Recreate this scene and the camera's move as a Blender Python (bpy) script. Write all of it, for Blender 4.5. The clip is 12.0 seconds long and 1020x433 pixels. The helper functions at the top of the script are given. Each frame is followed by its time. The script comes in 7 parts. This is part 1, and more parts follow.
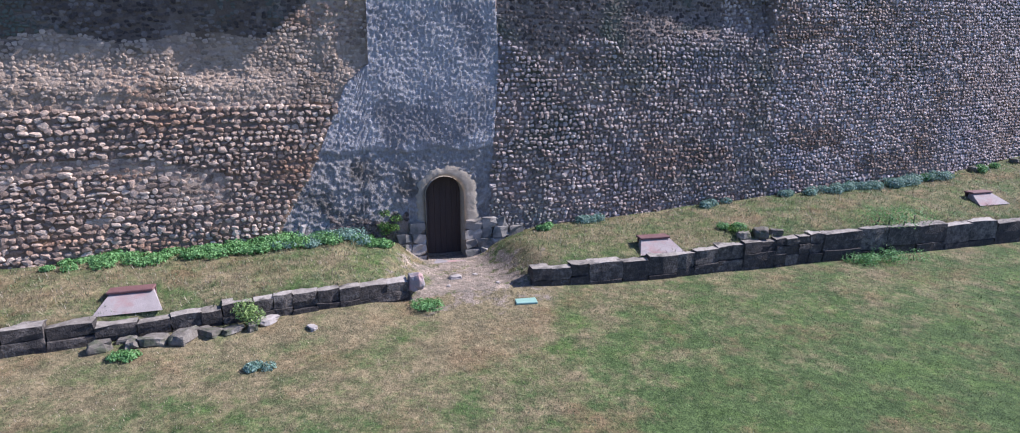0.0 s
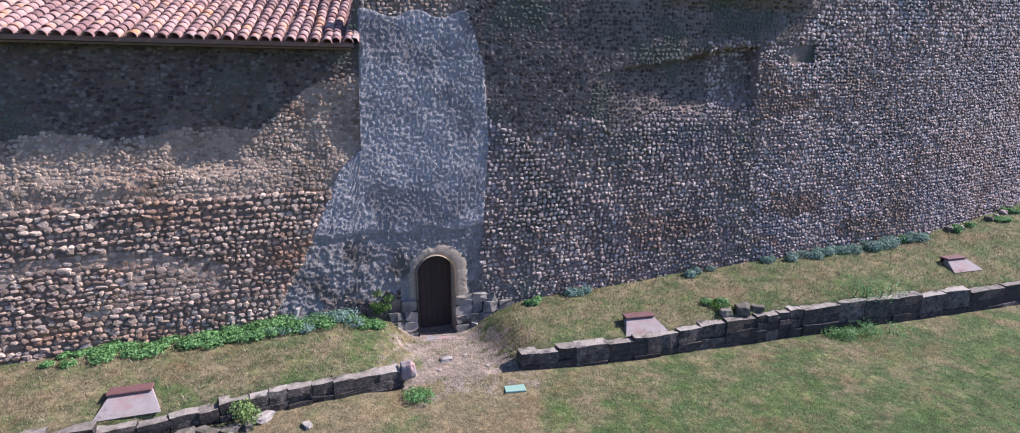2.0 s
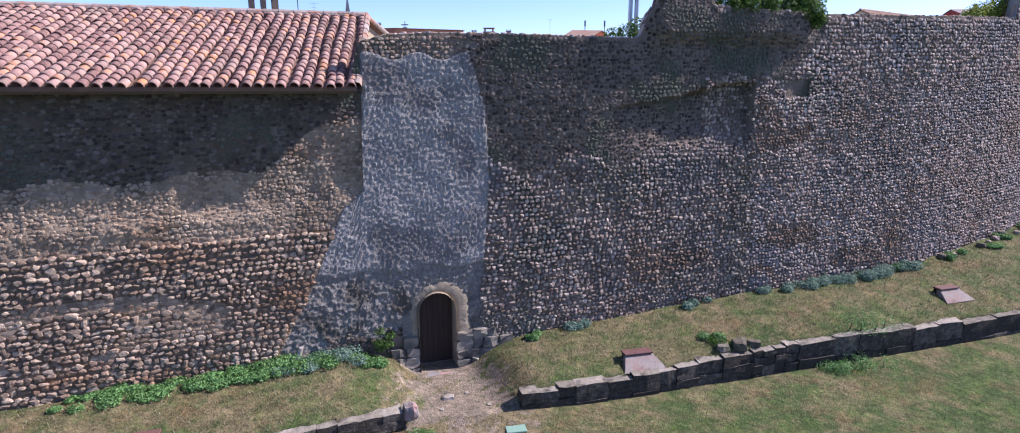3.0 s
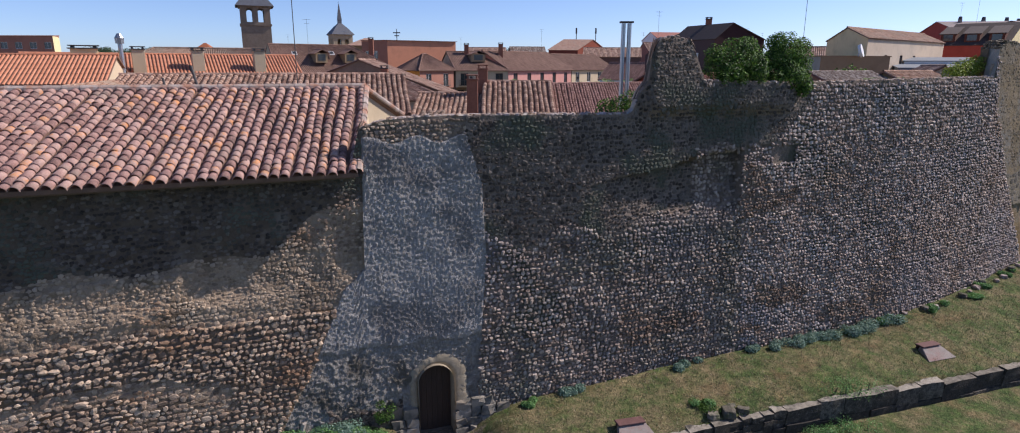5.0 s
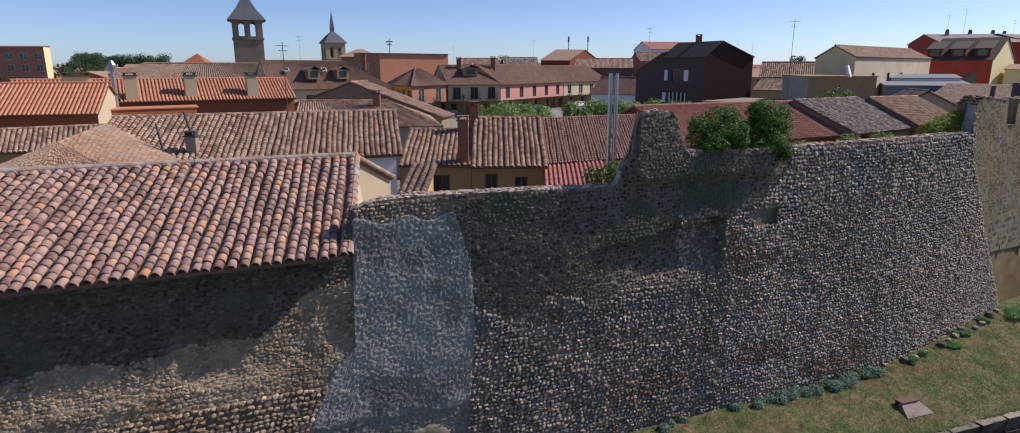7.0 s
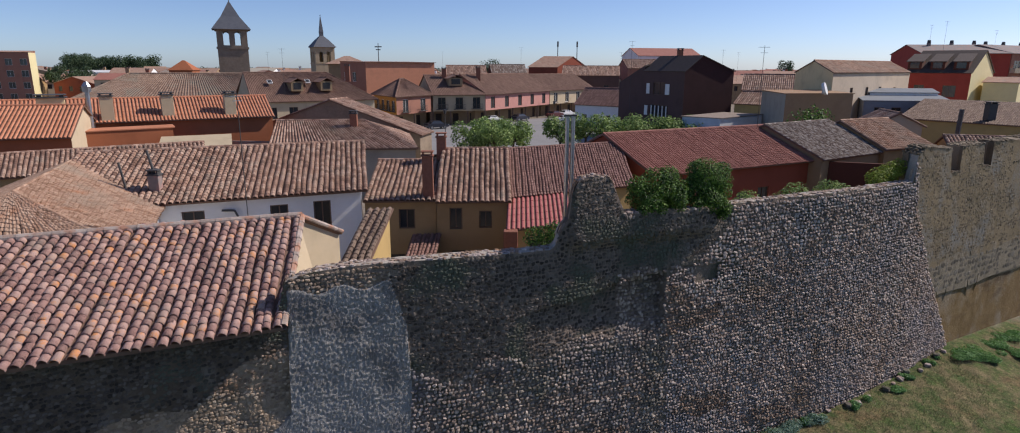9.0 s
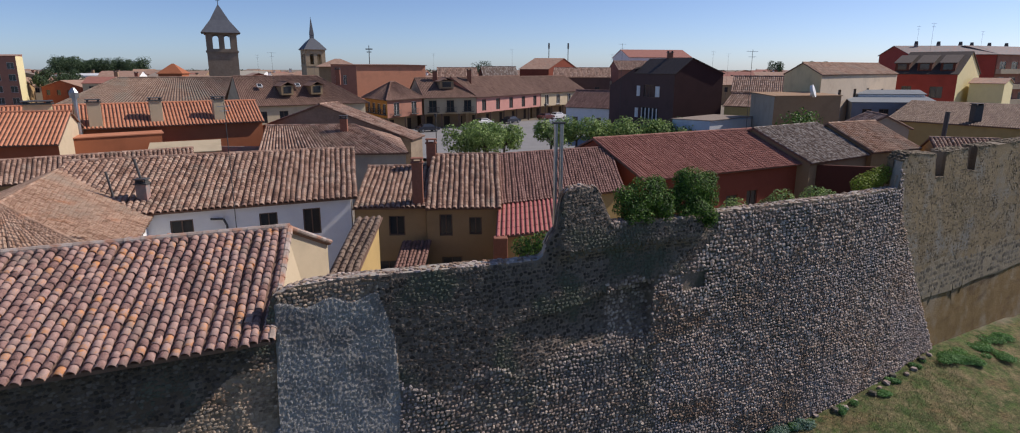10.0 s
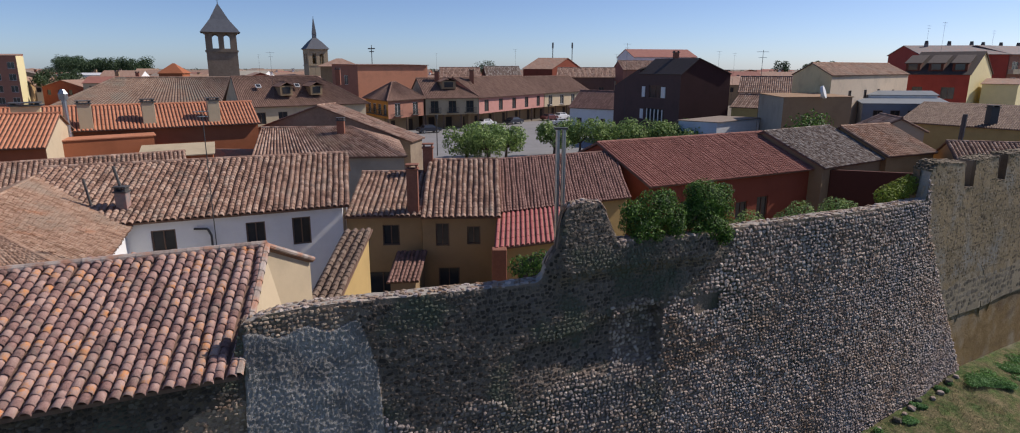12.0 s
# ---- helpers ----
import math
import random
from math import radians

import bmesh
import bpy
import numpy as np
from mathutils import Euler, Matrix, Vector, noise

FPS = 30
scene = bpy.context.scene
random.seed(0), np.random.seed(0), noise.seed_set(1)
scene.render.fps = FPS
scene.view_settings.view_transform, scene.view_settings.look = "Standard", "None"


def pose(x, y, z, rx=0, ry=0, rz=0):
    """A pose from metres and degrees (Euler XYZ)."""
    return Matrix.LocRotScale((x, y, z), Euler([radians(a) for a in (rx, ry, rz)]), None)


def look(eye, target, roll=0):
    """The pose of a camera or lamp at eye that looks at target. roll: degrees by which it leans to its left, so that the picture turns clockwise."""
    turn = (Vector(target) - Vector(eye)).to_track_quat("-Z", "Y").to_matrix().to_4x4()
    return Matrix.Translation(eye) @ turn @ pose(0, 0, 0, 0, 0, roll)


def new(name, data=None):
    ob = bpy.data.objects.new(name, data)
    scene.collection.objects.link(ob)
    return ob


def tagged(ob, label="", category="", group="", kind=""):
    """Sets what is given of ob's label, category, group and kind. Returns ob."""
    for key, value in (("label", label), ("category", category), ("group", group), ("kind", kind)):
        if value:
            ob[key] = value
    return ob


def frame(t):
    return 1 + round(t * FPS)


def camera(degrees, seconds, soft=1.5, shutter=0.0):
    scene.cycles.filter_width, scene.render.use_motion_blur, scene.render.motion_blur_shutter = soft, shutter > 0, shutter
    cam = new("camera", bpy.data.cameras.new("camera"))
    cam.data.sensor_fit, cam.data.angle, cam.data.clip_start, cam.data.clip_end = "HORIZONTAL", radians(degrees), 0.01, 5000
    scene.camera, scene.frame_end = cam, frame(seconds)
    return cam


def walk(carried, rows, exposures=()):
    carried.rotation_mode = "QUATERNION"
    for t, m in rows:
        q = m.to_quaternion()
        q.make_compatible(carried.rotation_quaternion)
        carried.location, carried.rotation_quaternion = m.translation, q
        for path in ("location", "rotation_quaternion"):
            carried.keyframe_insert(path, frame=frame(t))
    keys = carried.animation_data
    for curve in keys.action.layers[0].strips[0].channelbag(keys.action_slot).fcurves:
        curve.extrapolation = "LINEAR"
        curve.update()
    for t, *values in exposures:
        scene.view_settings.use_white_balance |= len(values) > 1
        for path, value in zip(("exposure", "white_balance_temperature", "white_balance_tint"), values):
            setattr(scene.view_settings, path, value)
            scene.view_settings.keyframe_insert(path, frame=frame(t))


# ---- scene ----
cam = camera(78.2, 12.0, soft=1.0)
METRES, EYE, TILT, LEAN, TURN = 12.6, 5.2, -14.0, 0.0, 0.0
ROWS = [
    (0.0, 0.0, 0.0, 0.0, -0.0, 0.0, 0.0),
    (0.5, 0.0047, -0.0082, 0.0414, -0.16, 0.07, 0.02),
    (1.0, 0.007, -0.0167, 0.0828, -0.36, 0.14, 0.0),
    (1.5, 0.0064, -0.0268, 0.1245, -0.57, 0.22, 0.02),
    (2.0, 0.0038, -0.0377, 0.1677, -0.8, 0.21, 0.02),
    (2.5, -0.0011, -0.0478, 0.2098, -0.98, 0.26, 0.02),
    (3.0, -0.0057, -0.0576, 0.2501, -1.14, 0.28, 0.08),
    (5.0, -0.0167, -0.1012, 0.4172, -1.87, 0.4, 0.29),
    (5.5, -0.0175, -0.1107, 0.4564, -2.0, 0.44, 0.34),
    (6.0, -0.0178, -0.1205, 0.4969, -2.18, 0.49, 0.4),
    (6.5, -0.0141, -0.1295, 0.5379, -2.33, 0.58, 0.46),
    (7.0, -0.0029, -0.139, 0.5843, -2.45, 0.61, 0.5),
    (9.0, 0.1346, -0.1784, 0.7437, -3.02, 0.55, 0.48),
    (9.5, 0.1436, -0.1876, 0.7637, -3.61, 0.61, 0.8),
    (10.0, 0.147, -0.1856, 0.7685, -3.69, 0.62, 0.85),
    (10.5, 0.1513, -0.1603, 0.7756, -3.6, 0.63, 0.83),
    (11.0, 0.158, -0.1173, 0.7862, -3.5, 0.63, 0.8),
    (11.5, 0.166, -0.0735, 0.7974, -3.36, 0.59, 0.8),
    (12.0, 0.1748, -0.0458, 0.8135, -3.34, 0.57, 0.74),
]
walk(cam, [(t, pose(0, 0, EYE, TILT, LEAN, TURN) @ pose(METRES * x, METRES * y, METRES * z, 90 + pitch, roll, yaw)) for t, x, y, z, yaw, pitch, roll in ROWS],
     exposures=[(0.0, 0.98, 5570, 24), (1.2, 1.0, 5720, 25), (2.5, 0.84, 5870, 27), (5.5, 0.05, 6430, 18), (7.0, -0.02, 6480, 17), (9.5, -0.18, 6540, 16), (12.0, -0.23, 6560, 15)])

# ---- light ----
SUN_AZ, SUN_EL = 15.0, 40.5
world = bpy.data.worlds.new("world")
scene.world = world
world.use_nodes = True
wn = world.node_tree
sky = wn.nodes.new("ShaderNodeTexSky")
sky.sky_type = 'NISHITA'
sky.sun_disc = False
sky.sun_elevation = radians(SUN_EL)
sky.sun_rotation = radians(90 - SUN_AZ)
sky.air_density, sky.dust_density, sky.ozone_density = 0.62, 0.42, 3.6
tint = wn.nodes.new("ShaderNodeMix")
tint.data_type, tint.blend_type = 'RGBA', 'MULTIPLY'
tint.inputs[0].default_value = 1.0
tint.inputs[7].default_value = (0.94, 0.985, 1.07, 1)
wn.links.new(sky.outputs[0], tint.inputs[6])
wn.links.new(tint.outputs[2], wn.nodes["Background"].inputs[0])
wn.nodes["Background"].inputs[1].default_value = 0.127
sun = new("sun", bpy.data.lights.new("sun", 'SUN'))
sun.data.energy, sun.data.angle, sun.data.color = 5.0, radians(0.6), (1.0, 0.94, 0.84)
az, el = radians(SUN_AZ), radians(SUN_EL)
sun.matrix_world = look((60 * math.cos(az) * math.cos(el), 60 * math.sin(az) * math.cos(el), 60 * math.sin(el)), (0, 0, 0))


# ---- mesh helpers ----
class Shape:
    """Vertices and faces of one mesh."""

    def __init__(self):
        self.v, self.f = [], []

    def add(self, verts, faces):
        n = len(self.v)
        self.v += [tuple(p) for p in verts]
        self.f += [[n + i for i in q] for q in faces]
        return self

    def box(self, c, s, m=None):
        x, y, z = s[0] / 2, s[1] / 2, s[2] / 2
        pts = [Vector((a * x, b * y, k * z)) for k in (-1, 1) for b in (-1, 1) for a in (-1, 1)]
        if m is not None:
            pts = [m @ p for p in pts]
        pts = [p + Vector(c) for p in pts]
        return self.add(pts, [(0, 2, 3, 1), (4, 5, 7, 6), (0, 1, 5, 4), (1, 3, 7, 5), (3, 2, 6, 7), (2, 0, 4, 6)])

    def block(self, c, s, bevel, m=None, wob=0.0, rnd=random):
        """A box with chamfered edges and uneven corners."""
        x, y, z = s[0] / 2, s[1] / 2, s[2] / 2
        pts, idx = [], {}
        for k in (-1, 1):
            for b in (-1, 1):
                for a in (-1, 1):
                    j = Vector((rnd.uniform(-wob, wob), rnd.uniform(-wob, wob), rnd.uniform(-wob, wob)))
                    for ax in range(3):
                        q = [a * (x - bevel), b * (y - bevel), k * (z - bevel)]
                        q[ax] = (a * x, b * y, k * z)[ax]
                        idx[(a, b, k, ax)] = len(pts)
                        pts.append(Vector(q) + j)
        f = []
        for ax in range(3):
            o1, o2 = [i for i in range(3) if i != ax]
            for sgn in (-1, 1):
                ring = []
                for p, q in ((-1, -1), (1, -1), (1, 1), (-1, 1)):
                    key = [0, 0, 0]
                    key[ax], key[o1], key[o2] = sgn, p, q
                    ring.append(idx[(*key, ax)])
                f.append(ring)
        for ax in range(3):
            o1, o2 = [i for i in range(3) if i != ax]
            for p in (-1, 1):
                for q in (-1, 1):
                    k0, k1 = [0, 0, 0], [0, 0, 0]
                    k0[ax], k0[o1], k0[o2] = -1, p, q
                    k1[ax], k1[o1], k1[o2] = 1, p, q
                    f.append([idx[(*k0, o1)], idx[(*k1, o1)], idx[(*k1, o2)], idx[(*k0, o2)]])
        for a in (-1, 1):
            for b in (-1, 1):
                for k in (-1, 1):
                    f.append([idx[(a, b, k, 0)], idx[(a, b, k, 1)], idx[(a, b, k, 2)]])
        if m is not None:
            pts = [m @ p for p in pts]
        return self.add([p + Vector(c) for p in pts], f)

    def tube(self, p0, p1, r0, r1=None, n=8, cap=True):
        p0, p1 = Vector(p0), Vector(p1)
        r1 = r0 if r1 is None else r1
        d = (p1 - p0).normalized()
        a = d.orthogonal().normalized()
        b = d.cross(a)
        pts = []
        for p, r in ((p0, r0), (p1, r1)):
            pts += [p + (a * math.cos(i * 2 * math.pi / n) + b * math.sin(i * 2 * math.pi / n)) * r for i in range(n)]
        f = [(i, (i + 1) % n, n + (i + 1) % n, n + i) for i in range(n)]
        if cap:
            f += [tuple(reversed(range(n))), tuple(range(n, 2 * n))]
        return self.add(pts, f)

    def slab(self, quad, t):
        """A plate of thickness t under a flat polygon."""
        q = [Vector(p) for p in quad]
        nrm = (q[1] - q[0]).cross(q[2] - q[0]).normalized()
        low = [p - nrm * t for p in q]
        n = len(q)
        f = [tuple(range(n)), tuple(reversed(range(n, 2 * n)))]
        f += [(i, n + i, n + (i + 1) % n, (i + 1) % n) for i in range(n)]
        return self.add(q + low, f)

    def mesh(self, name, smooth=False, fix=True):
        me = bpy.data.meshes.new(name)
        me.from_pydata(self.v, [], self.f)
        if fix and len(self.f) < 4000:
            bm = bmesh.new()
            bm.from_mesh(me)
            bmesh.ops.recalc_face_normals(bm, faces=bm.faces)
            bm.to_mesh(me)
            bm.free()
        if smooth:
            me.shade_smooth()
        return me


def part(name, shape, material, parent=None, label="", smooth=False, fix=True):
    """One mesh object, under a thing or a part."""
    me = shape.mesh(name, smooth, fix) if isinstance(shape, Shape) else shape
    if material is not None and not me.materials:
        me.materials.append(material)
    ob = new(name, me)
    if parent is not None:
        ob.parent = parent
    if label:
        ob["label"] = label
    return ob


def thing(name, label, category, group="", kind=""):
    return tagged(new(name), label, category, group, kind)


# ---- materials ----
def mat(name, cols, scale=4.0, rough=0.85, bump=0.25, grain=60.0, island=0.0, single=0.0, spec=0.3, metal=0.0,
        stain=None, stain_scale=0.5, stain_at=(0.5, 0.62), dist=0.02, stretch=(1, 1, 1), stain_stretch=(1, 1, 1), last=None, stain2=None):
    """A weathered surface: two or three base colours mixed by coarse and fine noise, relief, and pieces that differ in tone."""
    m = bpy.data.materials.new(name)
    m.use_nodes = True
    nt = m.node_tree
    N, L = nt.nodes, nt.links
    bs = N["Principled BSDF"]
    bs.inputs["Roughness"].default_value = rough
    bs.inputs["Metallic"].default_value = metal
    bs.inputs["Specular IOR Level"].default_value = spec
    geo = N.new("ShaderNodeNewGeometry")
    mp = N.new("ShaderNodeMapping")
    mp.inputs["Scale"].default_value = stretch
    L.new(geo.outputs["Position"], mp.inputs[0])
    n1 = N.new("ShaderNodeTexNoise")
    n1.inputs["Scale"].default_value, n1.inputs["Detail"].default_value, n1.inputs["Roughness"].default_value = scale, 6, 0.65
    L.new(mp.outputs[0], n1.inputs["Vector"])
    n2 = N.new("ShaderNodeTexNoise")
    n2.inputs["Scale"].default_value, n2.inputs["Detail"].default_value, n2.inputs["Roughness"].default_value = grain, 4, 0.7
    L.new(mp.outputs[0], n2.inputs["Vector"])
    mx = N.new("ShaderNodeMix")
    mx.data_type = 'FLOAT'
    mx.inputs[0].default_value = 0.35
    L.new(n1.outputs["Fac"], mx.inputs[2])
    L.new(n2.outputs["Fac"], mx.inputs[3])
    fac = mx.outputs[0]
    for amount, socket in ((island, geo.outputs["Random Per Island"]), (single, None)):
        if amount:
            if socket is None:
                socket = N.new("ShaderNodeObjectInfo").outputs["Random"]
            ma = N.new("ShaderNodeMath")
            ma.operation = 'MULTIPLY_ADD'
            ma.inputs[1].default_value = amount
            L.new(socket, ma.inputs[0])
            su = N.new("ShaderNodeMath")
            su.operation = 'SUBTRACT'
            su.inputs[1].default_value = amount / 2
            L.new(fac, ma.inputs[2])
            L.new(ma.outputs[0], su.inputs[0])
            fac = su.outputs[0]
    rp = N.new("ShaderNodeValToRGB")
    e = rp.color_ramp.elements
    spread = [0.28, 0.72] if len(cols) == 2 else [0.22 + 0.56 * i / (len(cols) - 1) for i in range(len(cols))]
    if last:
        spread[-1] = last
    while len(e) < len(cols):
        e.new(0.5)
    for i, c in enumerate(cols):
        e[i].position, e[i].color = spread[i], (*c, 1)
    L.new(fac, rp.inputs[0])
    col = rp.outputs[0]
    layers = [(stain, stain_scale, stain_at, stain_stretch)] if stain else []
    if stain2:
        layers.append(stain2)
    for stain, stain_scale, stain_at, stain_stretch in layers:
        n3 = N.new("ShaderNodeTexNoise")
        n3.inputs["Scale"].default_value, n3.inputs["Detail"].default_value, n3.inputs["Roughness"].default_value = stain_scale, 7, 0.6
        mp3 = N.new("ShaderNodeMapping")
        mp3.inputs["Scale"].default_value = stain_stretch
        L.new(geo.outputs["Position"], mp3.inputs[0])
        L.new(mp3.outputs[0], n3.inputs["Vector"])
        r3 = N.new("ShaderNodeMapRange")
        r3.inputs[1].default_value, r3.inputs[2].default_value = stain_at
        L.new(n3.outputs["Fac"], r3.inputs[0])
        m3 = N.new("ShaderNodeMix")
        m3.data_type = 'RGBA'
        m3.inputs[7].default_value = (*stain, 1)
        L.new(r3.outputs[0], m3.inputs[0])
        L.new(col, m3.inputs[6])
        col = m3.outputs[2]
    L.new(col, bs.inputs["Base Color"])
    if bump:
        b = N.new("ShaderNodeBump")
        b.inputs["Strength"].default_value, b.inputs["Distance"].default_value = bump, dist
        L.new(n2.outputs["Fac"], b.inputs["Height"])
        L.new(b.outputs[0], bs.inputs["Normal"])
    return m


M_MORTAR_W = mat("mortar_warm", [(0.085, 0.06, 0.042), (0.17, 0.125, 0.088), (0.26, 0.195, 0.14)], 1.2, 0.95, 0.8, 14, stain=(0.20, 0.11, 0.05), stain_scale=0.45, dist=0.04)
M_MORTAR_P = mat("mortar_pale", [(0.19, 0.138, 0.094), (0.345, 0.258, 0.18), (0.47, 0.365, 0.265)], 1.5, 0.95, 0.9, 16, stain=(0.13, 0.095, 0.065), stain_scale=0.7, dist=0.04)
# brown mortar, its colour deepened to carry the eave's shade
M_MORTAR_SHADE = mat("mortar_eave_shade", [(0.075, 0.055, 0.04), (0.125, 0.094, 0.068), (0.19, 0.148, 0.11)], 1.6, 0.95, 0.8, 16, stain=(0.20, 0.165, 0.13), stain_scale=0.8, stain_at=(0.56, 0.66), dist=0.04)
M_MORTAR_G = mat("mortar_grey", [(0.115, 0.085, 0.065), (0.225, 0.172, 0.135), (0.325, 0.258, 0.208)], 1.5, 0.95, 0.9, 16, stain=(0.09, 0.085, 0.06), stain_scale=0.5, dist=0.04)
M_MORTAR_T = mat("mortar_beige", [(0.135, 0.098, 0.055), (0.21, 0.156, 0.09), (0.28, 0.215, 0.132)], 0.8, 0.95, 0.5, 16, stain=(0.20, 0.18, 0.15), stain_scale=0.5, dist=0.025)
M_RENDER = mat("grey_render", [(0.20, 0.188, 0.177), (0.36, 0.34, 0.322), (0.53, 0.505, 0.48)], 13.0, 0.95, 1.0, 24, stain=(0.22, 0.205, 0.195), stain_scale=0.7, dist=0.07, stretch=(1, 1, 0.6))
M_RENDER_D = mat("stony_render", [(0.12, 0.11, 0.098), (0.27, 0.25, 0.225), (0.45, 0.42, 0.38)], 13.0, 0.95, 1.0, 20, stain=(0.13, 0.115, 0.095), stain_scale=1.0, dist=0.08, stretch=(1, 1, 0.7))
COBBLE_L = [(0.125, 0.087, 0.062), (0.32, 0.232, 0.168), (0.52, 0.405, 0.30)]
COBBLE_R = [(0.118, 0.085, 0.065), (0.315, 0.238, 0.19), (0.53, 0.43, 0.355)]
M_COB_L = mat("cobble_brown", COBBLE_L, 1.0, 0.8, 0.8, 25, island=0.45, stain=(0.27, 0.155, 0.09), stain_scale=1.1, stain_at=(0.51, 0.68), stain_stretch=(0.3, 0.3, 1))
M_COB_R = mat("cobble_grey", COBBLE_R, 1.0, 0.8, 0.8, 25, island=0.5, stain=(0.15, 0.165, 0.125), stain_scale=0.35, stain_at=(0.52, 0.7), stain2=((0.17, 0.17, 0.19), 0.22, (0.5, 0.75), (1, 1, 1)))
M_COB_E = mat("cobble_pale", [(0.17, 0.123, 0.10), (0.40, 0.305, 0.255), (0.61, 0.505, 0.435)], 1.0, 0.8, 0.8, 25, island=0.48, stain=(0.29, 0.19, 0.12), stain_scale=0.35, stain_at=(0.52, 0.72), stain2=((0.31, 0.275, 0.275), 0.25, (0.5, 0.72), (1, 1, 1)))
M_COB_D = mat("cobble_dark_and_shaded", [(0.045, 0.034, 0.028), (0.10, 0.079, 0.065), (0.20, 0.165, 0.137)], 1.0, 0.85, 0.8, 25, island=0.55, stain=(0.10, 0.11, 0.08), stain_scale=0.5)
M_COB_W = mat("cobble_washed", [(0.185, 0.138, 0.096), (0.345, 0.262, 0.187), (0.49, 0.385, 0.285)], 1.0, 0.9, 0.8, 25, island=0.35, stain=(0.30, 0.19, 0.12), stain_scale=0.8, stain_at=(0.55, 0.7))
M_COB_S = mat("cobble_rusty", [(0.12, 0.075, 0.052), (0.26, 0.178, 0.13), (0.41, 0.32, 0.25)], 1.0, 0.85, 0.8, 25, island=0.4)
M_COB_T = mat("rubble_beige", [(0.10, 0.072, 0.044), (0.165, 0.125, 0.08), (0.24, 0.19, 0.13)], 1.0, 0.85, 0.4, 40, island=0.5)
M_COB_1 = mat("cobble_single", COBBLE_L, 1.0, 0.8, 0.8, 25, single=0.55, stain=(0.27, 0.155, 0.09), stain_scale=1.1, stain_at=(0.51, 0.68), stain_stretch=(0.3, 0.3, 1))
M_OCHRE_EARTH = mat("ochre_plaster", [(0.12, 0.07, 0.028), (0.20, 0.125, 0.05), (0.28, 0.19, 0.09)], 1.4, 0.95, 0.8, 14, stain=(0.26, 0.20, 0.13), stain_scale=0.5, dist=0.05, stain2=((0.10, 0.06, 0.03), 0.9, (0.55, 0.7), (0.4, 0.4, 1)))
M_COB_B = mat("rubble_grey", [(0.075, 0.062, 0.047), (0.13, 0.108, 0.083), (0.19, 0.163, 0.13)], 1.0, 0.85, 0.4, 40, island=0.5)
M_MORTAR_N = mat("mortar_net", [(0.19, 0.15, 0.10), (0.27, 0.225, 0.16)], 1.2, 0.95, 0.7, 16, dist=0.03)
M_COPING = mat("coping_mortar", [(0.27, 0.24, 0.205), (0.45, 0.405, 0.345)], 2, 0.9, 0.6, 30)
M_PALE = mat("pale_stone", [(0.24, 0.21, 0.18), (0.40, 0.36, 0.31)], 5, 0.9, 0.5, 30)
M_ASHLAR = mat("ashlar", [(0.15, 0.128, 0.10), (0.28, 0.245, 0.198), (0.41, 0.368, 0.305)], 3, 0.88, 0.6, 35, single=0.3, stain=(0.09, 0.09, 0.08), stain_scale=1.2)
M_ARCH = mat("arch_mortar", [(0.19, 0.155, 0.108), (0.30, 0.25, 0.18), (0.40, 0.345, 0.26)], 6, 0.9, 0.6, 30)
M_DOOR = mat("old_door", [(0.034, 0.023, 0.018), (0.062, 0.043, 0.034)], 3, 0.7, 0.4, 30, stretch=(1, 1, 0.15))
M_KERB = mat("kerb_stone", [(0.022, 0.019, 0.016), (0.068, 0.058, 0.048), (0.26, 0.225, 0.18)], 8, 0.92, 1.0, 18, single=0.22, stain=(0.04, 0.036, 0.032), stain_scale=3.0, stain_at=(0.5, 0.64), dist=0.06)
TILE = [(0.135, 0.08, 0.07), (0.30, 0.17, 0.143), (0.39, 0.235, 0.198), (0.48, 0.325, 0.275), (0.60, 0.26, 0.105)]
TILE_OLD = [(0.165, 0.094, 0.068), (0.345, 0.21, 0.152), (0.46, 0.32, 0.245)]
M_RUBBLE = mat("fallen_rubble", [(0.05, 0.044, 0.034), (0.135, 0.118, 0.092), (0.27, 0.24, 0.195)], 6, 0.92, 0.9, 25, single=0.25, stain=(0.08, 0.085, 0.05), stain_scale=4.0)
# paler kerb colour standing in for sun on the top faces
M_KERB_TOP = mat("sunlit_kerb_top", [(0.09, 0.078, 0.06), (0.24, 0.212, 0.172), (0.40, 0.36, 0.30)], 8, 0.92, 0.8, 18, single=0.3, stain=(0.06, 0.055, 0.045), stain_scale=2.2, stain_at=(0.52, 0.66))
M_TILE = mat("roof_tile", TILE, 5.0, 0.8, 0.4, 40, island=0.42, stain=(0.33, 0.25, 0.20), stain_scale=1.5, stain_at=(0.52, 0.8), last=0.75)
M_TILE_1 = mat("roof_tile_single", TILE, 5.0, 0.8, 0.4, 40, single=0.42, stain=(0.33, 0.25, 0.20), stain_scale=1.5, stain_at=(0.52, 0.8), last=0.75)
M_TILE_OLD = mat("old_roof_tile", TILE_OLD, 1.2, 0.85, 0.3, 40, island=0.5, stain=(0.25, 0.21, 0.17), stain_scale=1.0, stain_at=(0.52, 0.8))
M_RIDGE = mat("mortared_ridge", [(0.20, 0.15, 0.125), (0.36, 0.29, 0.25), (0.50, 0.43, 0.38)], 7, 0.9, 0.5, 30, island=0.3, stain=(0.40, 0.21, 0.14), stain_scale=2.0)
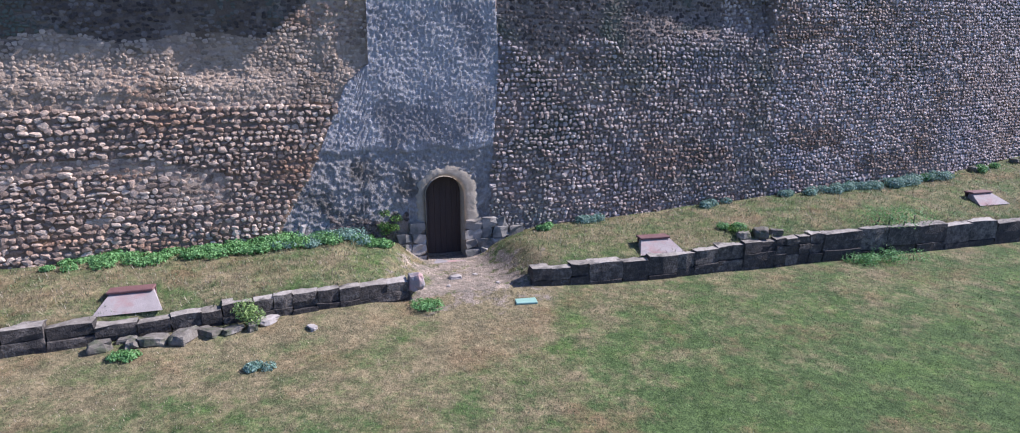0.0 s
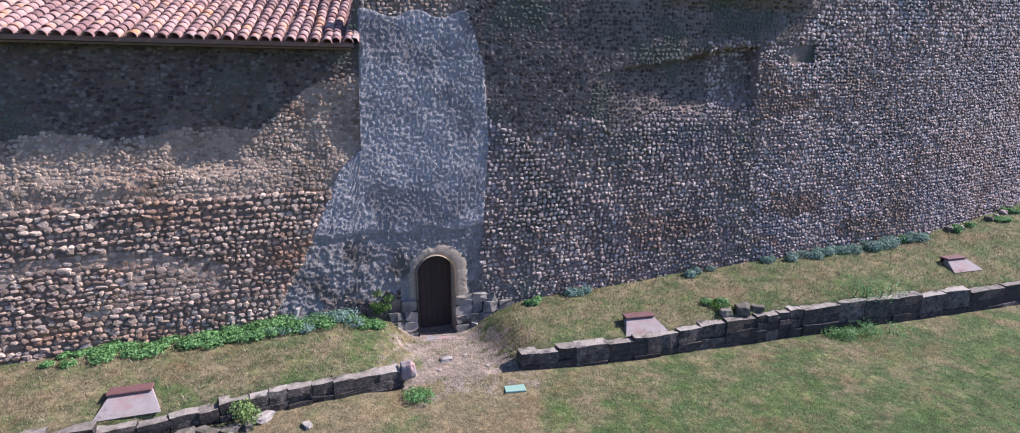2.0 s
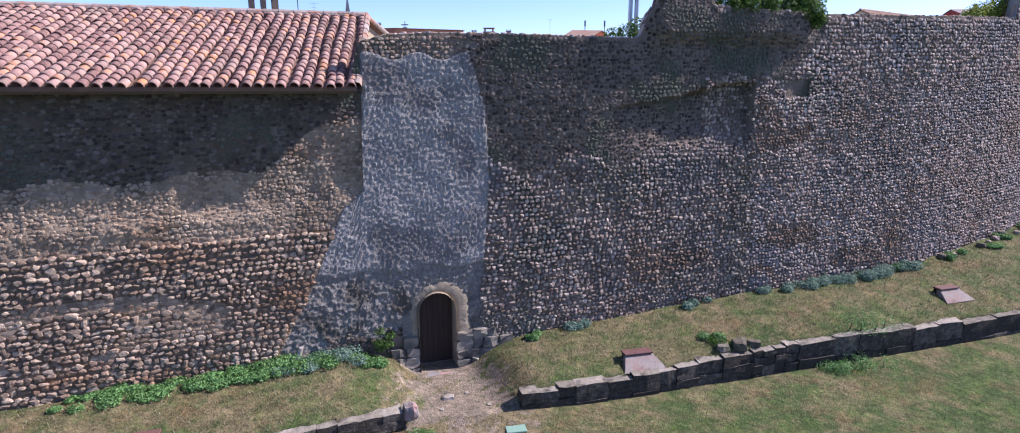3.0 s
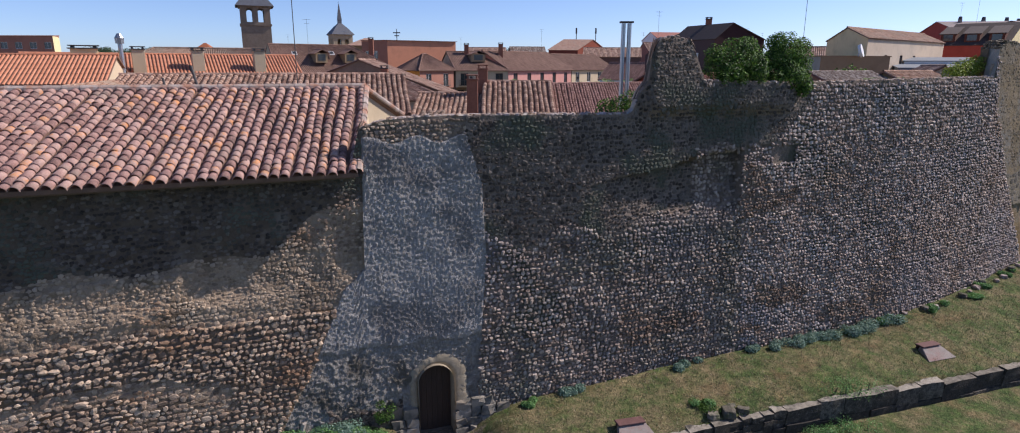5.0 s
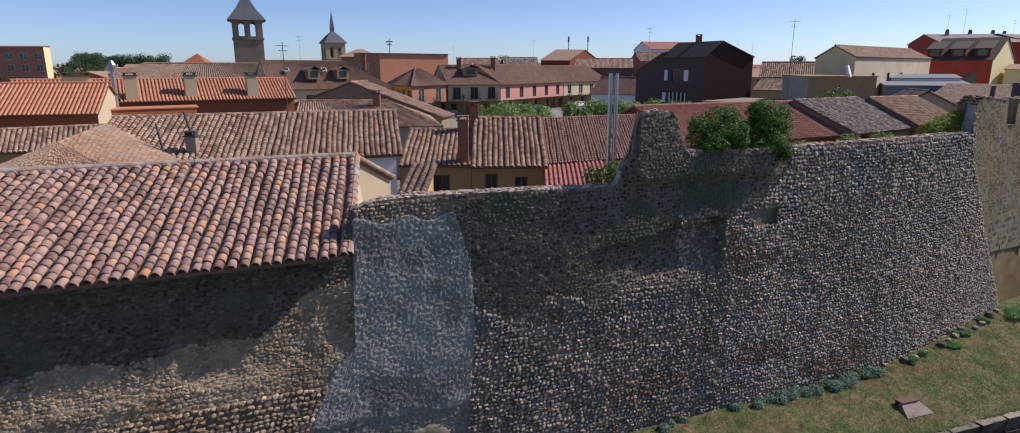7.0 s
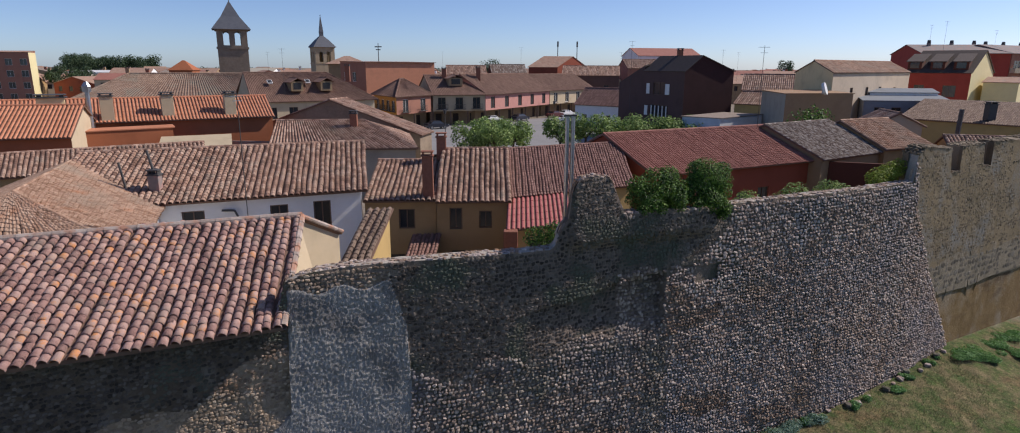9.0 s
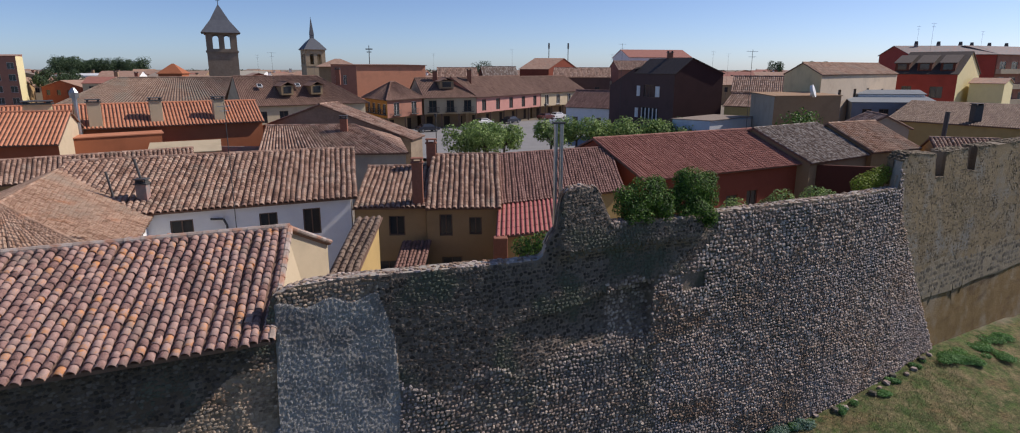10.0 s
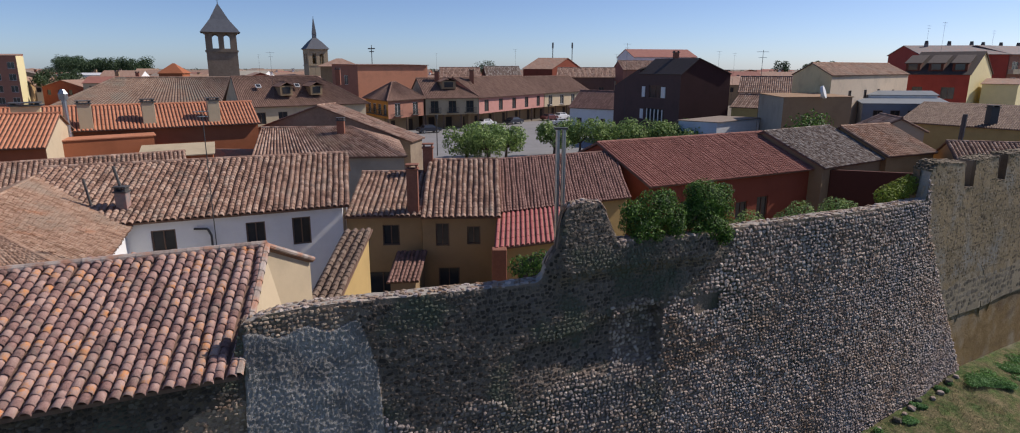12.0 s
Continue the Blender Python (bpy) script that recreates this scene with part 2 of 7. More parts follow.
M_TILE_RED = mat("red_roof_tile", [(0.22, 0.09, 0.065), (0.32, 0.137, 0.103), (0.40, 0.187, 0.143)], 0.8, 0.75, 0.2, 30, island=0.3)
M_TILE_OR = mat("orange_roof_tile", [(0.42, 0.165, 0.088), (0.55, 0.235, 0.135)], 0.6, 0.75, 0.2, 30, island=0.3)
M_TILE_GREY = mat("lichen_roof_tile", [(0.14, 0.10, 0.08), (0.24, 0.185, 0.15), (0.40, 0.35, 0.30)], 9, 0.9, 0.3, 20, island=0.65)
M_TILE_FAR = mat("rose_brown_roof_tile", [(0.125, 0.075, 0.057), (0.20, 0.118, 0.088), (0.27, 0.165, 0.125)], 0.9, 0.85, 0.2, 10, island=0.3)
M_TILE_UMB = mat("umber_roof_tile", [(0.11, 0.075, 0.058), (0.18, 0.125, 0.095), (0.25, 0.185, 0.14)], 2.5, 0.9, 0.4, 12, island=0.45)
M_TILE_BARN = mat("dull_roof_tile", [(0.16, 0.105, 0.078), (0.26, 0.175, 0.13), (0.33, 0.24, 0.18)], 0.5, 0.9, 0.3, 12, island=0.3, stain=(0.22, 0.19, 0.15), stain_scale=0.25, stain_at=(0.5, 0.66))
M_TILE_DK = mat("brown_roof_tile", [(0.15, 0.08, 0.064), (0.24, 0.132, 0.108), (0.31, 0.18, 0.15)], 1.2, 0.85, 0.3, 40, island=0.4)
M_SHEET_RED = mat("red_sheet", [(0.36, 0.10, 0.09), (0.48, 0.17, 0.15)], 1.2, 0.6, 0.1, 20)
M_UNDER = mat("roof_channel", [(0.13, 0.078, 0.058), (0.23, 0.14, 0.10)], 3, 0.9, 0.4, 30)
M_BROWN_ROOF = mat("weathered_roof", [(0.26, 0.15, 0.095), (0.41, 0.255, 0.175), (0.51, 0.35, 0.25)], 1.2, 0.88, 0.6, 14, island=0.5, stain=(0.36, 0.27, 0.20), stain_scale=0.35, stain_at=(0.5, 0.7), stain2=((0.46, 0.22, 0.12), 0.8, (0.58, 0.75), (1, 1, 1)))
M_GLASS = mat("window_glass", [(0.02, 0.024, 0.028), (0.05, 0.055, 0.06)], 1, 0.12, 0, spec=0.6)
M_GLASS_PALE = mat("blind", [(0.55, 0.55, 0.53), (0.65, 0.65, 0.63)], 2, 0.6, 0)
M_FRAME_DARK = mat("dark_joinery", [(0.11, 0.07, 0.05), (0.19, 0.125, 0.09)], 5, 0.6, 0.2, 40)
M_FRAME_WHITE = mat("white_joinery", [(0.62, 0.62, 0.60), (0.75, 0.75, 0.73)], 5, 0.5, 0.1, 40)
M_METAL = mat("galvanised", [(0.35, 0.36, 0.37), (0.5, 0.51, 0.52)], 4, 0.35, 0.1, 40, metal=0.9)
M_IRON = mat("dark_iron", [(0.05, 0.05, 0.05), (0.10, 0.095, 0.09)], 6, 0.6, 0.2, 40)
M_RUST = mat("rusted_lid", [(0.09, 0.045, 0.04), (0.19, 0.095, 0.085)], 5, 0.75, 0.3, 40)
M_CONCRETE = mat("concrete", [(0.19, 0.17, 0.16), (0.29, 0.265, 0.25)], 3, 0.9, 0.3, 50, stain=(0.36, 0.22, 0.19), stain_scale=1.5)
M_PIT = mat("hood_concrete", [(0.21, 0.18, 0.16), (0.34, 0.295, 0.265)], 4, 0.9, 0.4, 40, stain=(0.27, 0.16, 0.14), stain_scale=1.6, stain_at=(0.5, 0.66))
M_BRICK = mat("chimney_brick", [(0.20, 0.08, 0.05), (0.32, 0.14, 0.09)], 6, 0.85, 0.4, 40)
M_ASPHALT = mat("asphalt", [(0.19, 0.185, 0.185), (0.29, 0.285, 0.285)], 0.4, 0.9, 0.2, 60)
M_GREEN_LID = mat("green_lid", [(0.19, 0.32, 0.25), (0.25, 0.39, 0.31)], 8, 0.6, 0.1, 40)
M_BARK = mat("bark", [(0.07, 0.055, 0.04), (0.15, 0.12, 0.09)], 6, 0.9, 0.6, 40)


def wall_paint(name, c, dirt=0.75):
    dark = tuple(k * dirt for k in c)
    return mat(name, [tuple(k * 0.88 for k in c), c], 1.6, 0.9, 0.25, 40, stain=dark, stain_scale=0.5, stain_at=(0.5, 0.75))


M_CREAM = wall_paint("cream_render", (0.58, 0.47, 0.32))
M_GABLE = wall_paint("bright_yellow_render", (0.78, 0.68, 0.38), 0.9)
M_YELLOW = wall_paint("yellow_render", (0.52, 0.36, 0.15))
M_OCHRE = wall_paint("ochre_render", (0.43, 0.28, 0.135))
M_WHITE = wall_paint("white_render", (0.82, 0.82, 0.81), 0.85)
M_RED = wall_paint("red_render", (0.30, 0.08, 0.045))
M_ORANGE = wall_paint("orange_render", (0.38, 0.13, 0.06))
M_PINK = wall_paint("pink_render", (0.55, 0.27, 0.23))
M_GREYW = wall_paint("grey_render_house", (0.42, 0.38, 0.31))
M_BRICK_SIDE = wall_paint("brick_side_wall", (0.66, 0.29, 0.17))
M_UMBER = wall_paint("umber_render", (0.36, 0.225, 0.13))
M_BUFF = wall_paint("buff_render", (0.50, 0.41, 0.28))
M_STRAW = wall_paint("straw_render", (0.82, 0.66, 0.37))
M_MAROON = wall_paint("maroon_render", (0.11, 0.038, 0.026))
M_BROWN_R = wall_paint("maroon_brick", (0.06, 0.024, 0.022))
M_ROSE = wall_paint("rose_brown_render", (0.36, 0.17, 0.12))
M_AMBER = wall_paint("amber_render", (0.56, 0.29, 0.08))
M_PALEBLUE = wall_paint("pale_blue_sheet", (0.22, 0.24, 0.26))
M_SKYBLUE = wall_paint("light_blue_render", (0.52, 0.62, 0.72))
M_ROOF_DK = mat("dark_roof", [(0.06, 0.045, 0.04), (0.10, 0.075, 0.065)], 2, 0.85, 0.3, 20)
M_BROWN = wall_paint("brown_brick", (0.11, 0.066, 0.06))
M_BLUE = wall_paint("blue_grey_panel", (0.22, 0.25, 0.29))
M_LILAC = wall_paint("pale_pinkish_render", (0.64, 0.52, 0.39))
M_CRIMSON = wall_paint("crimson_render", (0.40, 0.07, 0.048))
M_TAN = wall_paint("tan_render", (0.34, 0.24, 0.14))
M_TOWER = mat("tower_stone", [(0.15, 0.11, 0.082), (0.26, 0.20, 0.145), (0.35, 0.28, 0.205)], 0.5, 0.9, 0.4, 3)
M_TOWER_PALE = mat("tower_stone_pale", [(0.30, 0.235, 0.155), (0.40, 0.32, 0.215)], 0.4, 0.9, 0.3, 3)
M_SLATE = mat("slate", [(0.075, 0.08, 0.095), (0.13, 0.14, 0.16)], 1.5, 0.6, 0.3, 12)


def leaf_mat(name, cols):
    m = mat(name, cols, 1.5, 0.6, 0, 20, island=0.8, spec=0.35)
    bs = m.node_tree.nodes["Principled BSDF"]
    bs.inputs["Transmission Weight"].default_value = 0.0
    tr = m.node_tree.nodes.new("ShaderNodeBsdfTranslucent")
    ms = m.node_tree.nodes.new("ShaderNodeMixShader")
    ms.inputs[0].default_value = 0.3
    m.node_tree.links.new(bs.inputs["Base Color"].links[0].from_socket, tr.inputs[0])
    m.node_tree.links.new(bs.outputs[0], ms.inputs[1])
    m.node_tree.links.new(tr.outputs[0], ms.inputs[2])
    m.node_tree.links.new(ms.outputs[0], m.node_tree.nodes["Material Output"].inputs[0])
    return m


M_LEAF = leaf_mat("ivy_leaf", [(0.025, 0.06, 0.012), (0.07, 0.15, 0.026), (0.15, 0.27, 0.045)])
M_LEAF_TREE = leaf_mat("tree_leaf", [(0.10, 0.17, 0.05), (0.20, 0.31, 0.085), (0.34, 0.44, 0.15)])
M_LEAF_WEED = leaf_mat("weed_leaf", [(0.075, 0.175, 0.045), (0.14, 0.30, 0.09), (0.24, 0.43, 0.155)])
M_LEAF_BLUE = leaf_mat("blue_weed_leaf", [(0.10, 0.19, 0.14), (0.17, 0.28, 0.21), (0.28, 0.38, 0.30)])
M_LEAF_YEL = leaf_mat("yellow_leaf", [(0.16, 0.22, 0.03), (0.30, 0.36, 0.05)])
M_PINE = leaf_mat("pine_leaf", [(0.035, 0.065, 0.03), (0.085, 0.13, 0.06)])
M_GRASS = leaf_mat("grass_blade", [(0.07, 0.105, 0.04), (0.13, 0.17, 0.07), (0.21, 0.235, 0.12)])
M_GRASS_DRY = leaf_mat("dry_grass_blade", [(0.16, 0.13, 0.07), (0.26, 0.21, 0.13), (0.35, 0.30, 0.20)])


# ---- ground ----
def lerp_table(table, x):
    return float(np.interp(x, [p[0] for p in table], [p[1] for p in table]))


KERB_L = [(-40, -2.5), (-9.4, 10.65), (-5.05, 12.57), (-2.3, 13.77)]
KERB_R = [(0.5, 14.46), (4.6, 15.55), (6.75, 16.2), (15.8, 18.74), (40, 26.0)]
KERB = KERB_L + KERB_R
KERB_TOP = [(-40, 0.45), (-9.4, 0.40), (-7.0, 0.18), (-5.0, 0.34), (-3.9, 0.36), (-2.3, 0.22), (0.5, 0.30), (3.0, 0.29), (6.3, 0.48), (10, 0.60), (15.7, 0.46), (40, 0.8)]
WALL_FOOT = [(-40, 0.7), (-4.3, 0.74), (-3.0, 0.42), (-2.4, 0.05), (-1.0, 0.02), (-0.4, 0.22), (0.5, 0.52), (2.2, 0.6), (4.3, 0.68), (8.8, 0.92), (14, 1.07), (18.9, 1.45), (24.4, 1.95), (33, 1.6), (60, 1.6)]
FACE0 = [(-60, -6.96), (-5.0, 15.62), (-3.6, 16.1), (-0.4, 17.12), (6.5, 19.42), (9.0, 20.06), (16, 22.38), (20.2, 24.45), (23.4, 26.3), (60, 46.0)]
BATTER = [(-5, 0.109), (-3.4, 0.105), (-0.6, 0.097), (2.6, 0.06), (4.5, 0.06), (9, 0.108), (15, 0.108), (20, 0.07), (40, 0.06)]
TOWN_Z = 2.4


def town_z(x, y):
    """The town's ground rises a little from the rampart to the square."""
    return TOWN_Z + 1.25 * min(max((y - 55) / 40, 0), 1)



FACE_X = np.arange(-61.0, 61.01, 0.25)


def eased(table, width=5):
    """A table's values along the rampart with its kinks eased out."""
    y = np.interp(FACE_X, [p[0] for p in table], [p[1] for p in table])
    return np.convolve(np.pad(y, width, mode="edge"), np.ones(2 * width + 1) / (2 * width + 1), "valid")


FACE_EASED, BATTER_EASED = eased(FACE0), eased(BATTER, 8)


def wall_y(x, z):
    """The outer face of the rampart, without its small relief."""
    return float(np.interp(x, FACE_X, FACE_EASED)) + float(np.interp(x, FACE_X, BATTER_EASED)) * z


def smooth(a, b, x):
    t = min(max((x - a) / (b - a), 0.0), 1.0)
    return t * t * (3 - 2 * t)


def ground_z(x, y):
    ky, fy = lerp_table(KERB, x), lerp_table(FACE0, x)
    lawn = -0.27 + 0.2 * math.exp(-((x + 0.9) / 2.0) ** 2 - ((y - 14.5) / 0.7) ** 2) - 0.03 * min(max(ky - y, 0), 14) + 0.03 * noise.noise((x * 0.5, y * 0.5, 0)) + 0.13 * smooth(-2.0, -3.2, x) * smooth(2.0, 0.2, ky - y)
    if y > fy + 1.0:
        return town_z(x, y) if y > fy + 1.35 else TOWN_Z - (fy + 1.35 - y) * 6
    if y < ky + 0.14:
        return lawn
    f = min(max((y - ky) / max(fy - ky, 0.5), 0), 1)
    top, foot = lerp_table(KERB_TOP, x) - 0.03, lerp_table(WALL_FOOT, x)
    ter = top + (foot - top) * f + 0.04 * noise.noise((x * 0.8, y * 0.8, 3)) + 0.1 * math.sin(f * math.pi)
    mid = -0.9 - 0.75 * f
    half = 1.25 - 0.55 * f
    off = abs(x - mid)
    way = 1 - smooth(half * 0.6, half * 1.9, off)
    low = -0.16 + 0.02 * f
    return ter * (1 - way) + low * way


def axis(lo, hi, step, far):
    a = list(np.arange(lo, hi + 1e-6, step))
    s, p, q = step, lo, hi
    left, right = [], []
    while p > -far:
        s *= 1.35
        p -= s
        q += s
        left.append(p)
        right.append(q)
    return left[::-1] + a + right


def ground_material():
    m = bpy.data.materials.new("turf")
    m.use_nodes = True
    nt = m.node_tree
    N, L = nt.nodes, nt.links
    bs = N["Principled BSDF"]
    bs.inputs["Roughness"].default_value = 0.95
    bs.inputs["Specular IOR Level"].default_value = 0.1
    geo = N.new("ShaderNodeNewGeometry")

    def nz(scale, detail=6, rough=0.65):
        n = N.new("ShaderNodeTexNoise")
        n.inputs["Scale"].default_value, n.inputs["Detail"].default_value, n.inputs["Roughness"].default_value = scale, detail, rough
        L.new(geo.outputs["Position"], n.inputs["Vector"])
        return n.outputs["Fac"]

    def ramp(fac, stops):
        r = N.new("ShaderNodeValToRGB")
        e = r.color_ramp.elements
        while len(e) < len(stops):
            e.new(0.5)
        for i, (p, c) in enumerate(stops):
            e[i].position, e[i].color = p, (*c, 1)
        L.new(fac, r.inputs[0])
        return r.outputs[0]

    def mixc(fac, a, b):
        k = N.new("ShaderNodeMix")
        k.data_type = 'RGBA'
        L.new(fac, k.inputs[0])
        L.new(a, k.inputs[6])
        L.new(b, k.inputs[7])
        return k.outputs[2]

    def attr(name):
        a = N.new("ShaderNodeAttribute")
        a.attribute_name = name
        return a.outputs["Fac"]

    def soft(attr_out, noise_out, width=0.5):
        a = N.new("ShaderNodeMath")
        a.operation = 'MULTIPLY_ADD'
        a.inputs[1].default_value = 4.4
        L.new(noise_out, a.inputs[0])
        L.new(attr_out, a.inputs[2])
        r = N.new("ShaderNodeMapRange")
        r.inputs[1].default_value, r.inputs[2].default_value = 2.7 - width / 2, 2.7 + width / 2
        L.new(a.outputs[0], r.inputs[0])
        return r.outputs[0]

    fine = nz(70, 4, 0.8)
    green = ramp(fine, [(0.30, (0.042, 0.074, 0.024)), (0.5, (0.092, 0.138, 0.05)), (0.68, (0.165, 0.21, 0.088))])
    dry = ramp(fine, [(0.30, (0.145, 0.112, 0.062)), (0.5, (0.26, 0.208, 0.122)), (0.68, (0.375, 0.31, 0.195))])
    soil = ramp(nz(24, 6, 0.7), [(0.3, (0.24, 0.185, 0.145)), (0.7, (0.44, 0.36, 0.30))])
    town = ramp(nz(0.8, 6, 0.7), [(0.3, (0.16, 0.13, 0.10)), (0.7, (0.30, 0.26, 0.21))])
    lush = ramp(fine, [(0.30, (0.042, 0.085, 0.02)), (0.5, (0.098, 0.155, 0.045)), (0.68, (0.18, 0.235, 0.085))])
    green = mixc(ramp(nz(0.9, 9, 0.75), [(0.5, (0, 0, 0)), (0.62, (1, 1, 1))]), green, lush)
    c = mixc(soft(attr("dry"), nz(1.1, 12, 0.78), 0.75), green, dry)
    scorched = ramp(fine, [(0.30, (0.12, 0.08, 0.045)), (0.5, (0.22, 0.15, 0.085)), (0.68, (0.33, 0.245, 0.145))])
    c = mixc(ramp(nz(0.61, 8, 0.72), [(0.52, (0, 0, 0)), (0.66, (0.85, 0.85, 0.85))]), c, scorched)
    c = mixc(soft(attr("soil"), nz(2.6, 6, 0.7), 0.4), c, soil)
    tone = ramp(nz(2.4, 9, 0.8), [(0.32, (0.42, 0.46, 0.46)), (0.68, (1.16, 1.14, 1.09))])
    mt = N.new("ShaderNodeMix")
    mt.data_type, mt.blend_type = 'RGBA', 'MULTIPLY'
    mt.inputs[0].default_value = 1.0
    L.new(c, mt.inputs[6])
    L.new(tone, mt.inputs[7])
    clump = nz(16, 5, 0.75)
    tone2 = ramp(clump, [(0.32, (0.60, 0.63, 0.62)), (0.68, (1.22, 1.20, 1.16))])
    mt2 = N.new("ShaderNodeMix")
    mt2.data_type, mt2.blend_type = 'RGBA', 'MULTIPLY'
    mt2.inputs[0].default_value = 1.0
    L.new(mt.outputs[2], mt2.inputs[6])
    L.new(tone2, mt2.inputs[7])
    tone3 = ramp(nz(6.5, 4, 0.7), [(0.36, (0.70, 0.73, 0.72)), (0.64, (1.22, 1.20, 1.18))])
    mt3 = N.new("ShaderNodeMix")
    mt3.data_type, mt3.blend_type = 'RGBA', 'MULTIPLY'
    mt3.inputs[0].default_value = 1.0
    L.new(mt2.outputs[2], mt3.inputs[6])
    L.new(tone3, mt3.inputs[7])
    c = mixc(attr("town"), mt3.outputs[2], town)
    L.new(c, bs.inputs["Base Color"])
    b = N.new("ShaderNodeBump")
    b.inputs["Strength"].default_value, b.inputs["Distance"].default_value = 0.8, 0.06
    L.new(clump, b.inputs["Height"])
    L.new(b.outputs[0], bs.inputs["Normal"])
    return m


def dryness(x, y):
    ky, fy = lerp_table(KERB, x), lerp_table(FACE0, x)
    if y > ky:
        f = (y - ky) / max(fy - ky, 0.5)
        return 0.60 - 0.2 * abs(f - 0.5) - 0.10 * smooth(7, 10, x)
    d = ky - y
    east = 0.56 - 0.085 * d - 0.006 * x
    west = 0.86 - 0.085 * d
    strip = 0.30 * math.exp(-((x + 0.3) / 1.6) ** 2)
    return west + (east - west) * smooth(-2.5, 3.0, x) + strip


def soilness(x, y):
    ky, fy = lerp_table(KERB, x), lerp_table(FACE0, x)
    f = min((y - ky) / max(fy - ky, 0.5), 1.0)
    if f < 0:
        return 0.72 - 0.75 * math.hypot((x + 0.7) * 0.4, y - ky)
    mid, half = -0.9 - 0.75 * f, 1.3 - 0.5 * f
    return 0.95 - 0.9 * max(abs(x - mid) / half - 0.55, 0)


def build_ground():
    xs, ys = axis(-15, 27, 0.2, 2600), axis(8, 27, 0.1, 2600)
    verts = [(x, y, ground_z(x, y)) for y in ys for x in xs]
    w = len(xs)
    faces = [(j * w + i, j * w + i + 1, (j + 1) * w + i + 1, (j + 1) * w + i) for j in range(len(ys) - 1) for i in range(w - 1)]
    s = Shape().add(verts, faces)
    me = s.mesh("ground", True, False)
    for name, fn in (("dry", dryness), ("soil", soilness), ("town", lambda x, y: 1.0 if y > lerp_table(FACE0, x) + 0.4 else 0.0)):
        a = me.attributes.new(name, 'FLOAT', 'POINT')
        a.data.foreach_set("value", [min(max(fn(v[0], v[1]), -1), 2) for v in verts])
    g = part("ground", me, ground_material())
    return tagged(g, "sunlit lawn, dry grassy bank and trodden earth path", "ground", kind="structure")


ground = build_ground()

# ---- rampart ----
TOPS = [(-60, 8.5), (-21, 8.0), (-3.95, 7.78), (-3.7, 8.95), (-3.0, 9.15), (-2, 9.22), (0, 9.22), (4.05, 9.16), (4.2, 9.3), (4.34, 9.7), (4.62, 10.17), (4.72, 11.0), (4.92, 11.38), (5.4, 11.46), (5.98, 11.36),
        (6.18, 11.0), (6.34, 10.65), (6.46, 10.35), (6.6, 10.15), (7.2, 10.12), (11, 10.05), (20.05, 10.2), (20.2, 11.3), (20.6, 11.6), (22.75, 11.4), (22.8, 10.3), (23.55, 10.3), (23.6, 11.4), (25.45, 11.45),
        (25.5, 10.35), (26.25, 10.35), (26.3, 11.45), (28.15, 11.45), (28.2, 10.35), (28.95, 10.35), (29.0, 11.45), (60, 11.5)]
TOWER_X = [(0, 24.9), (2.1, 24.1), (6.1, 21.9), (9.0, 20.5), (12, 20.2)]
GREY_R = [(0, -0.55), (1.25, -0.55), (2.3, -0.5), (5.2, -0.3), (7.3, -0.42), (8.7, -0.85), (12, -1.2)]
GREY_L = [(0, -6.1), (1.2, -5.72), (2.65, -4.96), (4.6, -4.2), (5.1, -3.66), (12, -3.6)]
DOOR_X0, DOOR_X1, DOOR_SPRING = -2.27, -1.27, 1.62


def in_grey(x, z):
    if x < -2.75 and z < 1.15 + 0.5 * noise.noise((x * 1.3, 4, 2)) + 0.2 * noise.noise((x * 4, 4, 2)) and x > -4.7 + 0.6 * noise.noise((z * 2, 1, 5)):
        return False
    return lerp_table(GREY_L, z) < x < lerp_table(GREY_R, z) and z < 8.62 + 0.1 * math.sin(x * 5)


def door_gap(x, z, grow=0.0):
    c, r = (DOOR_X0 + DOOR_X1) / 2, (DOOR_X1 - DOOR_X0) / 2 + grow
    return abs(x - c) < r and (z < DOOR_SPRING or math.hypot(x - c, z - DOOR_SPRING) < r)


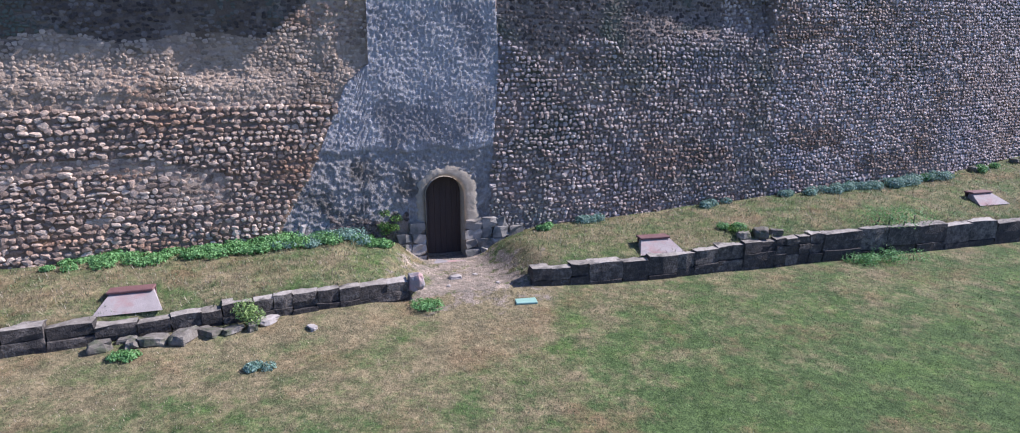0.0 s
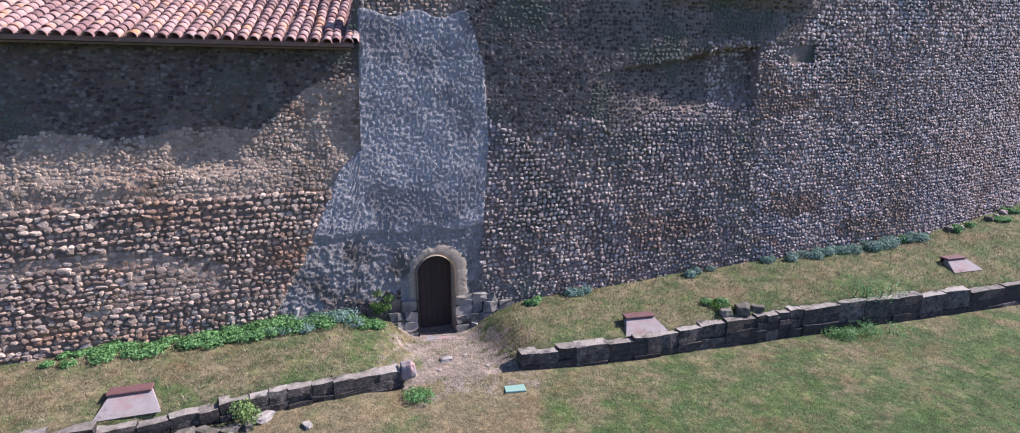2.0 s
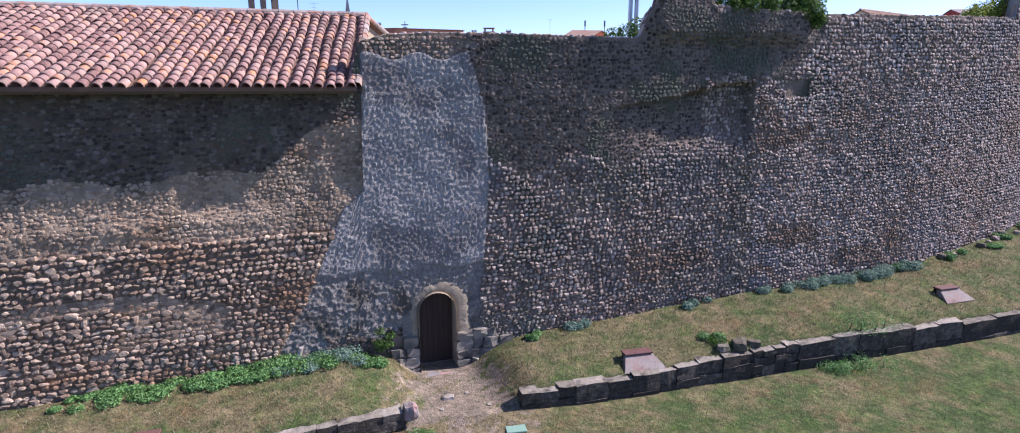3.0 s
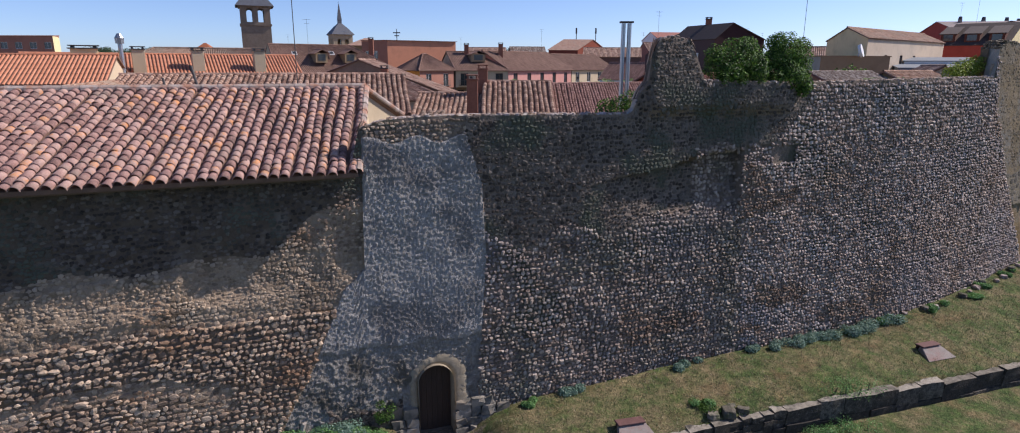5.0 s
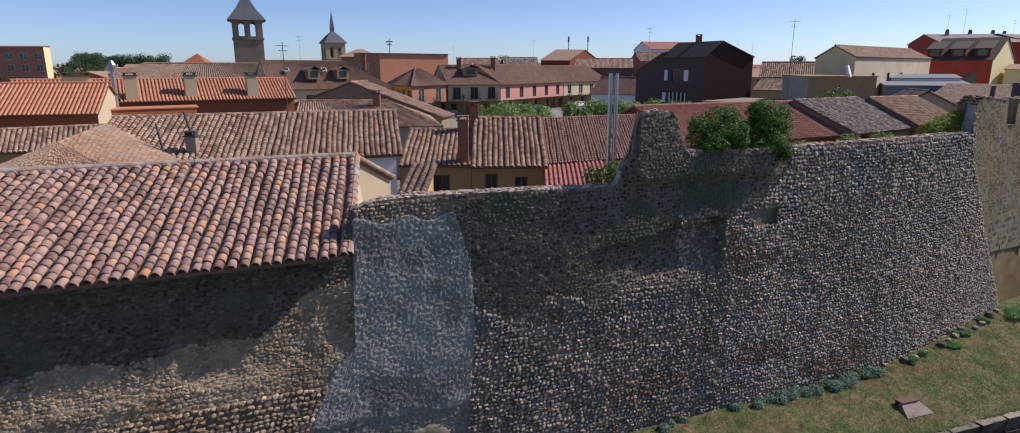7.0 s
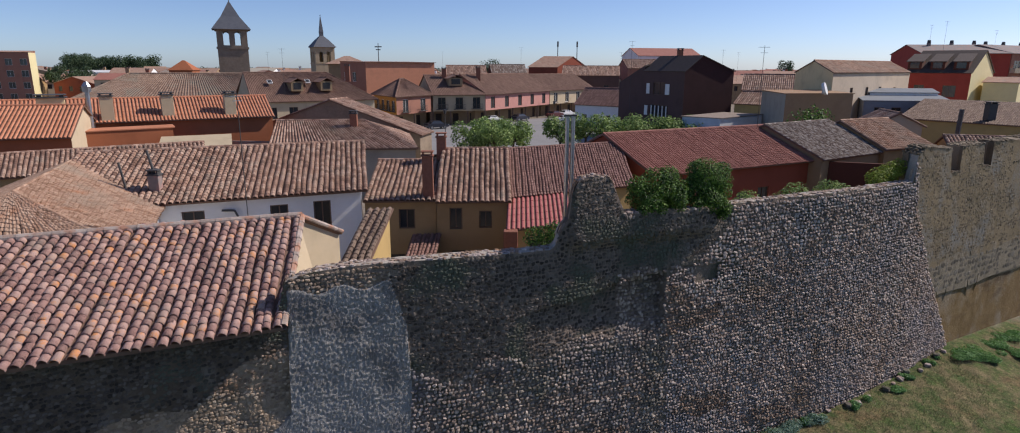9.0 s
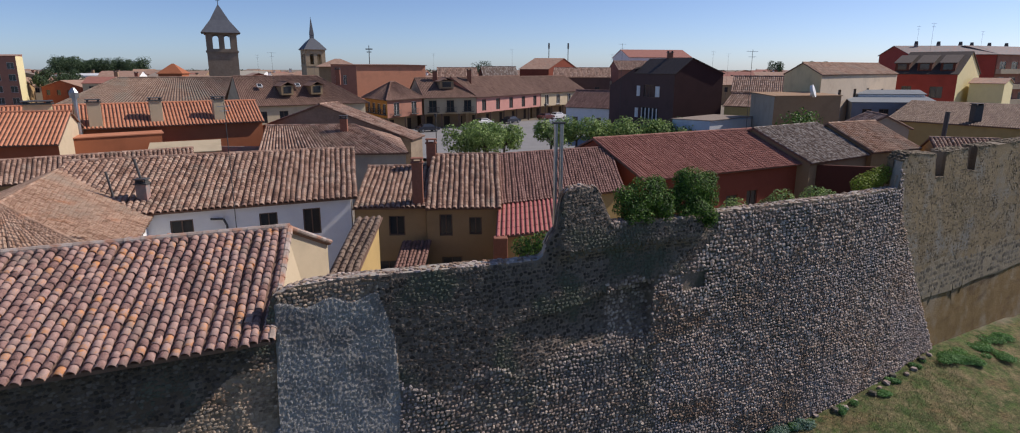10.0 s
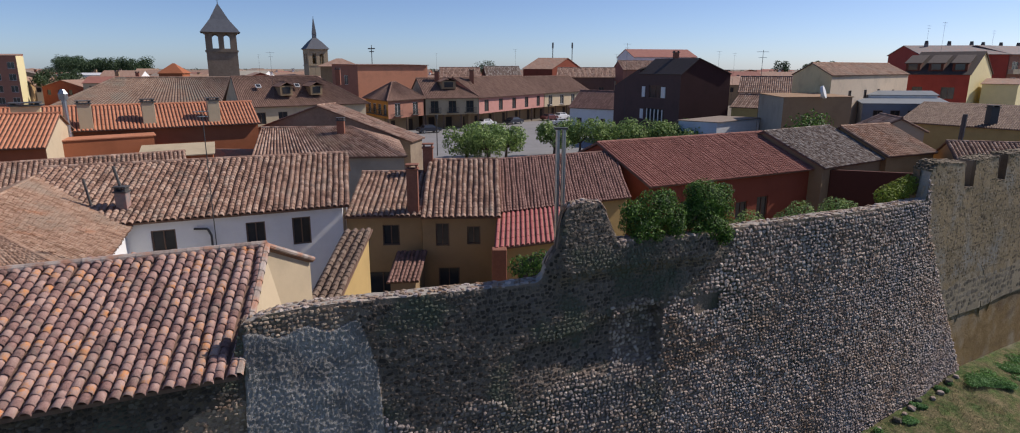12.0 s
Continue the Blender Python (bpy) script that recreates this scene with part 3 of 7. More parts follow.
def face_relief(x, z):
    """How far the face stands behind (+) or before (-) the plain battered face."""
    d = 0.035 * noise.noise((x * 0.5, z * 0.5, 7)) + 0.018 * noise.noise((x * 1.7, z * 1.7, 2))
    # a scar where the outer skin has come away, under an overhanging upper course
    ledge = 7.95 + 0.17 * (x - 8.2) + 0.04 * math.sin(x * 2.1)
    d += 0.42 * smooth(8.26, 8.16, x) * smooth(2.2, 6.4, x) * smooth(5.4, 6.7 + 0.5 * smooth(6.4, 8.0, x), z) * smooth(ledge + 0.03, ledge - 0.06, z)
    # a shallow robbed patch beside it
    d += 0.05 * smooth(10.46, 10.4, x) * smooth(8.3, 8.4, x) * smooth(7.32, 7.4, z) * smooth(8.02, 7.98, z)
    # the broken stump and the top course stand out over the face below
    d -= 0.32 * smooth(4.3, 4.9, x) * smooth(10.6, 9.6, x) * smooth(8.9, 9.5, z)
    # the cobbled wall laps over the edge of the grey bay
    lap = x - lerp_table(GREY_R, z)
    d -= 0.035 * smooth(-0.02, 0.08, lap) * smooth(3.2, 0.8, lap) * smooth(7.1, 7.7, z)
    # the tower's foot steps back under a ledge
    if x > lerp_table(TOWER_X, z):
        d += 0.09 * smooth(4.62, 4.54, z + 0.06 * math.sin(x * 1.3)) + 0.005 * noise.noise((x * 6, z * 6, 1))
    # the western bay: set back beside the grey patch, thicker plaster lower down and further west
    if x < lerp_table(GREY_L, z):
        d += 0.09 * smooth(4.9, 5.3, z) * smooth(6.9, 6.2, z) * smooth(-4.7, -4.0, x)
        d -= 0.05 * smooth(5.62, 5.5, z + 0.05 * math.sin(x * 2.3)) * smooth(-7.45, -7.75, x + 0.6 * (5.5 - z)) * smooth(4.2, 4.6, z)
        d += 0.10 * smooth(-8.0, -7.5, x) * smooth(-6.2, -6.9, x) * smooth(4.6, 4.9, z) * smooth(6.4, 5.4, z)
        d += 0.10 * smooth(4.5, 5.1, z) * smooth(-4.1, -5.0, x)
        if z > 4.1:
            d += 0.03 * noise.noise((x * 8, z * 8, 6)) + 0.015 * noise.noise((x * 3, z * 3, 6))
        else:
            d -= 0.03
    if in_grey(x, z):
        d += 0.012 * noise.noise((x * 1.2, z * 1.0, 5)) + 0.006 * noise.noise((x * 7, z * 7, 9)) + 0.032 * noise.noise((x * 20, z * 12, 4))
        if z < 2.9:
            d += 0.03 * noise.noise((x * 5, z * 5, 8)) + 0.03 * noise.noise((x * 11, z * 11, 6))
        d += 0.05 * smooth(2.95, 2.8, z + 0.06 * math.sin(x * 4)) - 0.045
    return d


def smeared(x, z):
    """Where mortar has been smeared over the lower cobbles."""
    return x < -4.8 and 1.5 < z < 3.0 and noise.noise((x * 0.45, z * 1.3, 14)) + 0.25 * noise.noise((x * 2, z * 3, 3)) > 0.12


def face(x, z):
    return wall_y(x, z) + face_relief(x, z)


def build_rampart():
    wall = thing("wall_rampart", "tall medieval rampart of river cobbles with a patched grey bay", "rampart", kind="structure")
    xs = list(np.arange(-42, -14, 0.8)) + list(np.arange(-14, -6.2, 0.07)) + list(np.arange(-6.2, -0.25, 0.035)) + list(np.arange(-0.25, 0, 0.08)) + list(np.arange(0, 28, 0.1)) + list(np.arange(28, 56, 1.5))
    nz = 300
    core, grey, pale, dull, beige, cop, net, earth, merlon, low, stump, dim = (Shape() for _ in range(12))
    cols, heights = [], []
    for x in xs:
        lo, hi = min(lerp_table(WALL_FOOT, x), 0.4) - 0.5, lerp_table(TOPS, x)
        zs = [lo + (hi - lo) * k / nz for k in range(nz + 1)]
        cols.append([(x, face(x, z), z) for z in zs])
    pts = [p for c in cols for p in c]
    core.v = grey.v = pale.v = dull.v = beige.v = net.v = earth.v = low.v = dim.v = pts
    n = nz + 1
    for i in range(len(xs) - 1):
        for k in range(nz):
            a = i * n + k
            x, z = (xs[i] + xs[i + 1]) / 2, (pts[a][2] + pts[a + 1][2]) / 2
            if door_gap(x, z, 0.02):
                continue
            if in_grey(x, z):
                side = grey if z > 2.86 - 0.06 * math.sin(x * 4) + 0.12 * noise.noise((x, 3, 3)) else low
            elif x < lerp_table(GREY_L, z):
                # the eave's shade is put into the colour: darker mortar along its shadow
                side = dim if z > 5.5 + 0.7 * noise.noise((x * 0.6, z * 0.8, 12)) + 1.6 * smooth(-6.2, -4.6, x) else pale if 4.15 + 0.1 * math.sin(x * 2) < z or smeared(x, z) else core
            else:
                side = dull
                if x > lerp_table(TOWER_X, z):
                    side = beige if z > 6.2 + 0.25 * math.sin(x * 1.1) else net if z > 4.58 - 0.06 * math.sin(x * 1.3) else earth
            side.f.append([a, a + n, a + n + 1, a + 1])
    part("core", core, M_MORTAR_W, wall, smooth=True, fix=False)
    part("mortar", pale, M_MORTAR_P, wall, "pale brown lime mortar", smooth=True, fix=False)
    part("mortar", dim, M_MORTAR_SHADE, wall, "brown mortar painted darker for the eave shade", smooth=True, fix=False)
    part("mortar", dull, M_MORTAR_G, wall, "dark grey lime mortar", smooth=True, fix=False)
    part("mortar", beige, M_MORTAR_T, wall, "beige lime mortar", smooth=True, fix=False)
    part("mortar", net, M_MORTAR_N, wall, "pale lime mortar net", smooth=True, fix=False)
    part("plaster", earth, M_OCHRE_EARTH, wall, "smooth ochre earth plaster", smooth=True, fix=False)
    part("render_patch", low, M_RENDER_D, wall, "dark stony lime render", smooth=True, fix=False)
    part("render_patch", grey, M_RENDER, wall, "lumpy blue-grey lime render", smooth=True, fix=False)
    for i in range(len(xs) - 1):
        thick = 1.0 if xs[i] > 20.1 else 0.55
        a, b = cols[i][-1], cols[i + 1][-1]
        lid = merlon if xs[i] > 20.1 else stump if 4.2 < xs[i] < 6.9 else cop
        for j, (v0, v1) in enumerate(((0, 0.2), (0.2, 0.4), (0.4, thick))):
            za = 0.05 * noise.noise((a[0] * 2, v0 * 3, 1)) if v0 else 0
            zb = 0.05 * noise.noise((b[0] * 2, v0 * 3, 1)) if v0 else 0
            zc = 0.05 * noise.noise((a[0] * 2, v1 * 3, 1))
            zd = 0.05 * noise.noise((b[0] * 2, v1 * 3, 1))
            lid.add([(a[0], a[1] + v0, a[2] + za), (b[0], b[1] + v0, b[2] + zb), (b[0], b[1] + v1, b[2] + zd), (a[0], a[1] + v1, a[2] + zc)], [(0, 1, 2, 3)])
        if xs[i] <= 20.1 < xs[i + 1]:
            merlon.add([(b[0], b[1], 9.6), (b[0], b[1] + 1.0, 9.6), (b[0], b[1] + 1.0, b[2]), (b[0], b[1], b[2])], [(0, 1, 2, 3)])
            merlon.add([(a[0], a[1] + 0.55, 2.0), (a[0], a[1] + 1.0, 2.0), (b[0], b[1] + 1.0, b[2]), (a[0], a[1] + 0.55, b[2])], [(0, 1, 2, 3)])
        lid.add([(a[0], a[1] + thick, a[2]), (b[0], b[1] + thick, b[2]), (b[0], b[1] + thick, 2.0), (a[0], a[1] + thick, 2.0)], [(0, 1, 2, 3)])
    part("coping", cop, M_COPING, wall, "pale mortar coping", smooth=True, fix=False)
    part("stump_top", stump, M_COB_D, wall, "dark broken masonry of the stump", smooth=True, fix=False)
    part("merlons", merlon, M_COB_T, wall, "beige masonry merlons", smooth=False, fix=False)
    return wall


rampart = build_rampart()


# Cobbles: rounded stones laid in rows, their heads standing out of the mortar.
def cobble_template(rnd, n=8):
    ring = []
    for k, (rad, out) in enumerate(((1.0, -0.4), (rnd.uniform(0.78, 0.92), rnd.uniform(0.55, 0.8)))):
        for i in range(n):
            a = 2 * math.pi * i / n + 0.2
            c, s = math.cos(a), math.sin(a)
            q = (abs(c) ** 2.9 + abs(s) ** 2.9) ** (-1 / 2.9)
            j = 1 + rnd.uniform(-0.32, 0.2)
            ring.append((c * q * rad * j, s * q * rad * j, out + rnd.uniform(-0.2, 0.2)))
    ring.append((rnd.uniform(-0.3, 0.3), rnd.uniform(-0.3, 0.3), rnd.uniform(0.85, 1.05)))
    faces = [(i, (i + 1) % n, n + (i + 1) % n, n + i) for i in range(n)] + [(n + i, n + (i + 1) % n, 2 * n) for i in range(n)]
    return np.array(ring), faces


def cobble_rows():
    """Places of the stones: x, z, half width, half height, how proud, turn, region."""
    rnd = random.Random(11)
    out = []
    for x0, x1, region in ((-15.0, -3.62, "left"), (-6.2, -0.2, "gap"), (-0.9, 8.3, "mid"), (8.3, 25.0, "right"), (20.2, 34.0, "tower")):
        z = -0.1
        while z < 12:
            if region == "left":
                h = 0.125 if z < 3.0 else 0.14 if z < 4.15 else 0.092
            elif region == "mid":
                h = 0.115
            elif region == "gap":
                h = 0.105 if z < 2 else 0.115
            elif region == "right":
                h = 0.11 if z < 8 else 0.13
            else:
                h = 0.25 if z < 6.2 else 0.13
            h *= rnd.uniform(0.82, 1.2)
            x = x0 + rnd.uniform(0, 0.2)
            while x < x1:
                big = rnd.random() < 0.05
                w = h * rnd.choice((rnd.uniform(0.8, 1.2), rnd.uniform(0.9, 1.5) if region != "left" or z > 3.0 else rnd.uniform(1.1, 1.9))) * (1.25 if big else 1)
                hh = h * rnd.uniform(0.62, 1.22) * (1.2 if big else 1)
                xc = x + w / 2
                tilt = 0.02 * (xc - 10) if region == "right" else 0.0
                zc = z + h / 2 + rnd.uniform(-0.035, 0.035) + tilt + 0.05 * noise.noise((xc * 0.4, z, 1))
                x += w * rnd.uniform(0.96, 1.08)
                grey = in_grey(xc, zc)
                lo = lerp_table(WALL_FOOT, xc) - 0.15
                if zc < lo or zc > lerp_table(TOPS, xc) - 0.05 or grey or door_gap(xc, zc, 0.36):
                    continue
                if region == "gap" and (xc < lerp_table(GREY_L, zc) or xc > lerp_table(GREY_R, zc)):
                    continue
                if region == "left" and xc > lerp_table(GREY_L, zc) or region == "mid" and xc < lerp_table(GREY_R, zc):
                    continue
                if -2.95 < xc < -0.3 and zc < 1.0:
                    continue
                # flush dark stones; those below ivy and top course also paint the shadow there
                flush = region == "mid" and zc > 5.6 + 1.2 * noise.noise((xc * 0.5, zc * 0.3, 8)) and xc < 6.5 or 4.2 < xc < 10.9 - 1.2 * max(9.3 - zc, 0) and 8.0 + 0.5 * noise.noise((xc, zc, 3)) < zc < 10.0
                proud = {"left": (0.085 if zc > 3.0 else 0.07) if zc < 4.15 else 0.028 if zc < 5.6 else 0.03, "gap": 0.045, "mid": 0.032 if flush else 0.075, "right": 0.03 if flush else 0.07, "tower": 0.011}[region]
                if region == "left" and zc > 4.3 and rnd.random() < 0.05 + 0.3 * smooth(0.0, 0.4, noise.noise((xc * 0.5, zc * 0.7, 31))):
                    continue
                edge = lerp_table(TOWER_X, zc)
                if region == "right" and xc > edge or region == "tower" and (xc < edge or zc < 4.75 or rnd.random() < (0.12 if zc < 6.2 else 0.45)):
                    continue
                if region == "right" and (9.45 if zc < 7.9 else 8.4) < xc < 10.4 and 7.36 < zc < 7.98:
                    continue
                # western stones high under the eave turn dark to paint its shade
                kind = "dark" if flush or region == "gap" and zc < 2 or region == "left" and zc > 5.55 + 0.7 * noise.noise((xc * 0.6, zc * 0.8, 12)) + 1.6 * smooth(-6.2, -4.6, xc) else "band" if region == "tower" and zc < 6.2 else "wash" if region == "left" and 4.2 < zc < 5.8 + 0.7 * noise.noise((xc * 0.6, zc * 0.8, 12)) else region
                streak = noise.noise((xc * 0.35, zc * 1.1, 51)) + 0.3 * noise.noise((xc * 2, zc * 2, 5))
                if region == "right" and xc < 10.6 and 5.6 < zc < 7.4 and streak > -0.12 or region in ("mid", "right") and zc < 3.6 and 4 < xc < 14 and streak > 0.14:
                    kind = "rust"
                fill = 0.5 if flush or region == "tower" or region == "left" and zc < 3.0 else 0.502
                out.append((xc, zc, w * fill, hh * fill, proud * rnd.uniform(0.45, 1.35) * (0.35 if smeared(xc, zc) else 1), rnd.uniform(-0.22, 0.22), kind))
            z += h * 1.0
    return out


def lay_cobbles():
    rnd = random.Random(5)
    shapes = [cobble_template(rnd) for _ in range(24)]
    fields = {"left": Shape(), "mid": Shape(), "right": Shape(), "dark": Shape(), "tower": Shape(), "band": Shape(), "wash": Shape(), "rust": Shape()}
    near = []
    for st in cobble_rows():
        x, z, a, b, p, turn, region = st
        if region == "left" and -8.0 < x < -4.4 and 0.7 < z < 2.9 and len(near) < 300:
            near.append(st)
            continue
        v, f = shapes[rnd.randrange(24)]
        c, s = math.cos(turn), math.sin(turn)
        ux, uz = v[:, 0] * a, v[:, 1] * b
        px, pz = x + ux * c - uz * s, z + ux * s + uz * c
        y0 = face(x, z)
        k = (wall_y(x + 0.3, z) - wall_y(x - 0.3, z)) / 0.6
        py = y0 + (px - x) * k + (pz - z) * 0.09 - v[:, 2] * p
        fields[{"left": "left", "gap": "left", "mid": "mid", "right": "right", "dark": "dark", "tower": "tower", "band": "band", "wash": "wash", "rust": "rust"}[region]].add(np.c_[px, py, pz].tolist(), f)
    # stones bedded flat along the top
    x = -3.7
    while x < 20.1:
        for v0 in (0.06, 0.2, 0.34, 0.47):
            v, f = shapes[rnd.randrange(24)]
            a, b, p = rnd.uniform(0.05, 0.10), rnd.uniform(0.05, 0.085), rnd.uniform(0.02, 0.06)
            xc, zc = x + rnd.uniform(-0.04, 0.04), lerp_table(TOPS, x)
            yc = face(xc, zc) + v0 + rnd.uniform(-0.03, 0.03)
            slope = (lerp_table(TOPS, x + 0.1) - lerp_table(TOPS, x - 0.1)) / 0.2
            if rnd.random() < 0.75:
                fields["left" if rnd.random() < 0.5 else "right"].add(np.c_[xc + v[:, 0] * a, yc + v[:, 1] * b, zc + v[:, 0] * a * slope + v[:, 2] * p].tolist(), f)
        x += 0.13
    # rough stones over the merlons
    x = 20.25
    while x < 33:
        for v0 in np.arange(0.05, 1.0, 0.13):
            v, f = shapes[rnd.randrange(24)]
            a, b, p = rnd.uniform(0.07, 0.13), rnd.uniform(0.06, 0.10), rnd.uniform(0.02, 0.09)
            zc = lerp_table(TOPS, x)
            if abs(lerp_table(TOPS, x + 0.06) - lerp_table(TOPS, x - 0.06)) < 0.2:
                fields["tower"].add(np.c_[x + v[:, 0] * a, face(x, zc) + v0 + v[:, 1] * b, zc + v[:, 2] * p].tolist(), f)
        x += 0.15
    for key, m, label in (("left", M_COB_L, "brown river cobbles in rows"), ("mid", M_COB_R, "grey river cobbles in rows"), ("right", M_COB_E, "pale grey river cobbles in even rows"), ("dark", M_COB_D, "dark flush stones, and stones painted dark for eave and ivy shade"), ("tower", M_COB_T, "flat beige rubble stones"), ("wash", M_COB_W, "small cobbles half washed over with mortar"), ("rust", M_COB_S, "rust-stained river cobbles"), ("band", M_COB_B, "large rounded grey stones in pale mortar")):
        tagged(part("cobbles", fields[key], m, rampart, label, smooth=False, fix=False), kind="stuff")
    return shapes, near


COBBLE_SHAPES, NEAR_COBBLES = lay_cobbles()


# ---- postern door ----
def rough_block(size, rnd, wob=0.03, round_off=0.1):
    """A hewn stone with worn, uneven edges."""
    s, seed = Shape(), rnd.uniform(0, 90)
    idx = {}
    for i in range(3):
        for j in range(3):
            for k in range(3):
                if (i, j, k) == (1, 1, 1):
                    continue
                p = Vector((i - 1, j - 1, k - 1))
                edge = sum(abs(q) for q in p)
                p *= 1 - round_off * max(edge - 1, 0) / 2
                n = Vector((noise.noise(p * 1.7 + Vector((seed, 0, 0))), noise.noise(p * 1.7 + Vector((0, seed, 0))), noise.noise(p * 1.7 + Vector((0, 0, seed)))))
                idx[i, j, k] = len(s.v)
                s.v.append((p.x * size[0] / 2 + n.x * wob, p.y * size[1] / 2 + n.y * wob, p.z * size[2] / 2 + n.z * wob))
    for ax in range(3):
        for side in (0, 2):
            for a in (0, 1):
                for b in (0, 1):
                    ring = []
                    for u, v in ((a, b), (a + 1, b), (a + 1, b + 1), (a, b + 1)):
                        key = [u, v]
                        key.insert(ax, side)
                        ring.append(idx[tuple(key)])
                    s.f.append(ring if (side == 2) ^ (ax == 1) else ring[::-1])
    return s


def wall_matrix(x, z):
    """The rampart's frame at a place: x along the face, y into it, z up the face."""
    k = (wall_y(x + 0.4, z) - wall_y(x - 0.4, z)) / 0.8
    a = math.atan(k)
    return Matrix.Translation((x, face(x, z), z)) @ Matrix.Rotation(a, 4, 'Z')


def build_postern():
    d = thing("door_1", "dark weathered postern door in an arched opening", "door", kind="structure")
    m = wall_matrix((DOOR_X0 + DOOR_X1) / 2, 0.0)
    w = (DOOR_X1 - DOOR_X0) / 2 * 1.06
    arc = [(w * math.cos(i * math.pi / 14), DOOR_SPRING + w * math.sin(i * math.pi / 14)) for i in range(15)]
    prof = [(w, -0.3)] + arc + [(-w, -0.3)]
    # reveal of the opening
    s = Shape()
    for (x0, z0), (x1, z1) in zip(prof, prof[1:]):
        s.add([m @ Vector((x0, -0.14 + 0.09 * z0, z0)), m @ Vector((x1, -0.14 + 0.09 * z1, z1)), m @ Vector((x1, 0.75, z1)), m @ Vector((x0, 0.75, z0))], [(0, 1, 2, 3)])
    part("reveal", s, M_ARCH, d, "mortared door reveal", fix=False)
    # boards
    x = -w
    rnd = random.Random(2)
    while x < w - 0.02:
        bw = min(0.16, w - x)
        xc = x + bw / 2
        top = DOOR_SPRING + math.sqrt(max(w * w - xc * xc, 0)) + 0.02
        s = Shape().block((0, 0, 0), (bw - 0.004, 0.05, top + 0.3), 0.003)
        ob = part("plank", s, M_DOOR, d)
        ob.matrix_basis = m @ Matrix.Translation((xc, 0.5 + rnd.uniform(0, 0.006), (top - 0.3) / 2))
        x += bw
    # rough plaster round the arch, wider on its eastern side
    s, path = Shape(), []
    for i in range(12):
        path.append((-1.0, 0.0, 0.9 + (DOOR_SPRING - 0.9) * i / 12))
    for i in range(41):
        a0 = math.pi * (1 - i / 40)
        path.append((math.cos(a0), math.sin(a0), DOOR_SPRING))
    for i in range(1, 13):
        path.append((1.0, 0.0, DOOR_SPRING - (DOOR_SPRING - 0.85) * i / 12))
    cuts = (0.0, 0.02, 0.3, 0.55, 0.8, 1.0)
    for i, (c, q, zb) in enumerate(path):
        wide = 0.24 + 0.24 * smooth(-0.2, 0.9, c) + 0.09 * noise.noise((i * 0.3, 3, 1)) + 0.05 * noise.noise((i * 0.9, 5, 1))
        for k, t in enumerate(cuts):
            r0 = w - 0.01 + wide * t
            zc = zb + r0 * q
            y0 = (0.10, -0.01, -0.022, -0.015, 0.0, 0.06)[k] + 0.035 * noise.noise((c * r0 * 12, zc * 12, 2)) * (k > 1)
            s.v.append(tuple(m @ Vector((c * r0, y0 + 0.09 * zc, zc))))
    n = len(cuts)
    for i in range(len(path) - 1):
        for k in range(n - 1):
            q = i * n + k
            s.f.append([q, q + n, q + n + 1, q + 1])
    part("arch_ring", s, M_ARCH, d, "rough beige plaster round the arch", smooth=True, fix=False)
    # jambs of squared stones
    for side, tops in ((-1, (0.62, 0.66, 0.60, 0.34)), (1, (1.15, 1.35, 1.3, 1.0))):
        z = -0.25
        for reach in tops:
            h = rnd.uniform(0.26, 0.33)
            x = w + 0.01
            while x < w + reach:
                wd = rnd.uniform(0.26, 0.5) if side > 0 else rnd.uniform(0.36, 0.5)
                s = rough_block((wd + 0.02, 0.42, h + 0.02), rnd, 0.09, 0.14)
                ob = part("jamb_stone", s, M_ASHLAR, d)
                xc = side * (x + wd / 2)
                ob.matrix_basis = m @ Matrix.Translation((xc, 0.10 + 0.09 * z + rnd.uniform(-0.02, 0.03), z + h / 2 + rnd.uniform(-0.02, 0.02))) @ Matrix.Rotation(rnd.uniform(-0.05, 0.05), 4, 'Y')
                x += wd
            z += h
    # threshold slab
    s = Shape().block((0, 0, 0), (0.95, 0.5, 0.16), 0.02, wob=0.015, rnd=rnd)
    ob = part("threshold", s, M_CONCRETE, d, "worn stone threshold")
    ob.matrix_basis = m @ Matrix.Translation((0.0, -0.15, -0.22))
    return d


postern = build_postern()


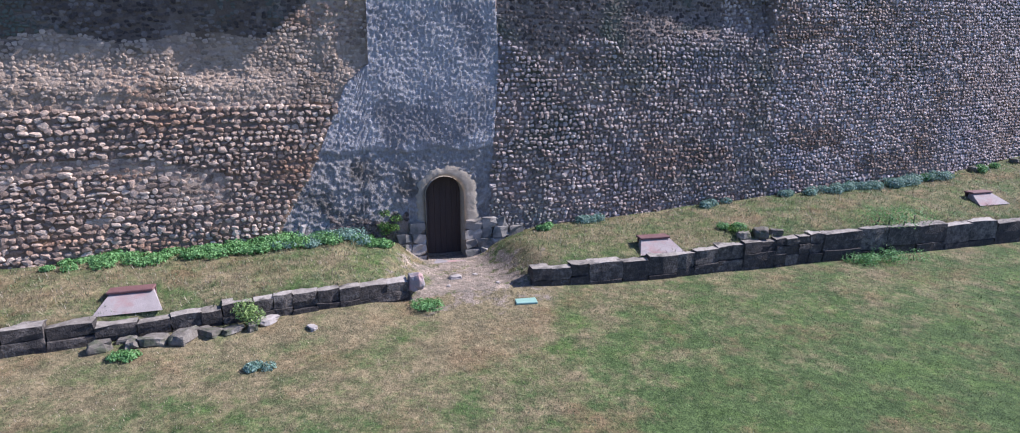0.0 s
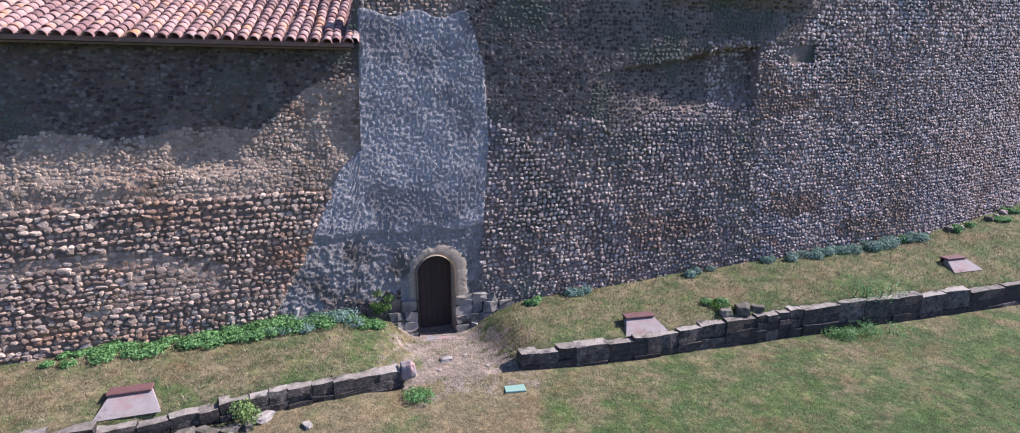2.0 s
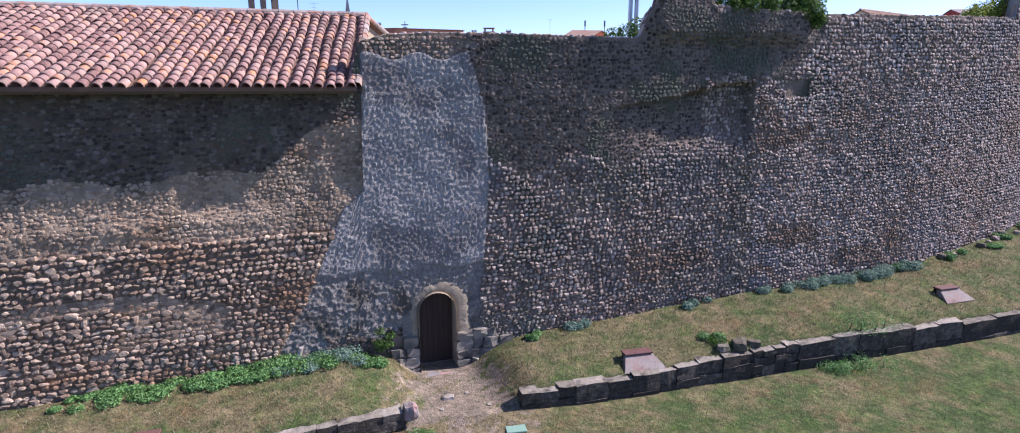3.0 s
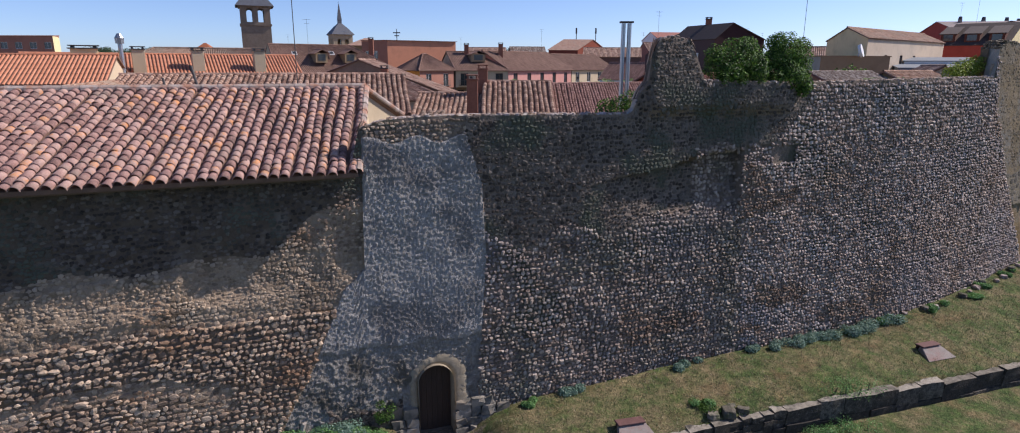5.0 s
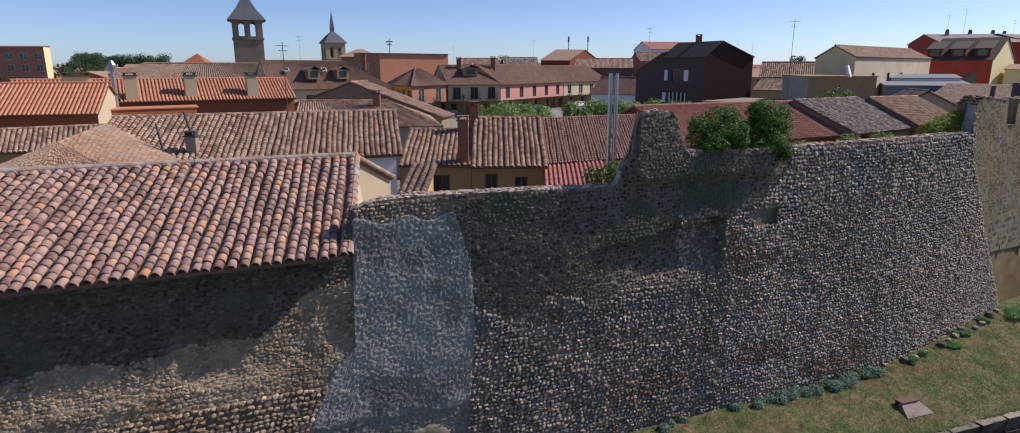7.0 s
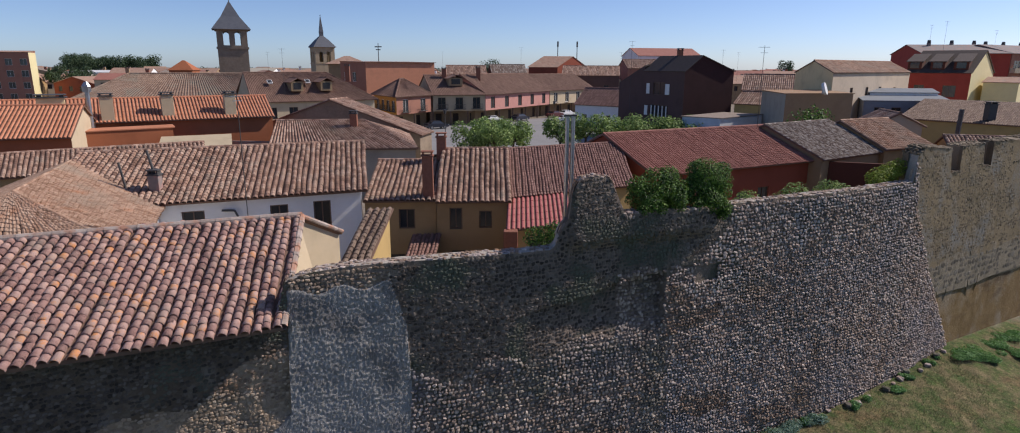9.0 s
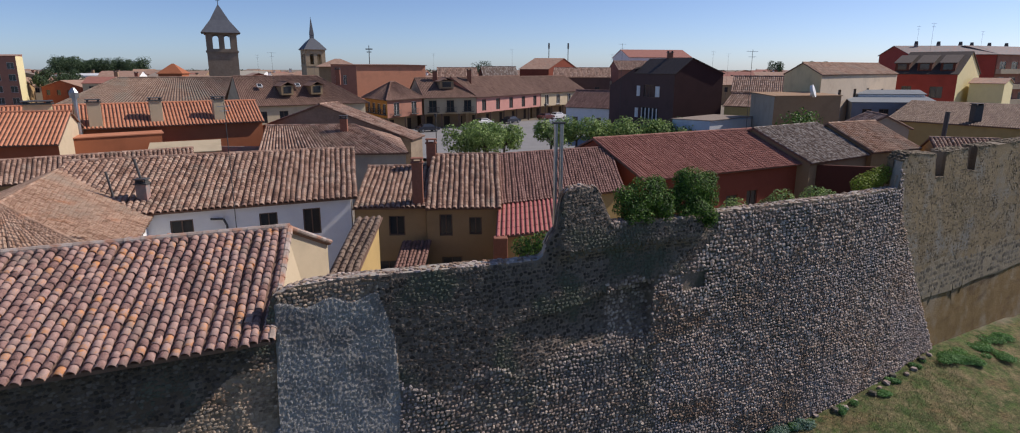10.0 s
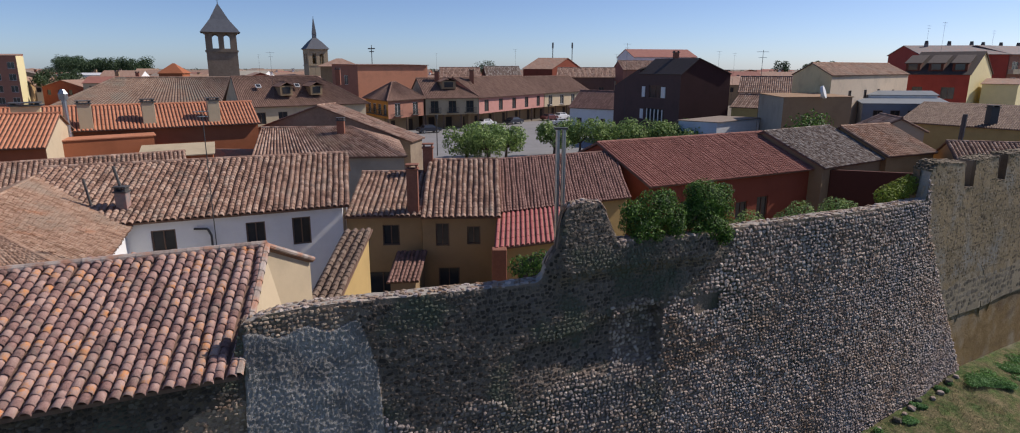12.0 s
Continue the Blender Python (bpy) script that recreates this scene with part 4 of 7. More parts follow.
# ---- kerb walls of squared stones ----
def build_kerb(name, line, x0, x1, label, sizes):
    """Blocks laid along a line; sizes gives for each stretch its end, block width and course height."""
    rnd = random.Random(len(name))
    k = thing(name, label, "retaining wall", kind="structure")
    x = x0
    while x < x1:
        end, wl, wh, hl, hh = next(q for q in sizes if x < q[0])
        w = rnd.uniform(wl, wh)
        a = math.atan((lerp_table(line, x + 0.5) - lerp_table(line, x + 0.1)) / 0.4)
        step = w * math.cos(a)
        xc = x + step / 2
        y = lerp_table(line, xc)
        z = lerp_table(KERB_TOP, xc) + rnd.uniform(-0.03, 0.02)
        top = True
        while z > -0.42:
            h = rnd.uniform(hl, hh)
            s = rough_block((w + 0.01, 0.36 + rnd.uniform(-0.04, 0.04), h), rnd, 0.04, 0.04)
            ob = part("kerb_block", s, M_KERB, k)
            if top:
                # sunlight painted on the uppermost stones: upward faces get a paler colour
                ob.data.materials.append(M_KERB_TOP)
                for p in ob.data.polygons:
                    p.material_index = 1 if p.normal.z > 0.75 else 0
            top = False
            ob.matrix_basis = Matrix.Translation((xc, y + 0.13 + rnd.uniform(-0.025, 0.025), z - h / 2)) @ Matrix.Rotation(a + rnd.uniform(-0.04, 0.04), 4, 'Z') @ Matrix.Rotation(0.06 + rnd.uniform(-0.03, 0.03), 4, 'X') @ Matrix.Rotation(rnd.uniform(-0.02, 0.02), 4, 'Y')
            z -= h
        x += step
    return k


build_kerb("kerb_west", KERB_L, -14.5, -2.45, "low retaining wall of dark weathered stone blocks", [(-8.7, 0.5, 0.8, 0.26, 0.34), (-5.1, 0.3, 0.75, 0.2, 0.3), (0, 0.4, 0.62, 0.3, 0.38)])
build_kerb("kerb_east", KERB_R, 0.5, 27.0, "low retaining wall of dark squared stone blocks", [(1.9, 0.42, 0.55, 0.3, 0.36), (4.2, 0.55, 0.9, 0.45, 0.55), (6.3, 0.4, 0.8, 0.3, 0.4), (8.6, 0.3, 0.5, 0.2, 0.3), (99, 0.8, 1.5, 0.5, 0.66)])


def rock(name, x, y, size, material, label, seed, lift=0.3, group=""):
    """A rough stone lying on the ground."""
    bm = bmesh.new()
    bmesh.ops.create_cube(bm, size=0.8)
    bmesh.ops.subdivide_edges(bm, edges=bm.edges, cuts=2, use_grid_fill=True)
    for v in bm.verts:
        n = noise.noise(v.co * 2.1 + Vector((seed * 7.3, 0, 0)))
        v.co = v.co * 0.5 + v.co.normalized() * 0.25
        v.co *= 1 + 0.4 * n
        v.co = Vector((v.co.x * size[0], v.co.y * size[1], v.co.z * size[2]))
    me = bpy.data.meshes.new(name)
    bm.to_mesh(me)
    bm.free()
    ob = part(name, me, material)
    ob.matrix_basis = Matrix.Translation((x, y, ground_z(x, y) + size[2] * lift)) @ Matrix.Rotation(seed * 1.3, 4, 'Z')
    return tagged(ob, label, "stone", group)


def col_capital():
    """The rounded stone that ends the western kerb, lying on it."""
    rock("boulder", -2.85, 13.66, (1.15, 0.5, 0.34), M_KERB, "long dark stone lying at the end of a low wall", 0.30, 0.2)
    rock("boulder", -2.2, 13.85, (0.42, 0.42, 0.5), M_CONCRETE, "pale broken stone at the end of a low wall", 1.4, 0.8)


col_capital()
for i, (x, y, s, h) in enumerate(((-7.8, 10.98, 0.42, 0.9), (-7.3, 11.2, 0.36, 0.7), (-6.95, 11.3, 0.5, 0.6), (-6.45, 11.5, 0.55, 0.6), (-6.05, 11.72, 0.45, 0.55), (-5.65, 11.86, 0.4, 0.5), (-5.3, 12.0, 0.3, 0.9), (-7.5, 11.32, 0.3, 0.6))):
    rock("fallen_stone", x, y, (s * 1.2, s * 0.75, s * h * 0.8), M_RUBBLE, "fallen grey stone lying below the low wall", i + 0.5, 0.2, "fallen stones")
for i, (x, y, s) in enumerate(((6.35, 16.42, 0.5), (6.85, 16.55, 0.62), (7.35, 16.68, 0.45), (7.0, 16.8, 0.4))):
    rock("fallen_stone", x, y, (s * 0.9, s * 0.7, s * 0.5), M_RUBBLE, "loose grey stone lying on top of the low wall", i + 2.5, 0.2, "fallen stones")
for i, (x, y, s) in enumerate(((-1.38, 15.02, 0.24), (-1.5, 14.46, 0.1), (-3.57, 13.32, 0.16), (-5.1, 12.3, 0.36), (-4.1, 12.1, 0.2), (-0.9, 15.3, 0.1), (-0.3, 14.7, 0.1))):
    rock("path_stone", x, y, (s * 1.4, s, s * 0.5), M_PALE, "small pale stone on the trodden earth and grass", i + 0.2, 0.2, "path stones")
rnd = random.Random(63)
for i in range(14):
    x = 14.8 + i * 0.68 + rnd.uniform(-0.25, 0.25)
    s = rnd.uniform(0.14, 0.3)
    y = wall_y(x, 1.2) - rnd.uniform(0.1, 0.45)
    rock("foot_stone", x, y, (s * 1.3, s, s * 0.8), M_RUBBLE if i % 3 == 0 else M_COB_E, "grey stone at the foot of the rampart", i + 0.7, 0.25, "stones at the rampart foot")


# ---- floodlight pits: a sloping concrete hood with a rusted lid ----
def build_pit(x, y, turn, lid_label):
    p = thing("floodlight_pit", "sloping concrete floodlight hood with a rusty lid, set in the grass", "floodlight", "floodlight pits")
    w, d, h = 1.25, 0.5, 0.17
    s = Shape()
    s.add([(-w / 2, -d, -0.1), (w / 2, -d, -0.1), (w * 0.32, 0, h), (-w * 0.32, 0, h), (-w * 0.34, 0.16, -0.1), (w * 0.34, 0.16, -0.1), (w * 0.32, 0.1, h), (-w * 0.32, 0.1, h)],
          [(0, 1, 2, 3), (2, 6, 7, 3), (0, 3, 7, 4), (1, 5, 6, 2), (4, 7, 6, 5), (0, 4, 5, 1)])
    part("hood", s, M_PIT, p)
    part("lid", Shape().block((-0.02, 0.1, h + 0.035), (w * 0.68, 0.32, 0.05), 0.012), M_RUST, p, lid_label)
    part("lid_rim", Shape().block((0, 0.235, h - 0.09), (w * 0.64, 0.03, 0.2), 0.008), M_RUST, p)
    z = ground_z(x, y)
    p.matrix_basis = Matrix.Translation((x, y, z)) @ Matrix.Rotation(radians(turn), 4, 'Z')
    return p


for x, y, turn in ((-7.75, 12.1, 18), (3.85, 16.0, 13), (15.35, 20.0, 16)):
    build_pit(x, y, turn, "reddish rusted steel lid")

s = Shape().block((0, 0, 0), (0.5, 0.36, 0.05), 0.01)
lid = part("utility_cover", s, M_GREEN_LID)
lid.matrix_basis = Matrix.Translation((0.37, 13.75, ground_z(0.37, 13.75) - 0.005)) @ Matrix.Rotation(0.15, 4, 'Z')
tagged(lid, "small green utility cover lying in the trodden grass", "cover")


# ---- plants ----
def leaf_cloud(rnd, blobs, count, size, flat=0.0, squash=1.0):
    """Many small folded leaves on the shells of a few overlapping lumps."""
    s = Shape()
    total = sum(b[3] ** 2 for b in blobs)
    for bx, by, bz, r in blobs:
        for _ in range(int(count * r * r / total)):
            u = Vector((rnd.gauss(0, 1), rnd.gauss(0, 1), rnd.gauss(0, 1))).normalized()
            k = r * (1 - 0.45 * rnd.random() ** 2) * (1 + 0.22 * noise.noise(u * 2.3 + Vector((bx, by, bz))))
            p = Vector((bx, by, bz)) + Vector((u.x * k, u.y * k, u.z * k * squash))
            nrm = (u + Vector((rnd.gauss(0, 0.5), rnd.gauss(0, 0.5), rnd.gauss(0, 0.5) + 0.4))).normalized()
            a = nrm.orthogonal().normalized()
            a = Matrix.Rotation(rnd.uniform(0, 6.3), 3, nrm) @ a
            b = nrm.cross(a)
            l, w = size * rnd.uniform(0.6, 1.3), size * rnd.uniform(0.35, 0.6)
            s.add([p - a * l * 0.5, p + b * w * 0.5 + nrm * w * 0.2, p + a * l * 0.5, p - b * w * 0.5 + nrm * w * 0.2], [(0, 1, 2), (0, 2, 3)])
    return s


def shrub(name, blobs, count, size, material, label, category, squash=1.0, seed=1, group=""):
    rnd = random.Random(seed)
    t = thing(name, label, category, group)
    part("leaves", leaf_cloud(rnd, blobs, count, size, squash=squash), material, t, fix=False)
    for bx, by, bz, r in blobs[:8]:
        part("stem", Shape().tube((bx, by, bz - r * squash), (bx + rnd.uniform(-0.1, 0.1), by, bz), max(r * 0.06, 0.006), max(r * 0.02, 0.003), 5), M_BARK, t)
    return t


def wall_back(x, z, d):
    return wall_y(x, z) + d


shrub("ivy", [(7.35, wall_back(7.35, 10, 0.35), 10.55, 0.55), (7.9, wall_back(7.9, 10, 0.35), 10.85, 0.65), (8.5, wall_back(8.5, 10, 0.35), 10.65, 0.6), (8.95, wall_back(8.9, 10, 0.4), 10.4, 0.42),
              (7.1, wall_back(7.1, 10, 0.3), 10.95, 0.33), (8.35, wall_back(8.35, 10, 0.35), 11.2, 0.36), (9.15, wall_back(9.1, 10, 0.3), 10.75, 0.28), (7.9, wall_back(7.9, 10, -0.2), 10.2, 0.26), (7.25, wall_back(7.2, 10, -0.2), 10.2, 0.22),
              (7.6, wall_back(7.6, 10, -0.15), 10.35, 0.36), (8.6, wall_back(8.6, 10, -0.15), 10.35, 0.34)], 9000, 0.10, M_LEAF, "bushy green ivy spilling over the rampart top", "ivy", seed=3, group="ivy")
shrub("ivy", [(9.75, wall_back(9.75, 10, 0.4), 11.1, 0.62), (10.2, wall_back(10.2, 10, 0.4), 10.9, 0.62), (9.6, wall_back(9.6, 10, 0.35), 10.6, 0.6), (10.35, wall_back(10.3, 10, 0.4), 10.45, 0.5),
              (10.5, wall_back(10.4, 10, -0.18), 9.95, 0.26), (10.4, wall_back(10.3, 10, -0.2), 9.75, 0.18), (9.45, wall_back(9.45, 10, 0.3), 11.35, 0.33), (10.55, wall_back(10.5, 10, 0.4), 11.25, 0.3), (9.35, wall_back(9.35, 10, -0.15), 10.2, 0.24),
              (9.9, wall_back(9.9, 10, -0.1), 10.3, 0.45), (10.3, wall_back(10.3, 10, -0.12), 10.1, 0.35)], 11000, 0.095, M_LEAF, "dense tall ivy clump standing on the rampart top", "ivy", seed=4, group="ivy")
shrub("ivy", [(4.3, wall_back(4.3, 9, 1.0), 9.5, 0.35), (4.0, wall_back(4, 9, 1.3), 9.3, 0.4), (3.6, wall_back(3.6, 9, 1.6), 9.2, 0.35)], 900, 0.12, M_LEAF, "small ivy growth behind the broken rampart stump", "ivy", seed=5, group="ivy")
shrub("garden_shrub", [(12.2 + i * 0.6, wall_back(12.2 + i * 0.6, 10, 2.4), 9.0 + 0.35 * math.sin(i * 1.7) + (0.25 if i > 4 else 0), 0.6) for i in range(10)], 9000, 0.11, M_LEAF_TREE, "leafy shrubs growing behind the rampart", "shrub", seed=6)
shrub("vine", [(18.6 + i * 0.5, wall_back(18.6 + i * 0.5, 10, 1.0), 10.3 + 0.12 * i, 0.42) for i in range(4)], 2600, 0.11, M_LEAF_YEL, "yellow-green vine hanging over the rampart top", "vine", seed=7)

rnd = random.Random(21)
STRIP = [(-9.7 + 0.5 * i, 6, M_LEAF_WEED if i < 8 else M_LEAF_BLUE if i % 2 else M_LEAF_WEED, 0.14 + 0.09 * min(i / 6, 1) + 0.04 * (i % 3)) for i in range(13)]
for i, (x, n, mt, sz) in enumerate(STRIP + [(0.6, 3, M_LEAF_WEED, 0.14), (15.2, 4, M_LEAF_WEED, 0.2), (17.4, 4, M_LEAF_WEED, 0.22),
                                    (2.4, 4, M_LEAF_BLUE, 0.2), (6.6, 4, M_LEAF_BLUE, 0.18), (9.4, 5, M_LEAF_BLUE, 0.2), (10.3, 5, M_LEAF_BLUE, 0.22), (11.1, 6, M_LEAF_BLUE, 0.25), (11.9, 6, M_LEAF_BLUE, 0.24), (12.7, 6, M_LEAF_BLUE, 0.28), (13.5, 6, M_LEAF_BLUE, 0.27), (14.3, 7, M_LEAF_BLUE, 0.3), (15.1, 5, M_LEAF_BLUE, 0.24),
                                    (20.5, 3, M_LEAF_WEED, 0.16), (22.6, 3, M_LEAF_WEED, 0.16)]):
    blobs = []
    for k in range(n):
        bx = x + rnd.uniform(-0.6, 0.6)
        by = wall_y(bx, 0.8) - (rnd.uniform(0.1, 0.8) if x < -3 else rnd.uniform(0.12, 0.5))
        blobs.append((bx, by, ground_z(bx, by) + sz * 0.35, sz * rnd.uniform(0.7, 1.15)))
    shrub("weed_clump", blobs, 1500, 0.07, mt, "low leafy weeds along the foot of the rampart", "weeds", 0.42 if x < -3 else 0.65, 30 + i, "weeds at the rampart foot")
for i, (x, y, r, mt, lab) in enumerate(((-5.35, 12.15, 0.34, M_LEAF_TREE, "bright green bush growing out of the low wall"), (11.1, 17.85, 0.75, M_LEAF_WEED, "patch of green weeds on the grassy bank"),
                                        (9.9, 16.72, 0.42, M_LEAF_WEED, "light green weeds at the foot of the low wall"), (11.05, 17.0, 0.6, M_LEAF_WEED, "light green weeds at the foot of the low wall"),
                                        (-4.6, 10.6, 0.2, M_LEAF_BLUE, "small weed in the dry lawn"), (6.2, 17.0, 0.25, M_LEAF_WEED, "small green weed on the grassy bank"), (-7.2, 10.75, 0.22, M_LEAF_WEED, "small weed among the fallen stones"),
                                        (-3.2, 16.0, 0.26, M_LEAF, "dark scrubby plant against the grey wall"), (-2.15, 13.25, 0.42, M_LEAF_WEED, "tuft of greener grass beside the path"), (6.1, 16.75, 0.35, M_LEAF, "dark green weeds beside the loose stones"))):
    blobs = [(x + rnd.uniform(-r, r), y + rnd.uniform(-r, r) * 0.5, ground_z(x, y) + r * 0.25, r * rnd.uniform(0.5, 0.8)) for _ in range(5)]
    if i == 7:
        blobs = [(x + rnd.uniform(-0.25, 0.25), wall_y(x, 0.6) - rnd.uniform(0.08, 0.2), ground_z(x, y) + rnd.uniform(0.1, 0.95), 0.17) for _ in range(7)]
    if i == 0:
        blobs = [(x + rnd.uniform(-0.18, 0.18), y + rnd.uniform(-0.15, 0.1), ground_z(x, y) + rnd.uniform(0.15, 0.5), 0.22) for _ in range(6)]
    shrub("weed_clump", blobs, 900, 0.06, mt, lab, "weeds", (0.55 if i < 8 else 0.18) if i else 1.0, 60 + i)
for i, (x, y, r) in enumerate(((24.3, 26.0, 0.6), (24.9, 26.2, 0.7), (25.3, 25.8, 0.45), (27.0, 27.2, 0.5), (27.1, 26.4, 0.5), (28.4, 28.0, 0.6), (29.6, 28.6, 0.6), (19.6, 23.6, 0.3))):
    blobs = [(x + rnd.uniform(-r, r), y + rnd.uniform(-r, r) * 0.6, ground_z(x, y) + r * 0.15, r * rnd.uniform(0.45, 0.8)) for _ in range(6)]
    shrub("weed_clump", blobs, 1800, 0.09, M_LEAF_WEED, "bright green weeds spreading below the tower wall", "weeds", 0.2, 90 + i, "weeds below the tower")


def build_grass():
    """Short uneven blades over the lawn and the bank."""
    rnd = random.Random(9)
    green, dry = Shape(), Shape()
    for _ in range(60000):
        x, y = rnd.uniform(-12, 24), rnd.uniform(7.5, 26)
        if abs(x) > 0.95 * y + 1.5:
            continue
        fy = lerp_table(FACE0, x)
        if y > fy - 0.1 or soilness(x, y) > 0.55 + rnd.uniform(-0.2, 0.2):
            continue
        bank = y > lerp_table(KERB, x)
        z = ground_z(x, y) - 0.01
        s = dry if dryness(x, y) + rnd.uniform(-0.3, 0.3) + 0.5 * noise.noise((x * 0.9, y * 0.9, 0)) > 0.55 else green
        for _ in range(2):
            h = rnd.uniform(0.025, 0.055) * (2.2 if bank else 1)
            a = rnd.uniform(0, 6.28)
            w = rnd.uniform(0.005, 0.011)
            px, py = x + rnd.uniform(-0.05, 0.05), y + rnd.uniform(-0.05, 0.05)
            c, q = math.cos(a), math.sin(a)
            lean = rnd.uniform(0.2, 1.0) * h
            s.add([(px - c * w, py - q * w, z), (px + c * w, py + q * w, z), (px - q * lean, py + c * lean, z + h)], [(0, 1, 2)])
    tagged(part("grass", green, M_GRASS, fix=False), "short uneven green grass", "grass", kind="stuff")
    tagged(part("grass", dry, M_GRASS_DRY, fix=False), "short dried-out straw-coloured grass", "grass", kind="stuff")


build_grass()
pale = part("marker_stone", Shape().block((0, 0, 0), (0.11, 0.09, 0.4), 0.02, wob=0.03), M_PALE)
pale.matrix_basis = Matrix.Translation((-5.35, wall_y(-5.35, 0.9) - 0.06, 0.92)) @ Matrix.Rotation(0.25, 4, 'Y')
tagged(pale, "narrow pale stone leaning against the rampart foot", "stone")


# ---- roofs ----
def tile_template(n, r0, r1, length, thick):
    """A barrel tile, lower end wider: x across, y up the slope, z out of it."""
    v = []
    for y, r in ((0.0, r0), (length, r1)):
        v += [(-r * math.cos(i * math.pi / n), y, r * math.sin(i * math.pi / n) * 0.9) for i in range(n + 1)]
    f = [(i, i + 1, n + 2 + i, n + 1 + i) for i in range(n)]
    k = len(v)
    v += [(-(r0 - thick) * math.cos(i * math.pi / n), 0.0, (r0 - thick) * math.sin(i * math.pi / n) * 0.9) for i in range(n + 1)]
    f += [(i, k + i, k + i + 1, i + 1) for i in range(n)]
    v += [(-(r0 - thick) * math.cos(i * math.pi / n), 0.12, (r0 - thick) * math.sin(i * math.pi / n) * 0.9) for i in range(n + 1)]
    f += [(k + i, k + n + 1 + i, k + n + 2 + i, k + i + 1) for i in range(n)]
    return v, f


def slope_axes(e0, e1, r0, r1):
    e0, e1, r0, r1 = (Vector(p) for p in (e0, e1, r0, r1))
    return e0, e1, r0, r1


def tile_slope(e0, e1, r0, r1, pitch, length, n=4, seed=1, wob=1.0, pick=None):
    """Barrel tiles over a roof slope from its eave e0-e1 to its ridge r0-r1. Returns the joined tiles and those that pick() took out."""
    rnd = random.Random(seed)
    e0, e1, r0, r1 = slope_axes(e0, e1, r0, r1)
    span = max((e1 - e0).length, (r1 - r0).length)
    cols = max(int(span / pitch), 1)
    v0, f0 = tile_template(n, pitch * 0.455, pitch * 0.37, length * 1.22, pitch * 0.07)
    v0 = np.array(v0)
    joined, single = Shape(), []
    for c in range(cols):
        u = (c + 0.5) / cols
        a, b = e0.lerp(e1, u), r0.lerp(r1, u)
        d = b - a
        run = d.length
        if run < 0.3:
            continue
        d.normalize()
        x = (e1 - e0).normalized()
        nrm = x.cross(d).normalized()
        x = d.cross(nrm)
        rows = int(run / length)
        sway = rnd.uniform(-0.03, 0.03) * wob
        for k in range(rows + 1):
            t = k * length - 0.06 + rnd.uniform(-0.03, 0.03) * wob
            if t > run - 0.1:
                break
            keep = min(1.0, (run - t) / (length * 1.22))
            side = sway + rnd.uniform(-0.012, 0.012) * wob + 0.02 * wob * math.sin(t * 1.3 + c)
            lift = 0.03 + rnd.uniform(0, 0.012) * wob
            m = Matrix((x, d, nrm)).transposed().to_4x4()
            m.translation = a + d * t + x * side + nrm * lift
            m = m @ Matrix.Rotation(rnd.uniform(-0.035, 0.035) * wob, 4, 'Z') @ Matrix.Rotation(-0.05, 4, 'X')
            if pick and pick(a + d * t):
                single.append(m)
            else:
                R = np.array(m)
                pts = v0 * (1, keep, 1)
                joined.add((pts @ R[:3, :3].T + R[:3, 3]).tolist(), f0)
    return joined, single


def corrugation(e0, e1, r0, r1, pitch, height=0.06, seg=0.8):
    """Tile ridges running the whole slope, for a roof far off."""
    e0, e1, r0, r1 = slope_axes(e0, e1, r0, r1)
    cols = max(int(max((e1 - e0).length, (r1 - r0).length) / pitch), 1)
    nrm = (e1 - e0).cross(r0 - e0)
    if nrm.length < 1e-6:
        nrm = (e1 - e0).cross(r1 - e0)
    nrm.normalize()
    s = Shape()
    for c in range(cols):
        run = (r0.lerp(r1, (c + 0.5) / cols) - e0.lerp(e1, (c + 0.5) / cols)).length
        segs = max(int(run / seg), 1)
        for k in range(segs):
            pts = []
            for u, h in ((0.1, 0), (0.3, 1), (0.6, 1), (0.8, 0)):
                q = (c + u) / cols
                a, b = e0.lerp(e1, q), r0.lerp(r1, q)
                pts += [a.lerp(b, k / segs) + nrm * (0.035 + h * height), a.lerp(b, (k + 1) / segs) + nrm * (0.015 + h * height)]
            s.add(pts, [(0, 2, 3, 1), (2, 4, 5, 3), (4, 6, 7, 5), (0, 6, 4, 2)])
    return s


